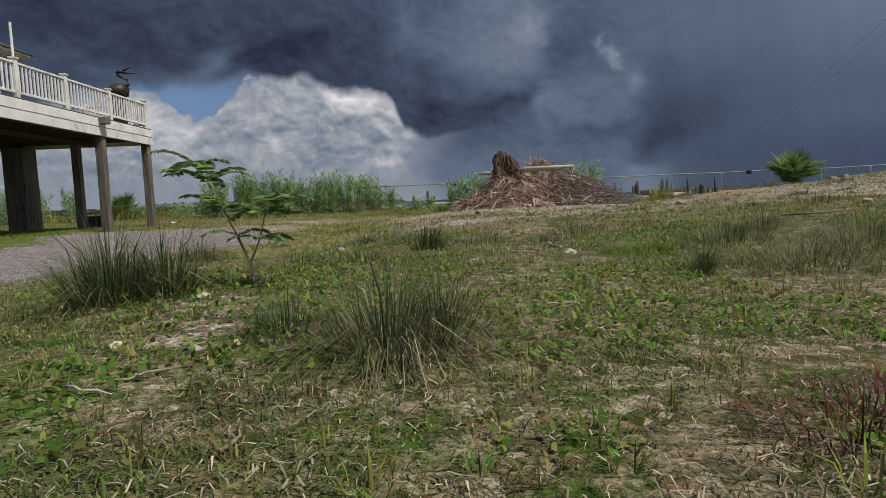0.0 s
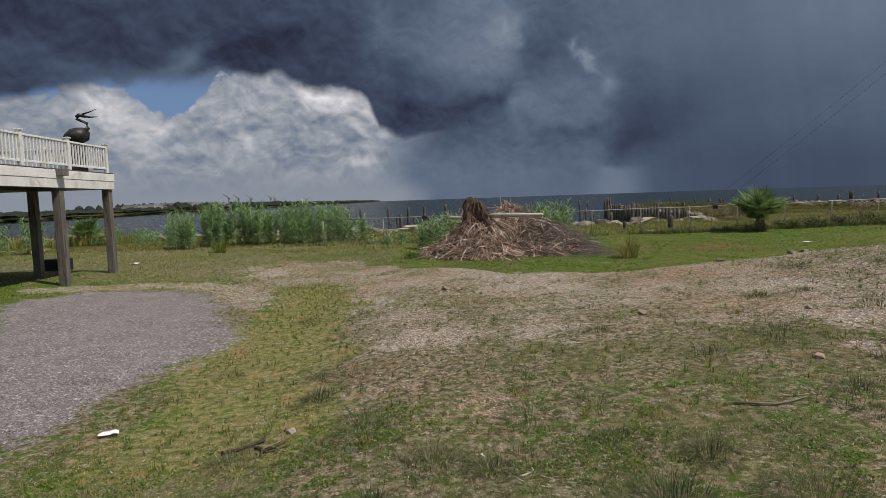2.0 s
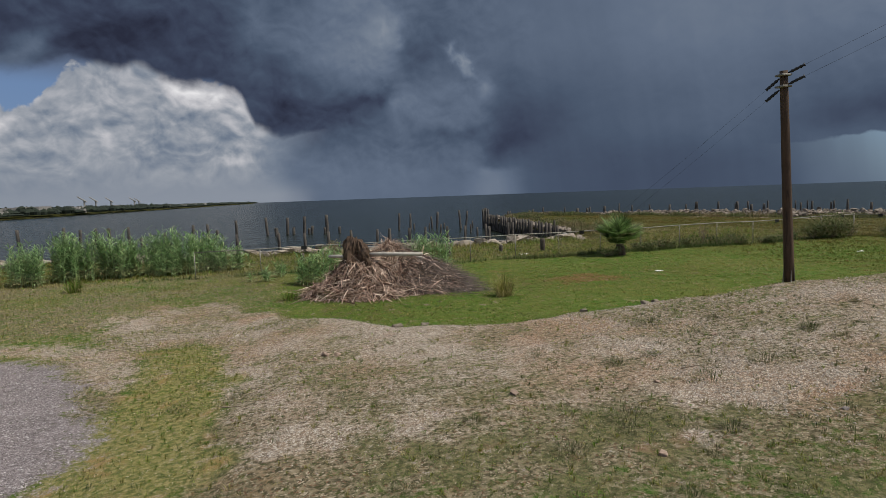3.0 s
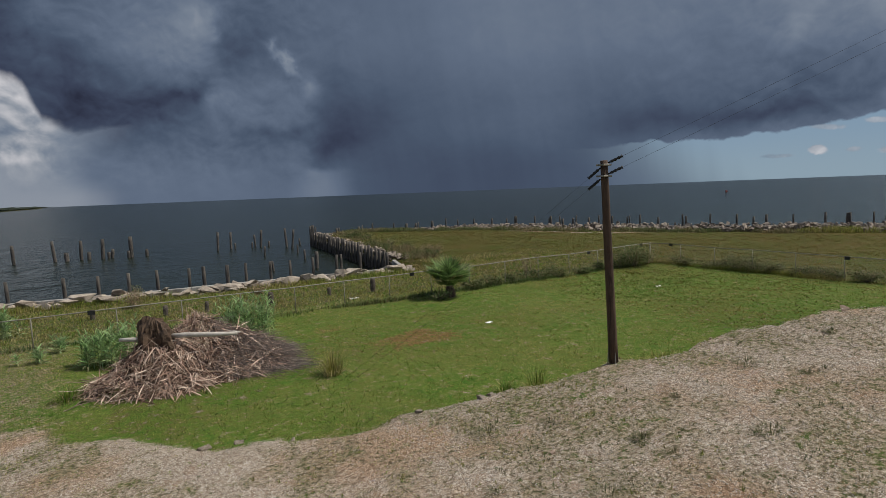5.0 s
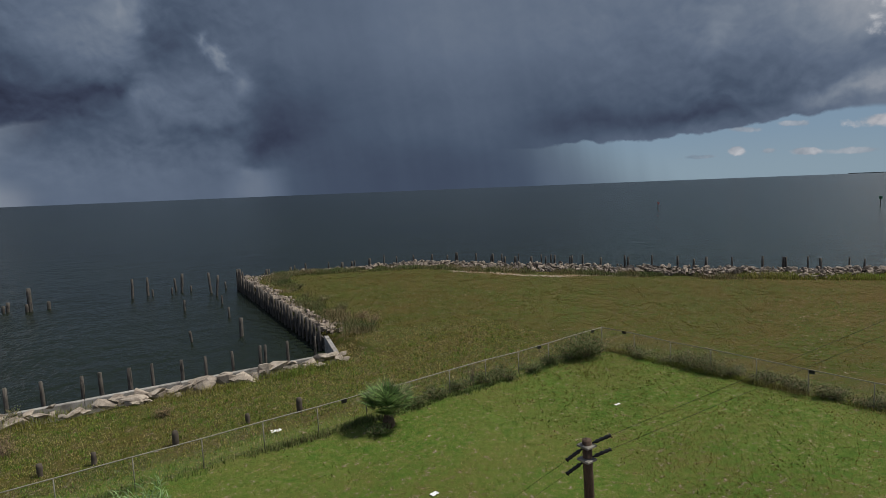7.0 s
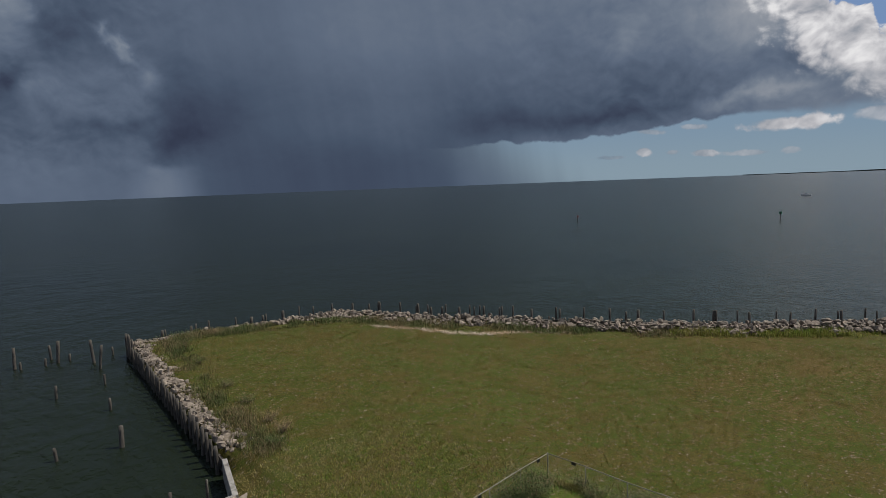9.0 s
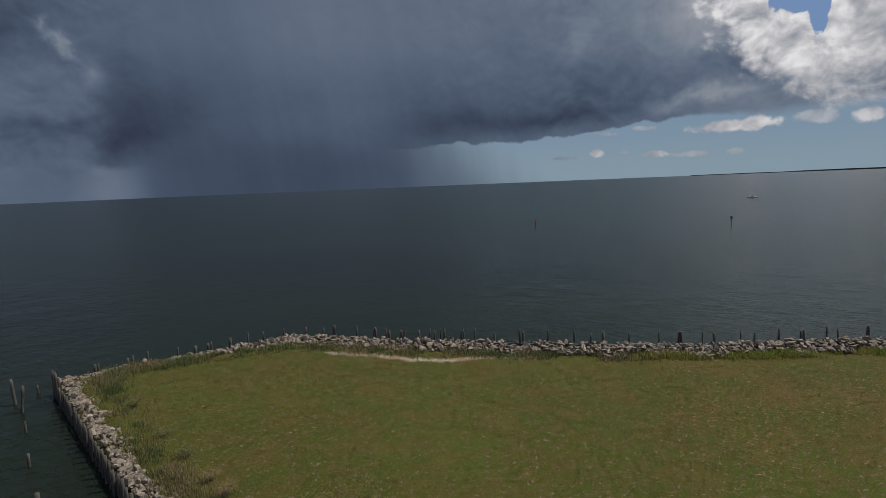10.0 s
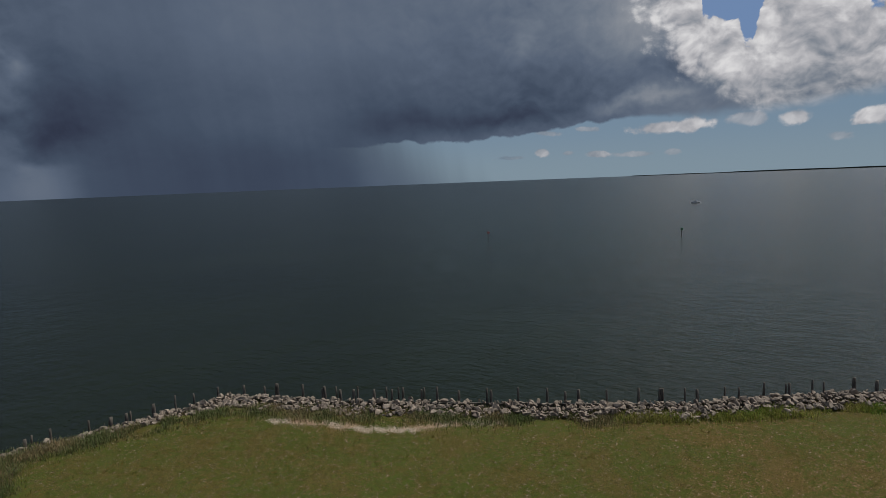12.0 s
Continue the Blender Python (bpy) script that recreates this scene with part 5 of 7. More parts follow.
def worn_turf(name, n, box, seed, tall, wide, label, power=1.0, coarse=1.0, thin=1.0):
    """Worn mixed sward: patches of fresh weed, dull wiry grass, brown thatch, and loose straw."""
    x, y, r = zone(n, *box, seed)
    y = box[2] + (box[3] - box[2]) * r.rand(n) ** power
    c = covers(x, y)
    p = sward_at(x, y)
    q = ripple(x, y, 0.4 * coarse, 44) * 0.5 + ripple(x, y, 0.13 * coarse, 45) * 0.5
    strip = smooth01(1.5 - np.abs(x - np.interp(y, [4, 9, 12, 16, 18.5], [-2.2, -2.4, -2.4, -2.6, -3.2])), -0.3, 0.8) * smooth01(y, 2.5, 4.5)
    for sx, sy, sr in GREEN_SPOTS:
        p = p + 0.24 * smooth01(1.25 - np.hypot(x - sx, y - sy) / sr, 0, 0.8)
    p = p + 0.15 * strip - 0.10 * c["rust_and_shade"]
    keep = r.rand(n) < thin * np.clip(1.05 - 1.15 * c["bare"], 0.05, 1) * np.clip(1 - 1.4 * c["gravel"], 0, 1) * (0.3 + 1.0 * q) * (0.3 + 0.9 * smooth01(p, 0.36, 0.58))
    x, y, p, q, strip = x[keep], y[keep], p[keep], q[keep], strip[keep]
    m = len(x)
    u = r.rand(m)
    fresh = 0.85 * smooth01(p, 0.45, 0.63)
    brown = smooth01(p, 0.56, 0.38)
    tint = np.where(u < fresh, r.normal(0.16, 0.1, m) - 0.1 * strip, np.where(u > 1 - 0.75 * brown, r.normal(0.7, 0.1, m), r.normal(0.42, 0.12, m)))
    straw = r.rand(m) < 0.12 + 0.12 * brown + 0.14 * strip
    tint = np.clip(np.where(straw, r.uniform(0.78, 1.0, m), tint), 0, 1)
    h = tall * r.uniform(0.4, 1.3, m) * (0.5 + q) * np.where(straw, 1.4, 1.0)
    lean = np.where(straw, r.uniform(1.2, 1.5, m), np.clip(r.normal(1.0, 0.35, m), 0.1, 1.45))
    z = height(x, y) - 0.004 + np.where(straw, r.uniform(0.004, 0.02, m), r.uniform(-0.004, 0.008, m))
    V, F, t = blades(np.stack([x, y, z], 1), h, wide * r.uniform(0.5, 1.5, m) * np.where(u < fresh, 1.35, 1.0), lean, r.uniform(0, 2 * np.pi, m), 0.5, tint)
    return tagged(sheet(name, V, F, M_TURF, tint=t), label, "grass", kind="stuff")


def clump(x, y, tall, n, seed, tint=0.35, spread=0.12, wide=0.007, flop=0.75, label="", mat=None, dead=0.2):
    """A tussock: many blades from one foot, the outer ones arching over."""
    r = np.random.RandomState(seed)
    a = r.uniform(0, 2 * np.pi, n)
    q = np.sqrt(r.rand(n))
    base = np.stack([spread * q * np.cos(a), spread * q * np.sin(a), np.full(n, -0.01)], 1)
    isdead = r.rand(n) < dead
    t = np.where(isdead, r.uniform(0.7, 1.0, n), np.clip(tint + 0.14 * r.randn(n), 0, 0.75))
    lean = np.clip(0.08 + flop * q * r.uniform(0.35, 1.1, n) + 0.16 * r.randn(n) + 0.4 * isdead, 0.02, 1.45)
    V, F, tt = blades(base, tall * r.uniform(0.55, 1.15, n), wide * r.uniform(0.6, 1.3, n), lean, a + 0.4 * r.randn(n), 0.55, t)
    ob = sheet("grass_tussock", V, F, mat or M_GRASS, tint=tt)
    ob.matrix_world = pose(x, y, float(height(x, y)))
    return tagged(ob, label or "tussock of grey-green wiry grass growing in the dry turf", "grass", "grass tussocks")


def build_turf():
    worn_turf("near_turf", 540000, (-3.4, 3.6, 0.25, 5.4), 1, 0.027, 0.0023, "short grey-green turf mixed with dead straw and mulch", 1.4, 1.0, 0.85)
    worn_turf("mid_turf", 340000, (-9, 11, 4.8, 17.5), 2, 0.036, 0.0052, "thin worn turf with straw over sandy earth", 1.5, 1.6, 0.6)
    turf("bank_turf", 36000, (8, 34, 0, 15), 3, 0.05, 0.008, 0.6, "sparse dry tufts on the gravel bank", 0.2, 0.6)
    turf("lawn_turf", 260000, (-6, 39, 12, 34.2), 4, 0.05, 0.013, 0.06, "fresh green mown lawn inside the fence", -0.12)
    turf("side_turf", 70000, (-24, 0, 14, 38), 5, 0.09, 0.016, 0.2, "rough green grass beside the drive and under the deck", 0.06)
    turf("rough_grass", 70000, (-20, 38, 33.5, 50), 6, 0.17, 0.022, 0.08, "rough olive grass between fence and seawall", 0.42)
    turf("field_turf", 220000, (24, 106, 4, 95), 7, 0.09, 0.045, 0.04, "olive and brown mown field by the bay", 0.2, mat=M_FIELD)


def build_weeds(name, n, box, seed, label):
    """Low broad-leaved weeds in patches."""
    x, y, r = zone(n, *box, seed)
    k = (ripple(x, y, 0.8, seed) * 0.6 + ripple(x, y, 0.25, seed + 1) * 0.4 > 0.6) & (r.rand(n) > covers(x, y)["bare"]) & (covers(x, y)["gravel"] < 0.2)
    x, y = x[k], y[k]
    m = len(x)
    V, F, t = blades(np.stack([x, y, height(x, y) + r.uniform(0, 0.025, m)], 1), r.uniform(0.012, 0.035, m), r.uniform(0.008, 0.018, m), r.uniform(0.5, 1.4, m), r.uniform(0, 6.28, m), 0.2, np.clip(0.15 + 0.25 * r.randn(m), 0, 0.9))
    tagged(sheet(name, V, F, M_GRASS, tint=t), label, "weeds", kind="stuff")


def build_tufts(name, n, box, seed, tall, wide, label, spread=0.035, mat=None):
    """Many small tufts, a dozen blades each, joined."""
    x, y, r = zone(n, *box, seed)
    c = covers(x, y)
    k = (r.rand(n) > np.minimum(1.2 * c["bare"], 0.75)) & (c["gravel"] < 0.1) & inside(x, y, SHORE)
    x, y = np.repeat(x[k], 14), np.repeat(y[k], 14)
    m = len(x)
    own = np.repeat(r.uniform(0.05, 0.75, m // 14), 14)
    size = np.repeat(r.uniform(0.5, 1.5, m // 14), 14)
    a = r.uniform(0, 6.28, m)
    q = r.uniform(0, spread, m) * size
    x, y = x + q * np.cos(a), y + q * np.sin(a)
    V, F, t = blades(np.stack([x, y, height(x, y) - 0.005], 1), tall * size * r.uniform(0.5, 1.2, m), wide * r.uniform(0.6, 1.3, m), np.abs(r.normal(0.55, 0.35, m)), a, 0.6, np.clip(own + 0.1 * r.randn(m), 0, 1))
    tagged(sheet(name, V, F, mat or M_GRASS, tint=t), label, "grass", kind="stuff")


def build_tussocks():
    build_tufts("small_tufts", 1500, (-3.6, 4.0, 0.5, 6.0), 87, 0.055, 0.0035, "small scattered tufts of green and dead grass in the turf")
    build_tufts("small_tufts", 1700, (-3.5, 12.0, 5.5, 15.0), 88, 0.08, 0.007, "small scattered tufts of green and dead grass on the bank")
    build_tufts("bank_tufts", 1300, (7, 27, 3, 14), 93, 0.09, 0.010, "small dark green and brown tufts dotted over the gravel bank", 0.09, M_WIRY)
    build_tufts("track_tufts", 900, (-6, 8, 9, 24), 94, 0.06, 0.008, "small dry tufts dotted over the sandy track", 0.09, M_WIRY)
    build_tufts("lawn_tufts", 5000, (2, 38, 15.5, 33), 89, 0.055, 0.014, "darker and yellower tufts scattered over the mown lawn", 0.13)
    build_tufts("field_tufts", 16000, (26, 88, 20, 92), 90, 0.06, 0.035, "brown and green tufts scattered over the field", 0.5, M_FIELD)
    build_tufts("field_tufts", 4000, (-18, 37, 34.5, 46), 92, 0.2, 0.025, "brown and green tufts in the rough grass by the seawall", 0.2)
    build_weeds("ground_weeds", 60000, (-3.5, 3.8, 0.3, 6.5), 83, "low fresh green broad-leaved weeds in the turf")
    clump(-0.14, 1.40, 0.29, 760, 1, 0.36, 0.15, 0.0028, 1.45, "dark grey-green wiry tussock with dead blades standing up in it", M_WIRY, 0.38)
    clump(-0.02, 1.52, 0.26, 340, 9, 0.35, 0.12, 0.0028, 1.5, "dark grey-green wiry tussock with dead blades standing up in it", M_WIRY, 0.3)
    clump(-1.22, 2.13, 0.36, 560, 2, 0.25, 0.13, 0.0036, 1.2, "dark green upright wiry tussock beside the gravel drive", M_WIRY, 0.08)
    clump(-1.06, 2.24, 0.33, 260, 3, 0.25, 0.10, 0.0036, 0.9, "", M_WIRY, 0.1)
    clump(-0.45, 1.62, 0.13, 330, 10, 0.1, 0.13, 0.0032, 1.35, "low bluish green spreading tussock", M_WIRY, 0.05)
    clump(1.75, 2.85, 0.22, 700, 11, 0.5, 0.3, 0.0028, 1.75, "large floppy grey tussock with bleached blades", M_WIRY, 0.3)
    clump(2.15, 3.15, 0.24, 760, 12, 0.5, 0.34, 0.0030, 1.75, "large floppy grey tussock with bleached blades", M_WIRY, 0.3)
    clump(2.0, 4.2, 0.27, 700, 13, 0.3, 0.34, 0.004, 1.7, "large floppy grey tussock with bleached blades", M_WIRY, 0.22)
    clump(1.38, 3.88, 0.09, 900, 14, 0.06, 0.34, 0.0045, 1.4, "bright green patch of fine fresh grass", None, 0.0)
    clump(-0.84, 3.34, 0.15, 700, 15, 0.5, 0.28, 0.0032, 1.8, "flattened brownish tussock with a dead centre", M_WIRY, 0.4)
    clump(-0.5, 3.4, 0.13, 500, 16, 0.5, 0.24, 0.003, 1.7, "", M_WIRY, 0.3)
    clump(-0.12, 4.28, 0.24, 300, 17, 0.2, 0.13, 0.005, 0.8, "", M_WIRY, 0.08)
    clump(0.5, 1.95, 0.05, 220, 18, 0.6, 0.14, 0.003, 1.4, "low dark patch of dead wiry turf", M_WIRY, 0.4)
    clump(0.60, 0.86, 0.08, 420, 7, 0.5, 0.16, 0.003, 1.75, "dried dark red creeping weed lying in the turf", M_RUSTY, 0.0)
    clump(0.76, 0.98, 0.08, 360, 8, 0.5, 0.16, 0.003, 1.75, "dried dark red creeping weed lying in the turf", M_RUSTY, 0.0)
    clump(1.18, 2.70, 0.17, 240, 4, 0.15, 0.035, 0.0032, 0.6, "", M_WIRY, 0.05)
    for k, (x, y, h, t) in enumerate(((2.62, 4.9, .30, .45), (2.6, 3.6, .3, .4), (3.0, 4.1, .3, .42), (2.7, 2.9, .26, .5), (2.0, 5.3, .16, .2), (1.32, 5.92, .22, .3), (0.8, 4.9, .22, .42), (0.35, 5.1, .26, .45), (-0.26, 5.76, .22, .25),
                                   (-0.97, 7.25, .24, .45), (3.97, 7.65, .2, .45), (-0.34, 6.2, .2, .35), (-1.75, 4.2, .34, .42), (-1.5, 5.6, .22, .5), (5.3, 8.4, .22, .5), (6.4, 7.4, .24, .35), (4.7, 6.0, .2, .3), (7.6, 9.4, .22, .45), (3.0, 9.2, .16, .5), (6.6, 11.0, .2, .4),
                                   (9.0, 9.6, .24, .5), (11.0, 10.6, .28, .35), (13.0, 9.0, .3, .4), (16.0, 11.5, .3, .45), (19.0, 9.2, .3, .45), (10.2, 12.6, .2, .45), (8.8, 13.2, .26, .4))):
        clump(x, y, h * 0.8, 420 if y < 7 else 240, 30 + k, t, 0.18 + 0.09 * (k % 3), 0.004 if y < 7 else 0.007, 1.6, "", M_WIRY, 0.25)
    r = np.random.RandomState(91)
    for k in range(70):
        x, y = (r.uniform(-3, 7), r.uniform(4, 13)) if k < 44 else (r.uniform(7, 26), r.uniform(4, 14))
        if float(covers(np.array([x]), np.array([y]))["gravel"][0]) > 0.1:
            continue
        clump(x, y, r.uniform(0.06, 0.12), 260, 200 + k, r.uniform(0.3, 0.7), r.uniform(0.16, 0.42), 0.005 + 0.003 * (k >= 44), 1.7, "low dark patch of dry wiry turf", M_WIRY, 0.2)
    # taller plants along the edge of the bank and on the lawn
    clump(7.95, 21.7, 1.0, 420, 70, 0.55, 0.28, 0.012, 0.55, "tall yellowish bunch of grass on the lawn at the guy wire", dead=0.3)
    clump(12.5, 16.0, 0.9, 160, 71, 0.3, 0.3, 0.014, 0.6, "tall green weedy grass at the foot of the bank")
    clump(11.6, 16.4, 0.5, 260, 72, 0.12, 0.3, 0.016, 0.9, "leafy green grass at the foot of the bank")
    clump(17.5, 15.4, 0.7, 420, 73, 0.45, 0.6, 0.014, 0.8, "grey-green bushy weed on the edge of the bank", dead=0.35)
    clump(16.6, 15.6, 0.5, 300, 74, 0.4, 0.4, 0.014, 0.8, "grey-green bushy weed on the edge of the bank", dead=0.3)
    clump(22.0, 14.2, 0.5, 260, 75, 0.5, 0.5, 0.014, 0.9, dead=0.4)
    clump(1.4, 23.6, 0.45, 220, 76, 0.1, 0.3, 0.016, 0.9, "leafy green grass beside the debris heap")
    clump(-0.1, 24.3, 0.5, 260, 77, 0.15, 0.35, 0.016, 0.9, "leafy green grass beside the debris heap")
    clump(-9.9, 30.9, 0.8, 200, 78, 0.2, 0.3, 0.02, 0.6, "green weed standing before the reeds")


def leaf_strip(p0, way, size, wide, droop, segs, up=(0, 0, 1), roll=0.0):
    """A long drooping leaf as a ribbon of quads, folded to a point."""
    p = np.array(p0, float)
    d = np.array(way, float)
    d /= np.linalg.norm(d)
    side = np.cross(d, up)
    side /= max(np.linalg.norm(side), 1e-6)
    side = side * math.cos(roll) + np.cross(d, side) * math.sin(roll)
    V = []
    for k in range(segs + 1):
        t = k / segs
        w = wide * (0.55 + 0.9 * t) if t < 0.4 else wide * 0.91 * (1 - (t - 0.4) / 0.6) ** 0.8
        V += [p - side * w / 2, p + side * w / 2]
        d = d + np.array([0, 0, -droop / segs])
        d /= np.linalg.norm(d)
        p = p + d * size / segs
    F = [(2 * k, 2 * k + 1, 2 * k + 3, 2 * k + 2) for k in range(segs)]
    return np.array(V), np.array(F)


def reed(x, y, stalks, tall, radius, seed, label="tall giant reeds with drooping grey-green leaves", z=None):
    r = np.random.RandomState(seed)
    t = thing("reed_clump", (x, y, float(height(x, y)) if z is None else z), label, "reeds", "giant reeds", r.rand() * 360)
    S, Lf, tint = [], [], []
    for k in range(stalks):
        a, q = r.rand() * 6.28, radius * math.sqrt(r.rand())
        bx, by = q * math.cos(a), q * math.sin(a)
        h = tall * r.uniform(0.6, 1.1)
        lx, ly = r.normal(0, 0.1, 2)
        pts = [(bx + lx * h * s * s, by + ly * h * s * s, h * s - 0.05) for s in (0, 0.5, 1)]
        S.append(tube(pts, [0.012, 0.01, 0.004], 5, cap=False))
        n = 21
        for j in range(n):
            s = 0.12 + 0.88 * (j + r.rand() * 0.5) / n
            b = a + j * 2.6 + r.normal(0, 0.5)
            L = 0.52 * r.uniform(0.6, 1.2) * (1.15 - 0.4 * s)
            v, f = leaf_strip((bx + lx * h * s * s, by + ly * h * s * s, h * s - 0.05), (math.cos(b), math.sin(b), 1.1 + 1.6 * s), L, 0.052, 1.55 - 0.4 * s, 3, roll=r.normal(0, 0.8))
            Lf.append((v, f))
            tint += [min(max(r.normal(0.3 + 0.35 * (s < 0.3), 0.18), 0), 1)] * len(v)
    v, f = join(S)
    tagged(sheet("stalk", v, f, M_REED, t, tint=np.full(len(v), 0.55)), kind="stuff")
    v, f = join(Lf)
    tagged(sheet("leaf", v, f, M_REED, t, tint=tint), kind="stuff")


def build_reeds():
    r = np.random.RandomState(40)
    for k in range(21):
        u = k / 20
        x = -13.4 + 9.3 * u
        reed(x + r.normal(0, 0.25), 35.4 + 1.6 * u + r.normal(0, 0.5), 30, (2.0 if k % 5 else 1.6) + 0.55 * r.rand() - 0.35 * (k in (8, 9, 19, 20)), 0.75, 100 + k)
    for k in range(9):
        reed(-22.5 + 9.0 * r.rand(), 39.0 + 4 * r.rand(), 8, 0.7 + 0.5 * r.rand(), 0.8, 180 + k, "low young reeds scattered in the rough grass")
    for k, (x, y, h, n) in enumerate(((-24.5, 34.0, 2.2, 30), (-22.8, 33.6, 2.1, 30), (-21.5, 34.6, 2.0, 28), (-26, 35, 2.2, 28), (-3.0, 37.2, 1.3, 7), (1.3, 28.0, 1.7, 20), (2.2, 28.2, 1.7, 16), (0.6, 28.4, 1.4, 14), (6.3, 28.6, 2.0, 24), (7.1, 28.8, 2.0, 22), (5.6, 28.8, 1.9, 16), (-1.6, 30.5, .7, 5), (-0.6, 32.0, .7, 5))):
        reed(x, y, n, h, 0.6, 140 + k)


def build_palmetto(x, y, size, seed, label):
    r = np.random.RandomState(seed)
    t = thing("palmetto", (x, y, float(height(x, y))), label, "palm")
    trunk = tube([(0, 0, -0.1), (0.03, 0, 0.2 * size), (0, 0.02, 0.36 * size)], [0.2 * size, 0.17 * size, 0.1 * size], 10, 0.3, seed)
    sheet("trunk", *trunk, M_BARK, t)
    for k in range(46):
        a = k * 2.4 + r.normal(0, 0.2)
        e = math.asin(r.uniform(0.5, 0.998))
        c = np.array([0, 0, r.uniform(0.2, 0.55) * size])
        w = np.array([math.cos(a) * math.cos(e), math.sin(a) * math.cos(e), math.sin(e)])
        L = size * r.uniform(0.3, 0.95)
        hub = c + w * L * 0.8 - np.array([0, 0, 0.05 * L])
        pet = tube([c, c + w * L * 0.6, hub], [0.018, 0.013, 0.009], 5, cap=False)
        V, tint = [pet], [0.5] * len(pet[0])
        side = np.cross(w, (0, 0, 1.0))
        side /= np.linalg.norm(side) + 1e-6
        nrm = np.cross(side, w)
        old = r.rand() < 0.15
        for j in np.linspace(-1.5, 1.5, 19):
            d = w * math.cos(j) + side * math.sin(j) + nrm * 0.12 * abs(j)
            v, f = leaf_strip(hub, d, size * 0.5 * (1.1 - 0.25 * abs(j)) * r.uniform(0.8, 1.15), 0.045 * size, 0.35, 3, nrm)
            V.append((v, f))
            tint += [min(1, max(0, r.normal(0.85 if old else 0.22, 0.12)))] * len(v)
        v, f = join(V)
        sheet("frond", v, f, M_PALM, t, tint=tint)


def build_bush(x, y, size, tall, n, seed, label, dark=0.3, leaf=0.07, category="bush", group="", twigs=14):
    r = np.random.RandomState(seed)
    t = thing("bush", (x, y, float(height(x, y)) - 0.03), label, category, group)
    S, ends = [], []
    for k in range(twigs):
        a = r.rand() * 6.28
        e = np.array([math.cos(a) * size * r.uniform(0.3, 1.0), math.sin(a) * size * r.uniform(0.3, 1.0), tall * r.uniform(0.45, 1.0)])
        m = e * 0.5 + r.normal(0, 0.08, 3)
        S.append(tube([(0, 0, 0), m, e], [0.025, 0.014, 0.005], 5, cap=False))
        ends += [m, e, (m + e) / 2]
    sheet("branch", *join(S), M_TWIG, t)
    ends = np.array(ends)
    c = ends[r.randint(len(ends), size=n)] + r.normal(0, 1, (n, 3)) * (size * 0.22, size * 0.22, tall * 0.15)
    c[:, 2] = np.maximum(c[:, 2], 0.03)
    V, F, tt = blades(c, leaf * r.uniform(0.6, 1.4, n), leaf * 0.5 * r.uniform(0.7, 1.3, n), r.uniform(0.3, 1.5, n), r.uniform(0, 6.28, n), 0.3, np.clip(dark + 0.22 * r.randn(n), 0, 1))
    tagged(sheet("foliage", V, F, M_SHRUB if leaf < 0.12 else M_REED, t, tint=tt), kind="stuff")
    return t


def build_verge(name, line, n, wide, tall, blade, tint, seed, label, mat=None, gaps=0.5):
    """A ragged strip of weeds along a line."""
    r = np.random.RandomState(seed)
    L = length(line)
    s = r.rand(n) * L
    P = np.array([along(line, v)[:2] for v in s])
    x, y = P[:, 0] + wide * r.normal(0, 0.5, n), P[:, 1] + wide * r.normal(0, 0.5, n)
    dens = ripple(x, y, 1.7, seed) * 0.6 + ripple(x, y, 5.0, seed + 1) * 0.4
    k = (dens > gaps * r.uniform(0.5, 1.1, n)) & inside(x, y, SHORE)
    x, y, dens = x[k], y[k], dens[k]
    m = len(x)
    V, F, t = blades(np.stack([x, y, height(x, y) - 0.02], 1), tall * (0.35 + 1.1 * dens) * r.uniform(0.5, 1.3, m), blade * r.uniform(0.6, 1.4, m), np.abs(r.normal(0.3, 0.3, m)), r.uniform(0, 6.28, m), 0.6,
                     np.clip(tint + 0.5 * (ripple(x, y, 3.0, seed + 5) - 0.5) + 0.15 * r.randn(m), 0, 1))
    return tagged(sheet(name, V, F, mat or M_GRASS, tint=t), label, "weeds", kind="stuff")


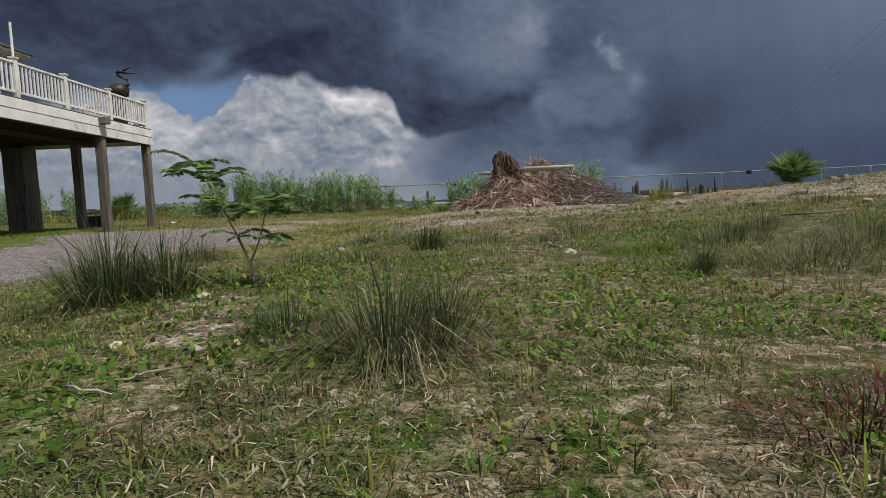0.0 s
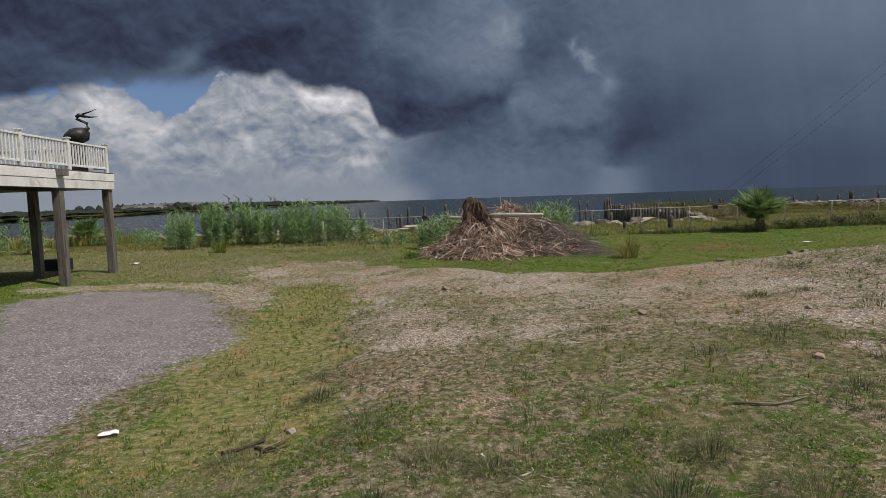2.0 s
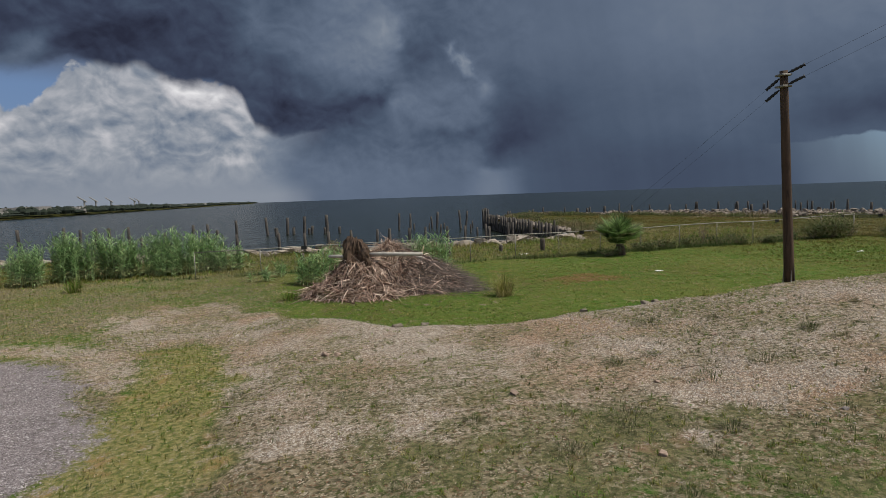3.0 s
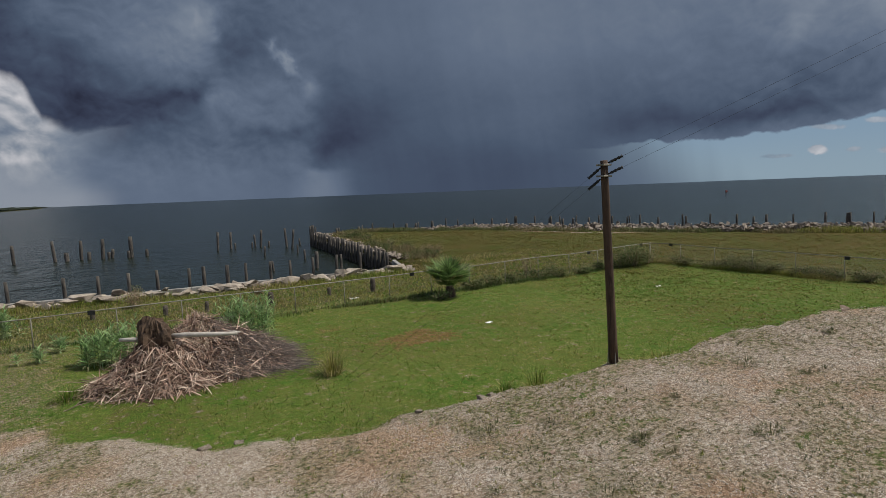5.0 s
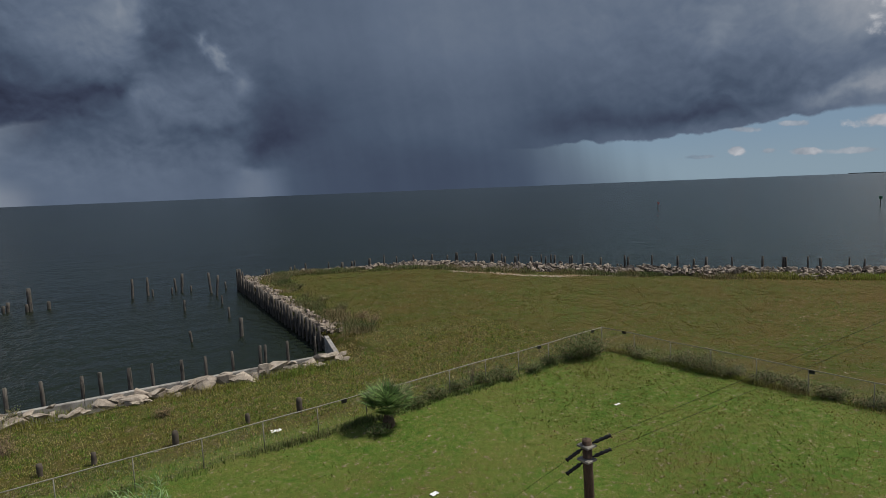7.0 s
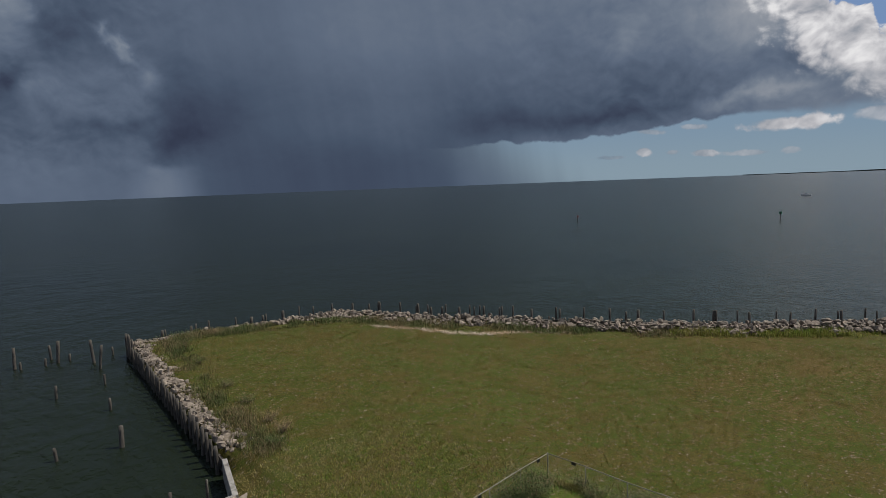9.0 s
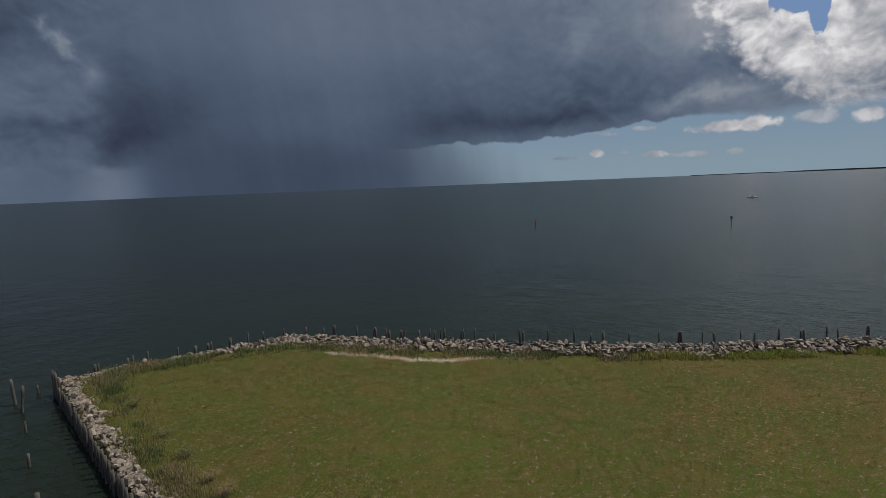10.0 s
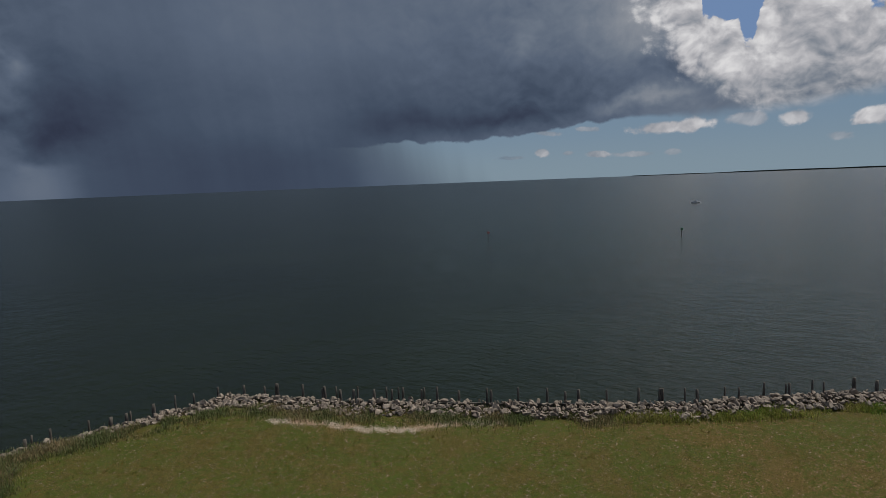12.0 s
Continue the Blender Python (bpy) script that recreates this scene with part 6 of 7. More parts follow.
def build_greenery():
    build_palmetto(18.9, 32.0, 1.8, 3, "green fan palm standing inside the chain-link fence")
    build_palmetto(-22.8, 42.5, 1.5, 4, "green fan palm growing behind the raised deck")
    build_bush(35.4, 33.0, 1.6, 1.4, 4600, 5, "dense dark green bush at the corner of the fence", 0.45, 0.10)
    build_bush(34.3, 33.4, 1.0, 1.0, 1500, 6, "loose green vine over the fence near its corner", 0.35, 0.09)
    build_bush(36.9, 33.0, 0.7, 0.9, 900, 7, "reddish brown dry shrub by the fence corner", 0.85, 0.08)
    r = np.random.RandomState(8)
    for k, y in enumerate((30.6, 28.4, 26.6, 25.6, 24.4, 22.4, 20.6, 19.0, 17.2, 15.6, 14.0)):
        build_bush(38.15 + (30.6 - y) * 0.06, y, 0.8 + 0.4 * r.rand(), 0.55 + 0.35 * (k in (2, 3)), 2200, 20 + k, "low dark brownish shrub growing along the fence", 0.55, 0.09, "bush", "shrubs along the fence", 9)
    for k, (x, s) in enumerate(((21.5, 0.5), (23.2, 0.6), (25.0, 0.6), (27.0, 0.5), (28.6, 0.8), (30.6, 0.6), (32.4, 0.7))):
        build_bush(x, 33.7, 0.8, 0.45 + 0.2 * s, 1500, 40 + k, "low green weeds growing along the fence", 0.45, 0.09, "bush", "shrubs along the fence", 8)
    build_bush(26.3, 34.2, 0.35, 1.6, 260, 55, "thin brown dry shrub standing at the fence", 0.9, 0.06)
    build_bush(17.9, 31.6, 0.9, 0.55, 900, 56, "dark low growth at the foot of the fan palm", 0.3, 0.08)
    build_verge("fence_weeds", [(-8, 33.6), (5, 33.3), (17, 33.2), (37, 33.2)], 17000, 0.4, 0.3, 0.018, 0.3, 61, "dark rough weeds grown up along the foot of the fence", M_SHRUB, 0.7)
    build_verge("fence_weeds", [(37.6, 33.0), (38.3, 20), (39.6, 4)], 14000, 0.4, 0.32, 0.018, 0.55, 63, "dark rough weeds grown up along the foot of the fence", gaps=0.75)
    build_verge("shore_weeds", [(27.6, 51), (30.5, 72), (34.2, 91)], 15000, 1.5, 0.5, 0.03, 0.62, 65, "tall weeds behind the rubble of the bulkhead", M_SHRUB)
    build_verge("shore_weeds", [(34, 92.2), (47.5, 88.6), (57.6, 86.6), (62.6, 75.2), (73.4, 56.6), (80.2, 45.2)], 50000, 2.6, 0.6, 0.035, 0.6, 67, "green and brown weeds on the landward side of the rock bank", M_SHRUB)
    build_verge("shore_weeds", [(80.2, 45.2), (84.6, 38.4), (94.4, 27), (104, 15)], 26000, 1.4, 0.7, 0.04, 0.35, 69, "fresh green weeds on the landward side of the rock bank")
    build_verge("wall_weeds", [(-20, 49.6), (1, 46.9), (22, 44.1)], 12000, 1.3, 0.45, 0.025, 0.5, 71, "rough olive weeds along the seawall")
    build_verge("scrub", [(-60, 50), (-30, 46), (-19, 43)], 16000, 3.0, 0.9, 0.04, 0.4, 73, "rough green scrub beyond the house")
    for k, (x, y, s, h, d, lab) in enumerate(((28.6, 51.8, .8, .8, .25, "green shrub growing among the rocks at the bulkhead"), (30.0, 53.4, .9, 1.0, .95, "dry reddish brown shrub behind the bulkhead"), (30.6, 56.5, .8, .8, .85, "dry reddish brown shrub behind the bulkhead"), (31.2, 62, .9, .8, .5, "olive shrub behind the bulkhead"),
                                           (31.8, 68, .9, .7, .6, "olive shrub behind the bulkhead"), (33.0, 78, 1.1, .9, .45, "olive shrub behind the bulkhead"), (35, 88, 1.4, .9, .4, "olive shrub behind the bulkhead"), (3.0, 47.2, .5, .9, .6, "yellow-green bush at the seawall"), (2.6, 41.5, .7, .9, .9, "dry brown shrub in the rough grass"), (10.0, 42, .6, .6, .9, "dry brown shrub in the rough grass"))):
        build_bush(x, y, s, h, 900, 80 + k, lab, d, 0.08)


def build_seedling():
    """A young pinnate-leaved weed on a slanting stem."""
    r = np.random.RandomState(9)
    x, y = -0.78, 2.42
    t = thing("weed_seedling", (x, y, float(height(x, y))), "young green feathery-leaved weed on a thin slanting stem", "plant")
    t.matrix_world = t.matrix_world @ Matrix.Diagonal((0.66, 0.66, 0.66, 1))
    k = 1.0
    stem = [(0, 0, -0.03), (-0.03, 0.0, 0.16), (-0.10, 0.01, 0.33), (-0.18, 0.02, 0.50), (-0.27, 0.03, 0.67), (-0.32, 0.02, 0.77)]
    side = [(-0.03, 0.0, 0.15), (0.03, 0.03, 0.30), (0.07, 0.05, 0.46), (0.09, 0.05, 0.52)]
    sheet("stem", *tube(stem, [0.010, 0.009, 0.008, 0.006, 0.004, 0.002], 6), M_TWIG, t)
    sheet("stem", *tube(side, [0.006, 0.005, 0.004, 0.002], 6), M_TWIG, t)
    spots = [(stem[5], 2.6, 0.32), (stem[5], 3.3, 0.30), (stem[5], 0.4, 0.2), (stem[4], 3.6, 0.3), (stem[4], 0.2, 0.26), (stem[4], 1.6, 0.26), (stem[4], -1.2, 0.26), (stem[3], 3.0, 0.3), (stem[3], -0.4, 0.28), (stem[3], 1.2, 0.25), (stem[3], 4.6, 0.25),
             (side[3], 0.1, 0.3), (side[3], 1.2, 0.24), (side[3], -0.9, 0.25), (side[2], 2.9, 0.26), (side[2], 0.3, 0.3), (side[1], -0.6, 0.22), (side[1], 3.4, 0.2), (stem[2], 3.5, 0.22), (stem[2], 0.6, 0.2), (stem[5], 1.5, 0.16), (stem[5], -1.4, 0.16), (stem[4], 2.7, 0.3), (stem[3], 2.2, 0.3), (side[3], 2.2, 0.25), (side[2], 1.4, 0.28), (side[2], -0.5, 0.28), (side[1], 0.9, 0.25), (stem[3], 0.3, 0.3), (stem[4], 0.9, 0.28)]
    for p, a, L in spots:
        pts, d, q = [], np.array([math.cos(a), math.sin(a), 0.55 + 0.6 * r.rand()]), np.array(p, float)
        for j in range(9):
            pts.append(q.copy())
            d = d + np.array([0, 0, -0.16])
            q = q + d / np.linalg.norm(d) * L / 8
        V = [tube(pts, np.linspace(0.0025, 0.001, 9), 4, cap=False)]
        tint = [0.4] * len(V[0][0])
        s = np.array([-math.sin(a), math.cos(a), 0.0])
        for j in range(2, 18):
            u = j / 18 * 8
            i = min(int(u), 7)
            c = pts[i] + (pts[i + 1] - pts[i]) * (u - i)
            for g in (1, -1):
                v, f = leaf_strip(c, s * g + (pts[i + 1] - pts[i]) * 12 + np.array([0, 0, 0.05]), 0.066 * (1.1 - 0.3 * j / 18) * r.uniform(0.85, 1.15), 0.028, 0.3, 2, roll=r.normal(0, 0.7))
                V.append((v, f))
                tint += [min(1, max(0, r.normal(0.18, 0.1)))] * len(v)
        sheet("leaf", *join(V), M_PALM, t, tint=tint)


# ---- heap of palm litter ----
def heap_height(x, y):
    """Height of the heap above the lawn."""
    a = np.exp(-(((x - 2.85) / 1.5) ** 2 + ((y - 24.7) / 1.45) ** 2) ** 1.25) * 1.5
    b = np.exp(-(((x - 4.9) / 1.9) ** 2 + ((y - 25.2) / 1.35) ** 2) ** 1.25) * 1.4
    c = np.exp(-(((x - 1.45) / 0.85) ** 2 + ((y - 24.4) / 1.0) ** 2) ** 1.25) * 0.5
    d = np.exp(-(((x - 3.95) / 0.85) ** 2 + ((y - 25.8) / 0.9) ** 2) ** 1.25) * 0.85
    return np.maximum(np.maximum(a, b), c) + d


def build_heap():
    r = np.random.RandomState(15)
    heap = thing("palm_litter_heap", (0, 0, 0.0), "heap of dead brown palm fronds, sticks and roots on the lawn", "debris heap")
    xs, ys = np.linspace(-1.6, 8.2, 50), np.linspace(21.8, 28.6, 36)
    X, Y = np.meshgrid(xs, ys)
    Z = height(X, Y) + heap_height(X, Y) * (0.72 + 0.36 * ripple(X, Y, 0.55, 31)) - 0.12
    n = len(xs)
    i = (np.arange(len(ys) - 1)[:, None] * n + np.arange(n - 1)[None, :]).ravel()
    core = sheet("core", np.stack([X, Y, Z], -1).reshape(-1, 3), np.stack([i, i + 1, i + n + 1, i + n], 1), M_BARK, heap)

    def top(x, y):
        return height(x, y) + heap_height(x, y) * 0.95 - 0.06

    V, tint = [], []
    big = []
    for k in range(9500):
        x, y = r.uniform(0.3, 6.9), r.uniform(22.6, 27.6)
        if heap_height(x, y) < 0.10 * r.uniform(0.5, 1.5):
            continue
        gx = (heap_height(x + 0.1, y) - heap_height(x - 0.1, y)) / 0.2
        gy = (heap_height(x, y + 0.1) - heap_height(x, y - 0.1)) / 0.2
        a = math.atan2(-gy, -gx) + r.normal(0, 1.5)
        L = r.uniform(0.25, 1.1)
        z = top(x, y) + r.uniform(-0.02, 0.2)
        slope = -(math.cos(a) * gx + math.sin(a) * gy)
        v, f = leaf_strip((x, y, z), (math.cos(a), math.sin(a), -slope + r.normal(0.12, 0.25)), L, r.uniform(0.012, 0.055), r.uniform(-0.3, 1.3), 4, roll=r.normal(0, 0.6))
        tv = min(1, max(0, r.normal(0.54, 0.33)))
        if len(big) < 240 and L > 0.7:
            big.append((v, f, tv))
            continue
        V.append((v, f))
        tint += [tv] * len(v)
    tagged(sheet("litter", *join(V), M_DEAD, heap, tint=tint), kind="stuff")
    for v, f, tv in big:
        sheet("dead_frond", v, f, M_DEAD, heap, tint=np.full(len(v), tv))
    # pale dead grass crown behind the stump
    n = 700
    x, y = r.normal(4.0, 0.42, n), r.normal(25.6, 0.3, n)
    v, f, t = blades(np.stack([x, y, top(x, y)], 1), r.uniform(0.2, 0.55, n), r.uniform(0.015, 0.03, n), np.abs(r.normal(0.5, 0.4, n)), r.uniform(0, 6.28, n), 0.7, np.clip(r.normal(0.75, 0.15, n), 0, 1))
    tagged(sheet("dry_grass", v, f, M_DEAD, heap, tint=t), kind="stuff")
    # grey brushwood that trails off to one side
    S = []
    for k in range(1300):
        x, y = r.uniform(4.3, 7.3), r.uniform(23.3, 26.7)
        z = float(top(x, y)) + r.uniform(-0.05, 0.15)
        a = r.normal(-0.45, 0.5)
        L = r.uniform(0.5, 1.5)
        p = [(x, y, z)]
        for j in range(3):
            a += r.normal(0, 0.15)
            x, y = x + math.cos(a) * L / 3, y + math.sin(a) * L / 3
            z = max(float(height(x, y)) + 0.02, z + r.normal(-0.07, 0.06))
            p.append((x, y, z))
        S.append(tube(p, [0.009, 0.007, 0.004, 0.002], 4, cap=False))
    tagged(sheet("brushwood", *join(S), M_BRUSH, heap, "grey dry brushwood"), kind="stuff")
    for k in range(60):
        x, y = r.uniform(0, 5.4), r.uniform(23.0, 26.5)
        a = r.uniform(0, 6.28)
        z = float(top(x, y)) + 0.08
        L = r.uniform(0.7, 1.7)
        p = [(x - math.cos(a) * L / 2, y - math.sin(a) * L / 2, z - 0.05 + r.normal(0, 0.1)), (x, y, z + 0.06), (x + math.cos(a) * L / 2, y + math.sin(a) * L / 2, z - 0.05 + r.normal(0, 0.1))]
        sheet("stick", *tube(p, [0.016, 0.014, 0.008], 6, 0.2, k), M_TWIG, heap)

    # upturned stump with torn roots
    st = thing("tree_stump", (2.66, 24.6, 0.96), "dark upturned tree stump with torn roots on the debris heap", "stump")
    zz = np.linspace(-0.3, 1.15, 34)
    wide = np.interp(zz, [-0.3, 0.2, 0.6, 0.95, 1.15], [0.6, 0.58, 0.52, 0.46, 0.34])
    bv, bf = tube([(0.04 * math.sin(5 * z), 0.04 * math.cos(4 * z), z) for z in zz], wide, 44, 0.0, 8)
    ang = np.arctan2(bv[:, 1], bv[:, 0])
    dent = 0.4 + 0.75 * ripple(ang * 1.2, bv[:, 2] * 0.5, 0.55, 51) + 0.45 * ripple(ang * 1.2, bv[:, 2] * 0.4, 0.12, 52)
    bv[:, :2] *= dent[:, None]
    bv[:, 2] += smooth01(bv[:, 2], 0.2, 1.0) * (0.7 * (ripple(ang, 0 * ang, 0.9, 53) - 0.5) + 0.3 * (ripple(ang, bv[:, 2], 0.2, 54) - 0.5))
    sheet("bole", bv, bf, M_BARK, st)
    for k in range(80):
        a, z = r.uniform(0, 6.28), r.uniform(0.0, 1.1)
        q = 0.42 * (1.15 - 0.7 * z)
        e = q + r.uniform(0.15, 0.4)
        p = [(q * 0.6 * math.cos(a), q * 0.6 * math.sin(a), z), (q * math.cos(a), q * math.sin(a), z + r.normal(0.03, 0.05)), (e * math.cos(a + 0.2), e * math.sin(a + 0.2), z + r.normal(0, 0.15))]
        sheet("root", *tube(p, [0.04, 0.028, 0.006], 6, 0.3, k), M_BARK, st)
    log = sheet("log", *tube([(3.05, 24.45, 1.66), (3.6, 24.08, 1.69), (4.3, 23.66, 1.68), (5.1, 23.2, 1.69)], [0.085, 0.095, 0.085, 0.06], 12, 0.12, 2), M_LOG, smooth=True)
    tagged(log, "pale barkless log lying across the debris heap", "log", "logs on the heap")
    log = sheet("log", *tube([(1.55, 25.15, 1.62), (1.9, 24.95, 1.62), (2.4, 24.75, 1.58)], [0.06, 0.075, 0.07], 10, 0.12, 3), M_LOG, smooth=True)
    tagged(log, "pale barkless log lying across the debris heap", "log", "logs on the heap")
    log = sheet("log", *tube([(4.2, 25.3, 1.4), (4.9, 25.1, 1.45), (5.5, 24.8, 1.35)], [0.05, 0.06, 0.05], 10, 0.12, 4), M_LOG, smooth=True)
    tagged(log, "pale barkless log lying across the debris heap", "log", "logs on the heap")


# ---- loose things on the ground ----
def put_down(name, me_ob, x, y, lift, turn, label, category, group=""):
    me_ob.matrix_world = pose(x, y, float(height(x, y)) + lift, 0, 0, turn)
    return tagged(me_ob, label, category, group)


def stick(x, y, L, turn, seed, rad=0.008, mat=None, label="dry crooked stick lying in the turf"):
    r = np.random.RandomState(seed)
    a, p, q = math.radians(turn), [], np.array([0.0, 0.0])
    for k in range(5):
        px, py = x + q[0], y + q[1]
        p.append((q[0], q[1], float(height(px, py)) - float(height(x, y)) + rad + 0.012 * r.rand()))
        a += r.normal(0, 0.35)
        q = q + np.array([math.cos(a), math.sin(a)]) * L / 4
    ob = sheet("stick", *tube(p, np.linspace(rad, rad * 0.5, 5), 6, 0.2, seed), mat or M_TWIG, smooth=True)
    ob.matrix_world = pose(x, y, float(height(x, y)))
    return tagged(ob, label, "stick", "sticks in the turf")


def lump(x, y, size, seed, mat, name, label, group=""):
    r = np.random.RandomState(seed)
    bm = bmesh.new()
    pts = r.normal(size=(16, 3))
    pts /= np.linalg.norm(pts, axis=1)[:, None] ** 0.8
    for q in pts * (0.5 * size, 0.4 * size, 0.3 * size):
        bm.verts.new(q)
    bmesh.ops.convex_hull(bm, input=bm.verts)
    bmesh.ops.delete(bm, geom=[v for v in bm.verts if not v.link_faces], context="VERTS")
    return put_down(name, part(name, bm, mat), x, y, 0.1 * size, r.rand() * 360, label, "stone", group)


def scrap(x, y, w, d, turn, seed, label="crumpled white litter lying on the grass"):
    r = np.random.RandomState(seed)
    n = 6
    V, F = [], []
    for i in range(n):
        for j in range(n):
            V.append((w * (i / (n - 1) - 0.5), d * (j / (n - 1) - 0.5), 0.03 + 0.035 * r.rand() * w / 0.3))
    for i in range(n - 1):
        for j in range(n - 1):
            F.append((i * n + j, (i + 1) * n + j, (i + 1) * n + j + 1, i * n + j + 1))
    return put_down("litter", sheet("litter", np.array(V), np.array(F), M_PAPER, smooth=False), x, y, 0.0, turn, label, "litter", "white litter")


def build_loose():
    r = np.random.RandomState(77)
    stick(0.41, 1.60, 0.09, 70, 1, 0.003, M_LOG, "pale crooked twig lying in the turf")
    stick(0.34, 2.01, 0.12, 20, 2, 0.004, M_LOG, "pale crooked twig lying in the turf")
    stick(-0.42, 1.36, 0.16, 50, 3, 0.004)
    stick(-0.58, 1.26, 0.14, 190, 4, 0.004)
    stick(3.35, 5.9, 0.75, -20, 5, 0.014)
    stick(1.02, 4.75, 0.22, 25, 6, 0.008, M_LOG, "pale crooked twig lying in the turf")
    stick(-1.7, 5.9, 0.55, 8, 7, 0.022, M_BARK, "dark weathered branch lying at the edge of the grass strip")
    for k in range(7):
        stick(-1.45 + 0.25 * r.rand(), 5.75 + 0.2 * r.rand(), r.uniform(0.12, 0.4), r.uniform(-30, 40), 300 + k, r.uniform(0.008, 0.02), M_BARK if k % 2 else M_TWIG, "rotten piece of broken wood lying in the turf")
    stick(0.75, 4.3, 0.3, -50, 8, 0.010)
    stick(-1.2, 12.0, 0.5, 30, 9, 0.012)
    stick(7.4, 10.0, 0.6, 10, 10, 0.012)
    stick(10.9, 15.5, 1.4, 12, 11, 0.05, M_LOG, "pale weathered log on the edge of the bank")
    stick(13.2, 14.9, 1.2, 200, 12, 0.02)
    stick(14.3, 14.7, 1.0, -10, 13, 0.02)
    for k in range(26):
        x, y = r.uniform(-2.2, 2.4), r.uniform(0.6, 5.0)
        stick(x, y, r.uniform(0.08, 0.22), r.uniform(0, 360), 100 + k, 0.0035, M_TWIG if k % 3 else M_LOG, "thin dry twig lying in the turf" if k % 3 else "pale crooked twig lying in the turf")
    for k, (x, y, s) in enumerate(((-0.88, 1.55, .045), (-0.22, 1.10, .03), (-0.42, 1.62, .025), (-0.9, 2.18, .05), (-0.6, 2.3, .03), (0.82, 3.85, .09), (0.75, 5.2, .07), (-0.62, 1.42, .05), (-0.72, 1.52, .04))):
        lump(x, y, s, 20 + k, M_SHELL, "stone", "small pale stone lying in the turf", "stones in the turf")
    for k, (x, y, s) in enumerate(((4.02, 10.1, .22), (5.05, 7.1, .16), (8.2, 7.2, .12), (0.85, 14.6, .26), (1.15, 14.5, .2), (0.6, 14.4, .16), (3.4, 8.9, .12), (6.6, 9.6, .14), (-1.1, 6.2, .12), (9.3, 11.5, .14))):
        lump(x, y, s, 40 + k, M_CLOD if k not in (2, 8) else M_STONE, "clod", "lump of dry clay on the bare track", "clods on the track")
    for k, (x, y, s) in enumerate(((3.1, 17.5, .34), (3.9, 17.3, .26), (9.8, 15.05, .3), (10.1, 15.0, .22), (5.15, 16.8, .25), (18.6, 14.6, .35), (19.6, 14.4, .3), (21.2, 14.3, .4), (23.4, 14.0, .35), (25.0, 13.8, .4), (27.2, 13.2, .4), (8.2, 15.6, .25), (16.2, 14.9, .25))):
        lump(x, y, s, 60 + k, M_ROCK, "rock", "pale broken stone at the edge of the lawn", "stones at the lawn's edge")
    for k in range(44):
        x = 13.6 + 15 * r.rand() ** 1.2
        lump(x, float(bank_line(x)) - 0.15 + 0.3 * r.randn(), r.uniform(0.1, 0.34), 700 + k, M_CLOD if k % 3 else M_BARK, "clod", "dry clod of earth on the edge of the bank" if k % 3 else "dark clod of earth and roots on the edge of the bank", "clods on the bank's edge")
    scrap(-3.15, 6.65, 0.2, 0.1, 20, 1)
    scrap(16.75, 24.8, 0.34, 0.24, 10, 2)
    scrap(14.1, 35.3, 0.55, 0.3, -15, 3, "white litter caught at the foot of the fence")
    scrap(-12.2, 26.6, 0.4, 0.3, 30, 4, "white litter lying on the grass beyond the deck")
    scrap(29.8, 26.0, 0.4, 0.14, 5, 5)
    # a dark bin and planks under the deck
    b = part("storage_box", box_bm((0.9, 0.6, 0.5), (0, 0, 0.25), 0.02), M_BLACK)
    b.matrix_world = pose(-14.6, 25.2, float(height(-14.6, 25.2)), 0, 0, 10)
    tagged(b, "dark low storage box standing under the raised deck", "box")
    # pebbles and shells strewn over the drive and the track
    def strew(name, n, box, seed, size, cover, label, mat):
        x, y, q = zone(n, *box, seed)
        c = covers(x, y)
        k = q.rand(n) < np.clip(c[cover] * 1.1 - 0.08, 0, 1)
        x, y = x[k], y[k]
        m = len(x)
        s = size * q.uniform(0.4, 1.5, m)
        oct_ = np.array([(1, 0, 0), (0, 0.8, 0), (-1, 0, 0), (0, -0.8, 0), (0, 0, 0.6), (0, 0, -0.6)], float)
        a = q.uniform(0, 6.28, m)
        ca, sa = np.cos(a), np.sin(a)
        P = np.empty((m, 6, 3))
        o = oct_[None] * q.uniform(0.6, 1.2, (m, 6, 1)) * s[:, None, None]
        P[..., 0] = x[:, None] + ca[:, None] * o[..., 0] - sa[:, None] * o[..., 1]
        P[..., 1] = y[:, None] + sa[:, None] * o[..., 0] + ca[:, None] * o[..., 1]
        P[..., 2] = height(x, y)[:, None] + o[..., 2] + 0.3 * s[:, None]
        f = np.array([(0, 1, 4), (1, 2, 4), (2, 3, 4), (3, 0, 4), (1, 0, 5), (2, 1, 5), (3, 2, 5), (0, 3, 5)])
        F = (np.arange(m)[:, None, None] * 6 + f[None]).reshape(-1, 3)
        tagged(sheet(name, P.reshape(-1, 3), F, mat), label, "gravel", kind="stuff")

    strew("gravel", 52000, (-11, -3, 2, 18), 1, 0.014, "gravel", "purple-grey gravel of the drive", M_STONE)
    strew("pebbles", 45000, (-7, 10, 6, 20), 2, 0.015, "bare", "pale pebbles and shell bits on the sandy track", M_SHELL)
    strew("pebbles", 60000, (7, 32, 0, 15.4), 3, 0.022, "bare", "pale pebbles and shell bits on the gravel bank", M_SHELL)
    strew("pebbles", 9000, (-4, 6, 0.5, 8), 4, 0.009, "bare", "pale pebbles and shell bits in the turf", M_SHELL)


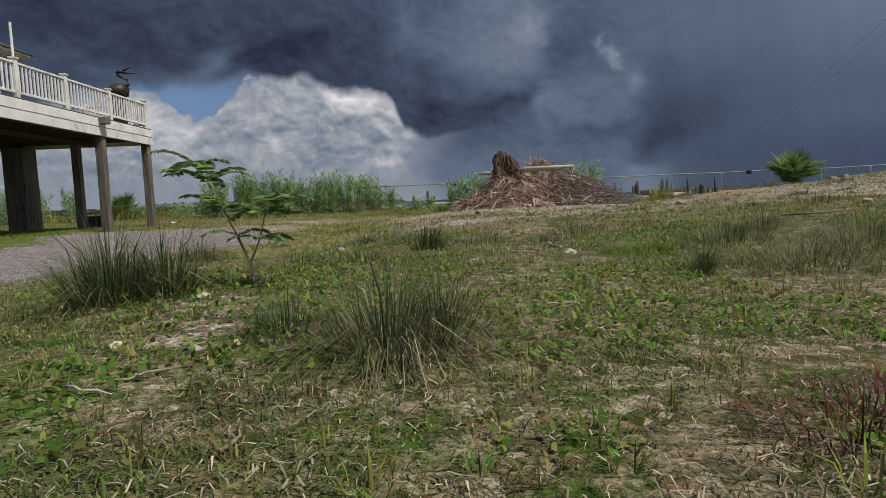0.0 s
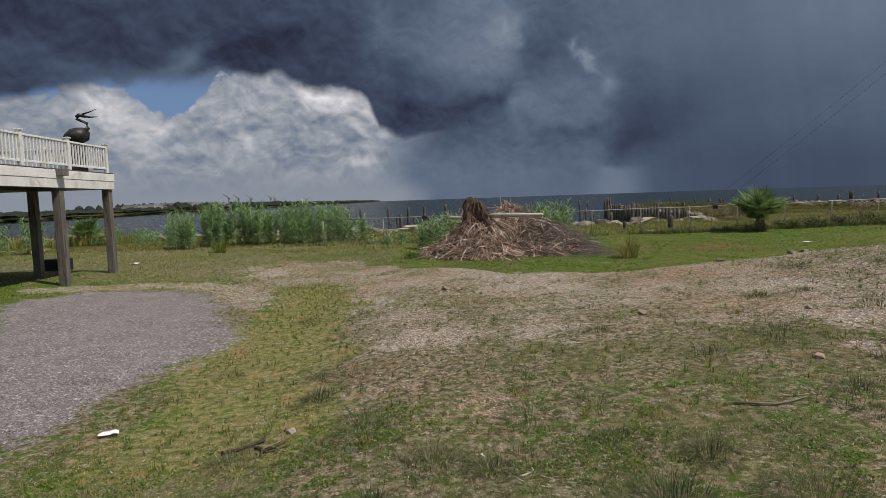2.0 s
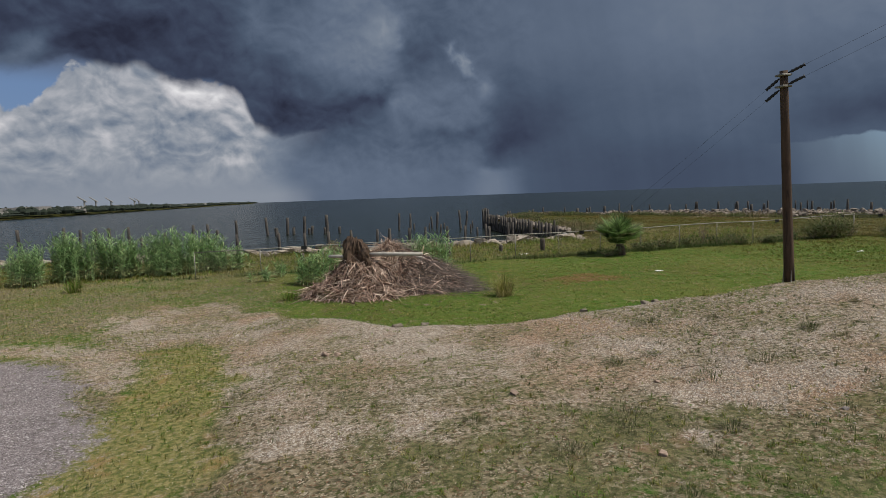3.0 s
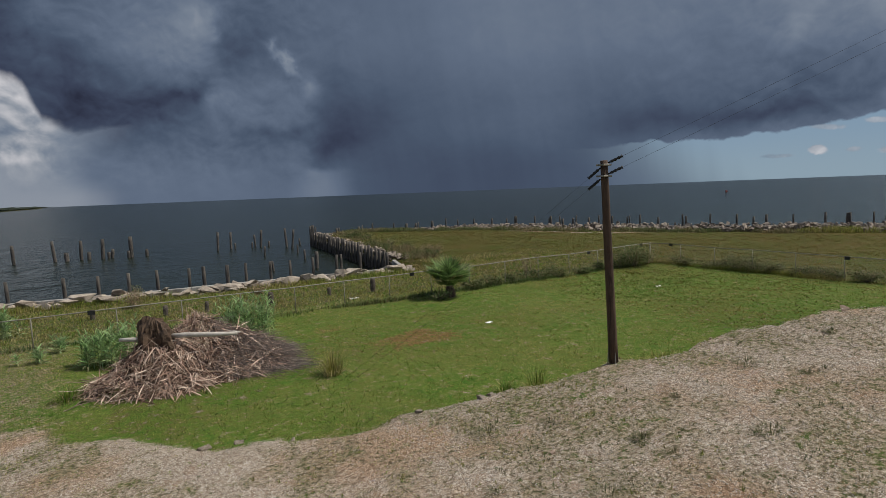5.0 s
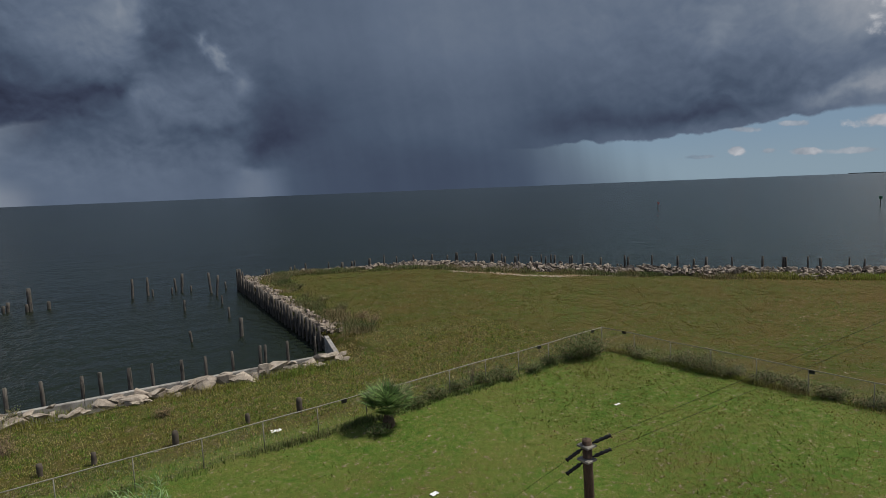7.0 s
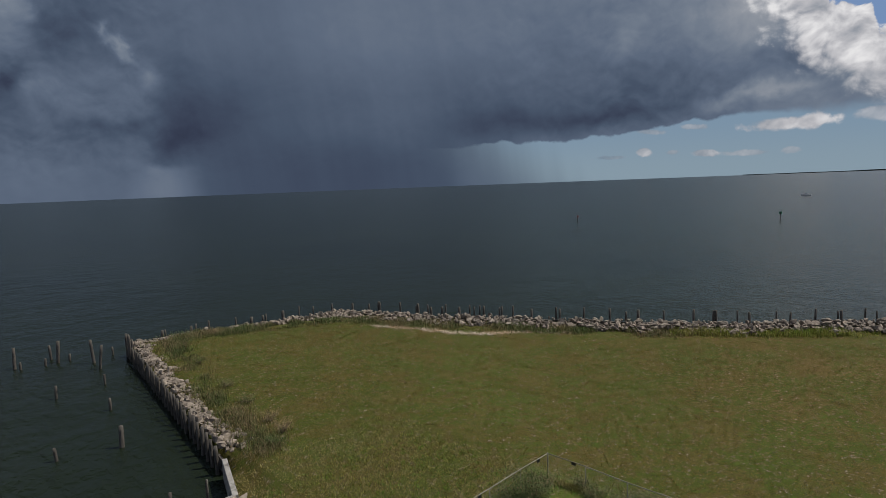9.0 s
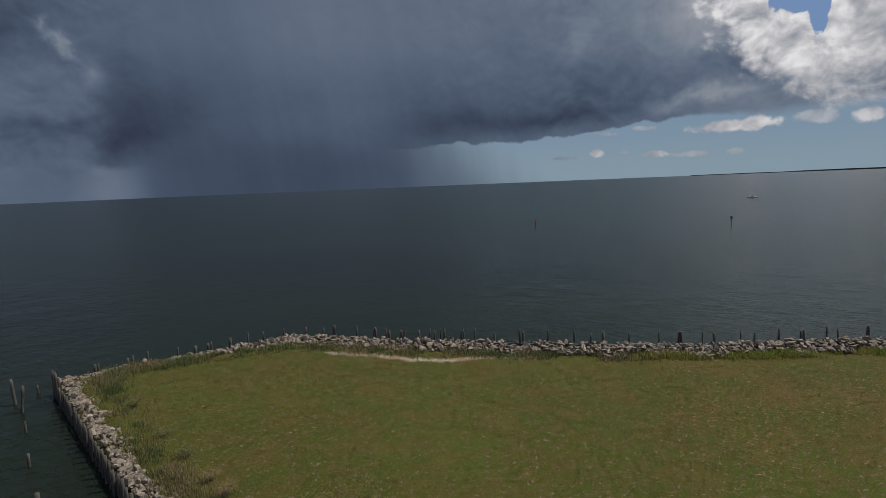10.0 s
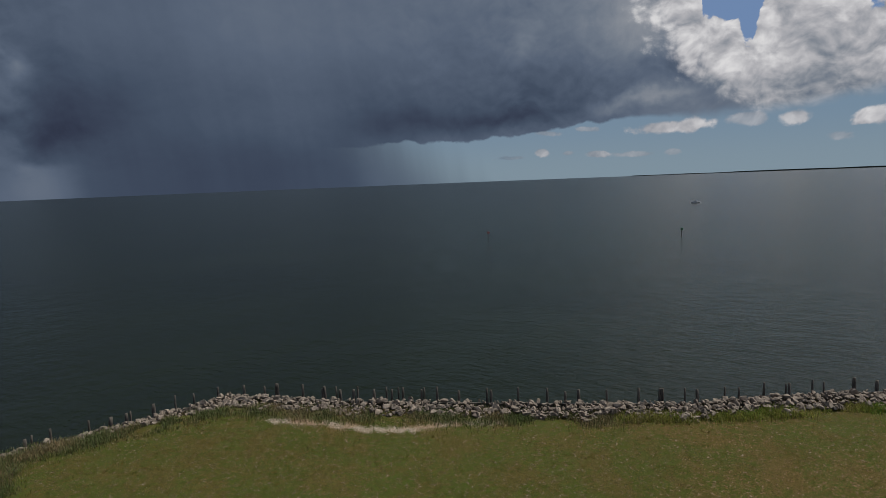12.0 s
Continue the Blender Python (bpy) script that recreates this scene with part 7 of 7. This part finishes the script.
# ---- far things ----
def build_far():
    r = np.random.RandomState(50)
    # wooded shore across the bay
    V, F, o = [], [], 0
    for k in range(1500):
        y = 90 + 2500 * r.rand() ** 1.8
        x = -168 - r.rand() ** 2 * (60 + y * 0.05)
        s = r.uniform(2.5, 6.0) * (0.8 + y / 2600)
        h = r.uniform(3.5, 9) * (0.8 + 0.5 * ripple(0, y, 90, 2)) * (0.3 if y < 420 else 0.62)
        n = 7
        a = np.linspace(0, 6.28, n, endpoint=False)
        for z0, z1, q0, q1 in ((0, 0.45, 0.8, 1.0), (0.45, 0.8, 1.0, 0.65), (0.8, 1.0, 0.65, 0.12)):
            lo = np.stack([x + s * q0 * np.cos(a) * r.uniform(0.7, 1.2, n), y + s * q0 * np.sin(a), np.full(n, 0.3 + h * z0)], 1)
            hi = np.stack([x + s * q1 * np.cos(a) * r.uniform(0.7, 1.2, n), y + s * q1 * np.sin(a), 0.3 + h * z1 * r.uniform(0.9, 1.1, n)], 1)
            j = np.arange(n)
            V += [lo, hi]
            F.append(np.stack([o + j, o + (j + 1) % n, o + n + (j + 1) % n, o + n + j], 1))
            o += 2 * n
    tagged(sheet("far_trees", np.vstack(V), np.vstack(F), M_FARTREE), "dark low line of trees on the shore across the bay", "trees", kind="stuff")
    for k in range(22):
        y = 380 + 900 * r.rand()
        b = part("far_building", box_bm((r.uniform(8, 20), r.uniform(8, 22), 1), (0, 0, 0.5)), M_CONCRETE)
        b.matrix_world = pose(-172 - 20 * r.rand(), y, 0.3) @ Matrix.Diagonal((1, 1, r.uniform(3, 6), 1))
        tagged(b, "small pale building among trees on the shore across the bay", "building", "buildings across the bay")
    for k, (x, y) in enumerate(((-200, 640), (-205, 690), (-210, 760), (-200, 820), (-215, 905))):
        c = thing("harbour_crane", (x, y, 0.3), "distant pale harbour crane on the shore across the bay", "crane", "cranes across the bay")
        sheet("mast", *tube([(0, 0, 0), (0, 0, 11)], [0.9, 0.7], 6), M_CONCRETE, c)
        sheet("jib", *tube([(2, 0, 9.5), (-5, -3, 15)], [0.8, 0.4], 6), M_CONCRETE, c)
    # low land on the far horizon
    line = []
    for k, a in enumerate(np.linspace(70, 96, 60)):
        line.append((4700 * math.sin(radians(a)), 4700 * math.cos(radians(a)), 1 + 5 * ripple(k, 0, 5, 3) + 5 * smooth01(a, 70, 84)))
    V = np.array([(x, y, z) for x, y, h in line for z in (WATER - 1, WATER + h)])
    V2 = V.copy()
    V2[:, :2] *= 1.01
    V = np.vstack([V, V2])
    m = len(line)
    F = [(2 * k, 2 * k + 1, 2 * k + 3, 2 * k + 2) for k in range(m - 1)] + [(2 * k + 1, 2 * m + 2 * k + 1, 2 * m + 2 * k + 3, 2 * k + 3) for k in range(m - 1)]
    tagged(sheet("backdrop", V, np.array(F), M_FARTREE), "thin dark line of low land on the horizon", "shore", kind="structure")
    # channel markers
    for x, y, mat, lab, h, shape in ((251, 174.3, M_RED, "red channel marker on a dark pile standing in the bay", 3.0, 3), (281, 95.0, M_GREEN, "green channel marker on a dark pile standing in the bay", 3.7, 4)):
        t = thing("channel_marker", (x, y, WATER), lab, "marker", "channel markers")
        sheet("post", *tube([(0, 0, -1), (0, 0, h - 0.3)], 0.16, 8), M_PILE_WOOD, t)
        for turn in (0, 90):
            bm = bmesh.new()
            bmesh.ops.create_cone(bm, cap_ends=True, segments=shape, radius1=0.75, radius2=0.75, depth=0.08)
            p = part("board", bm, mat, t)
            p.matrix_local = pose(0.25 if turn else 0, -0.25 if not turn else 0, h - 0.5, 90, 0, turn + 30) @ pose(0, 0, 0, 0, 0, 45 if shape == 4 else 90)
    # a small boat under way
    boat = thing("motor_boat", (551, 159, WATER), "small pale motor boat far out on the bay", "boat", turn=100)
    bm = bmesh.new()
    rows = [(-3.6, 1.1, 0.9), (0, 1.25, 0.95), (2.4, 0.9, 1.15), (3.9, 0.05, 1.35)]
    vs = [[bm.verts.new(p) for p in ((x, -w, h), (x, -w * 0.6, -0.2), (x, w * 0.6, -0.2), (x, w, h))] for x, w, h in rows]
    for a, b in zip(vs, vs[1:]):
        for k in range(3):
            bm.faces.new((a[k], a[k + 1], b[k + 1], b[k]))
        bm.faces.new((a[3], a[0], b[0], b[3]))
    bm.faces.new(vs[0][::-1])
    part("hull", bm, M_BOAT, boat)
    part("cabin", box_bm((2.0, 1.4, 1.3), (0.2, 0, 1.5), 0.1), M_BOAT, boat)
    part("canopy", box_bm((2.6, 1.7, 0.1), (0, 0, 2.6), 0.03), M_BLACK, boat)


# ---- the place ----
build_pole()
build_fence()
build_house()
build_pelican()
build_heap()
build_greenery()
build_reeds()
build_seedling()
build_tussocks()
build_loose()
build_far()
build_turf()
build_shore()
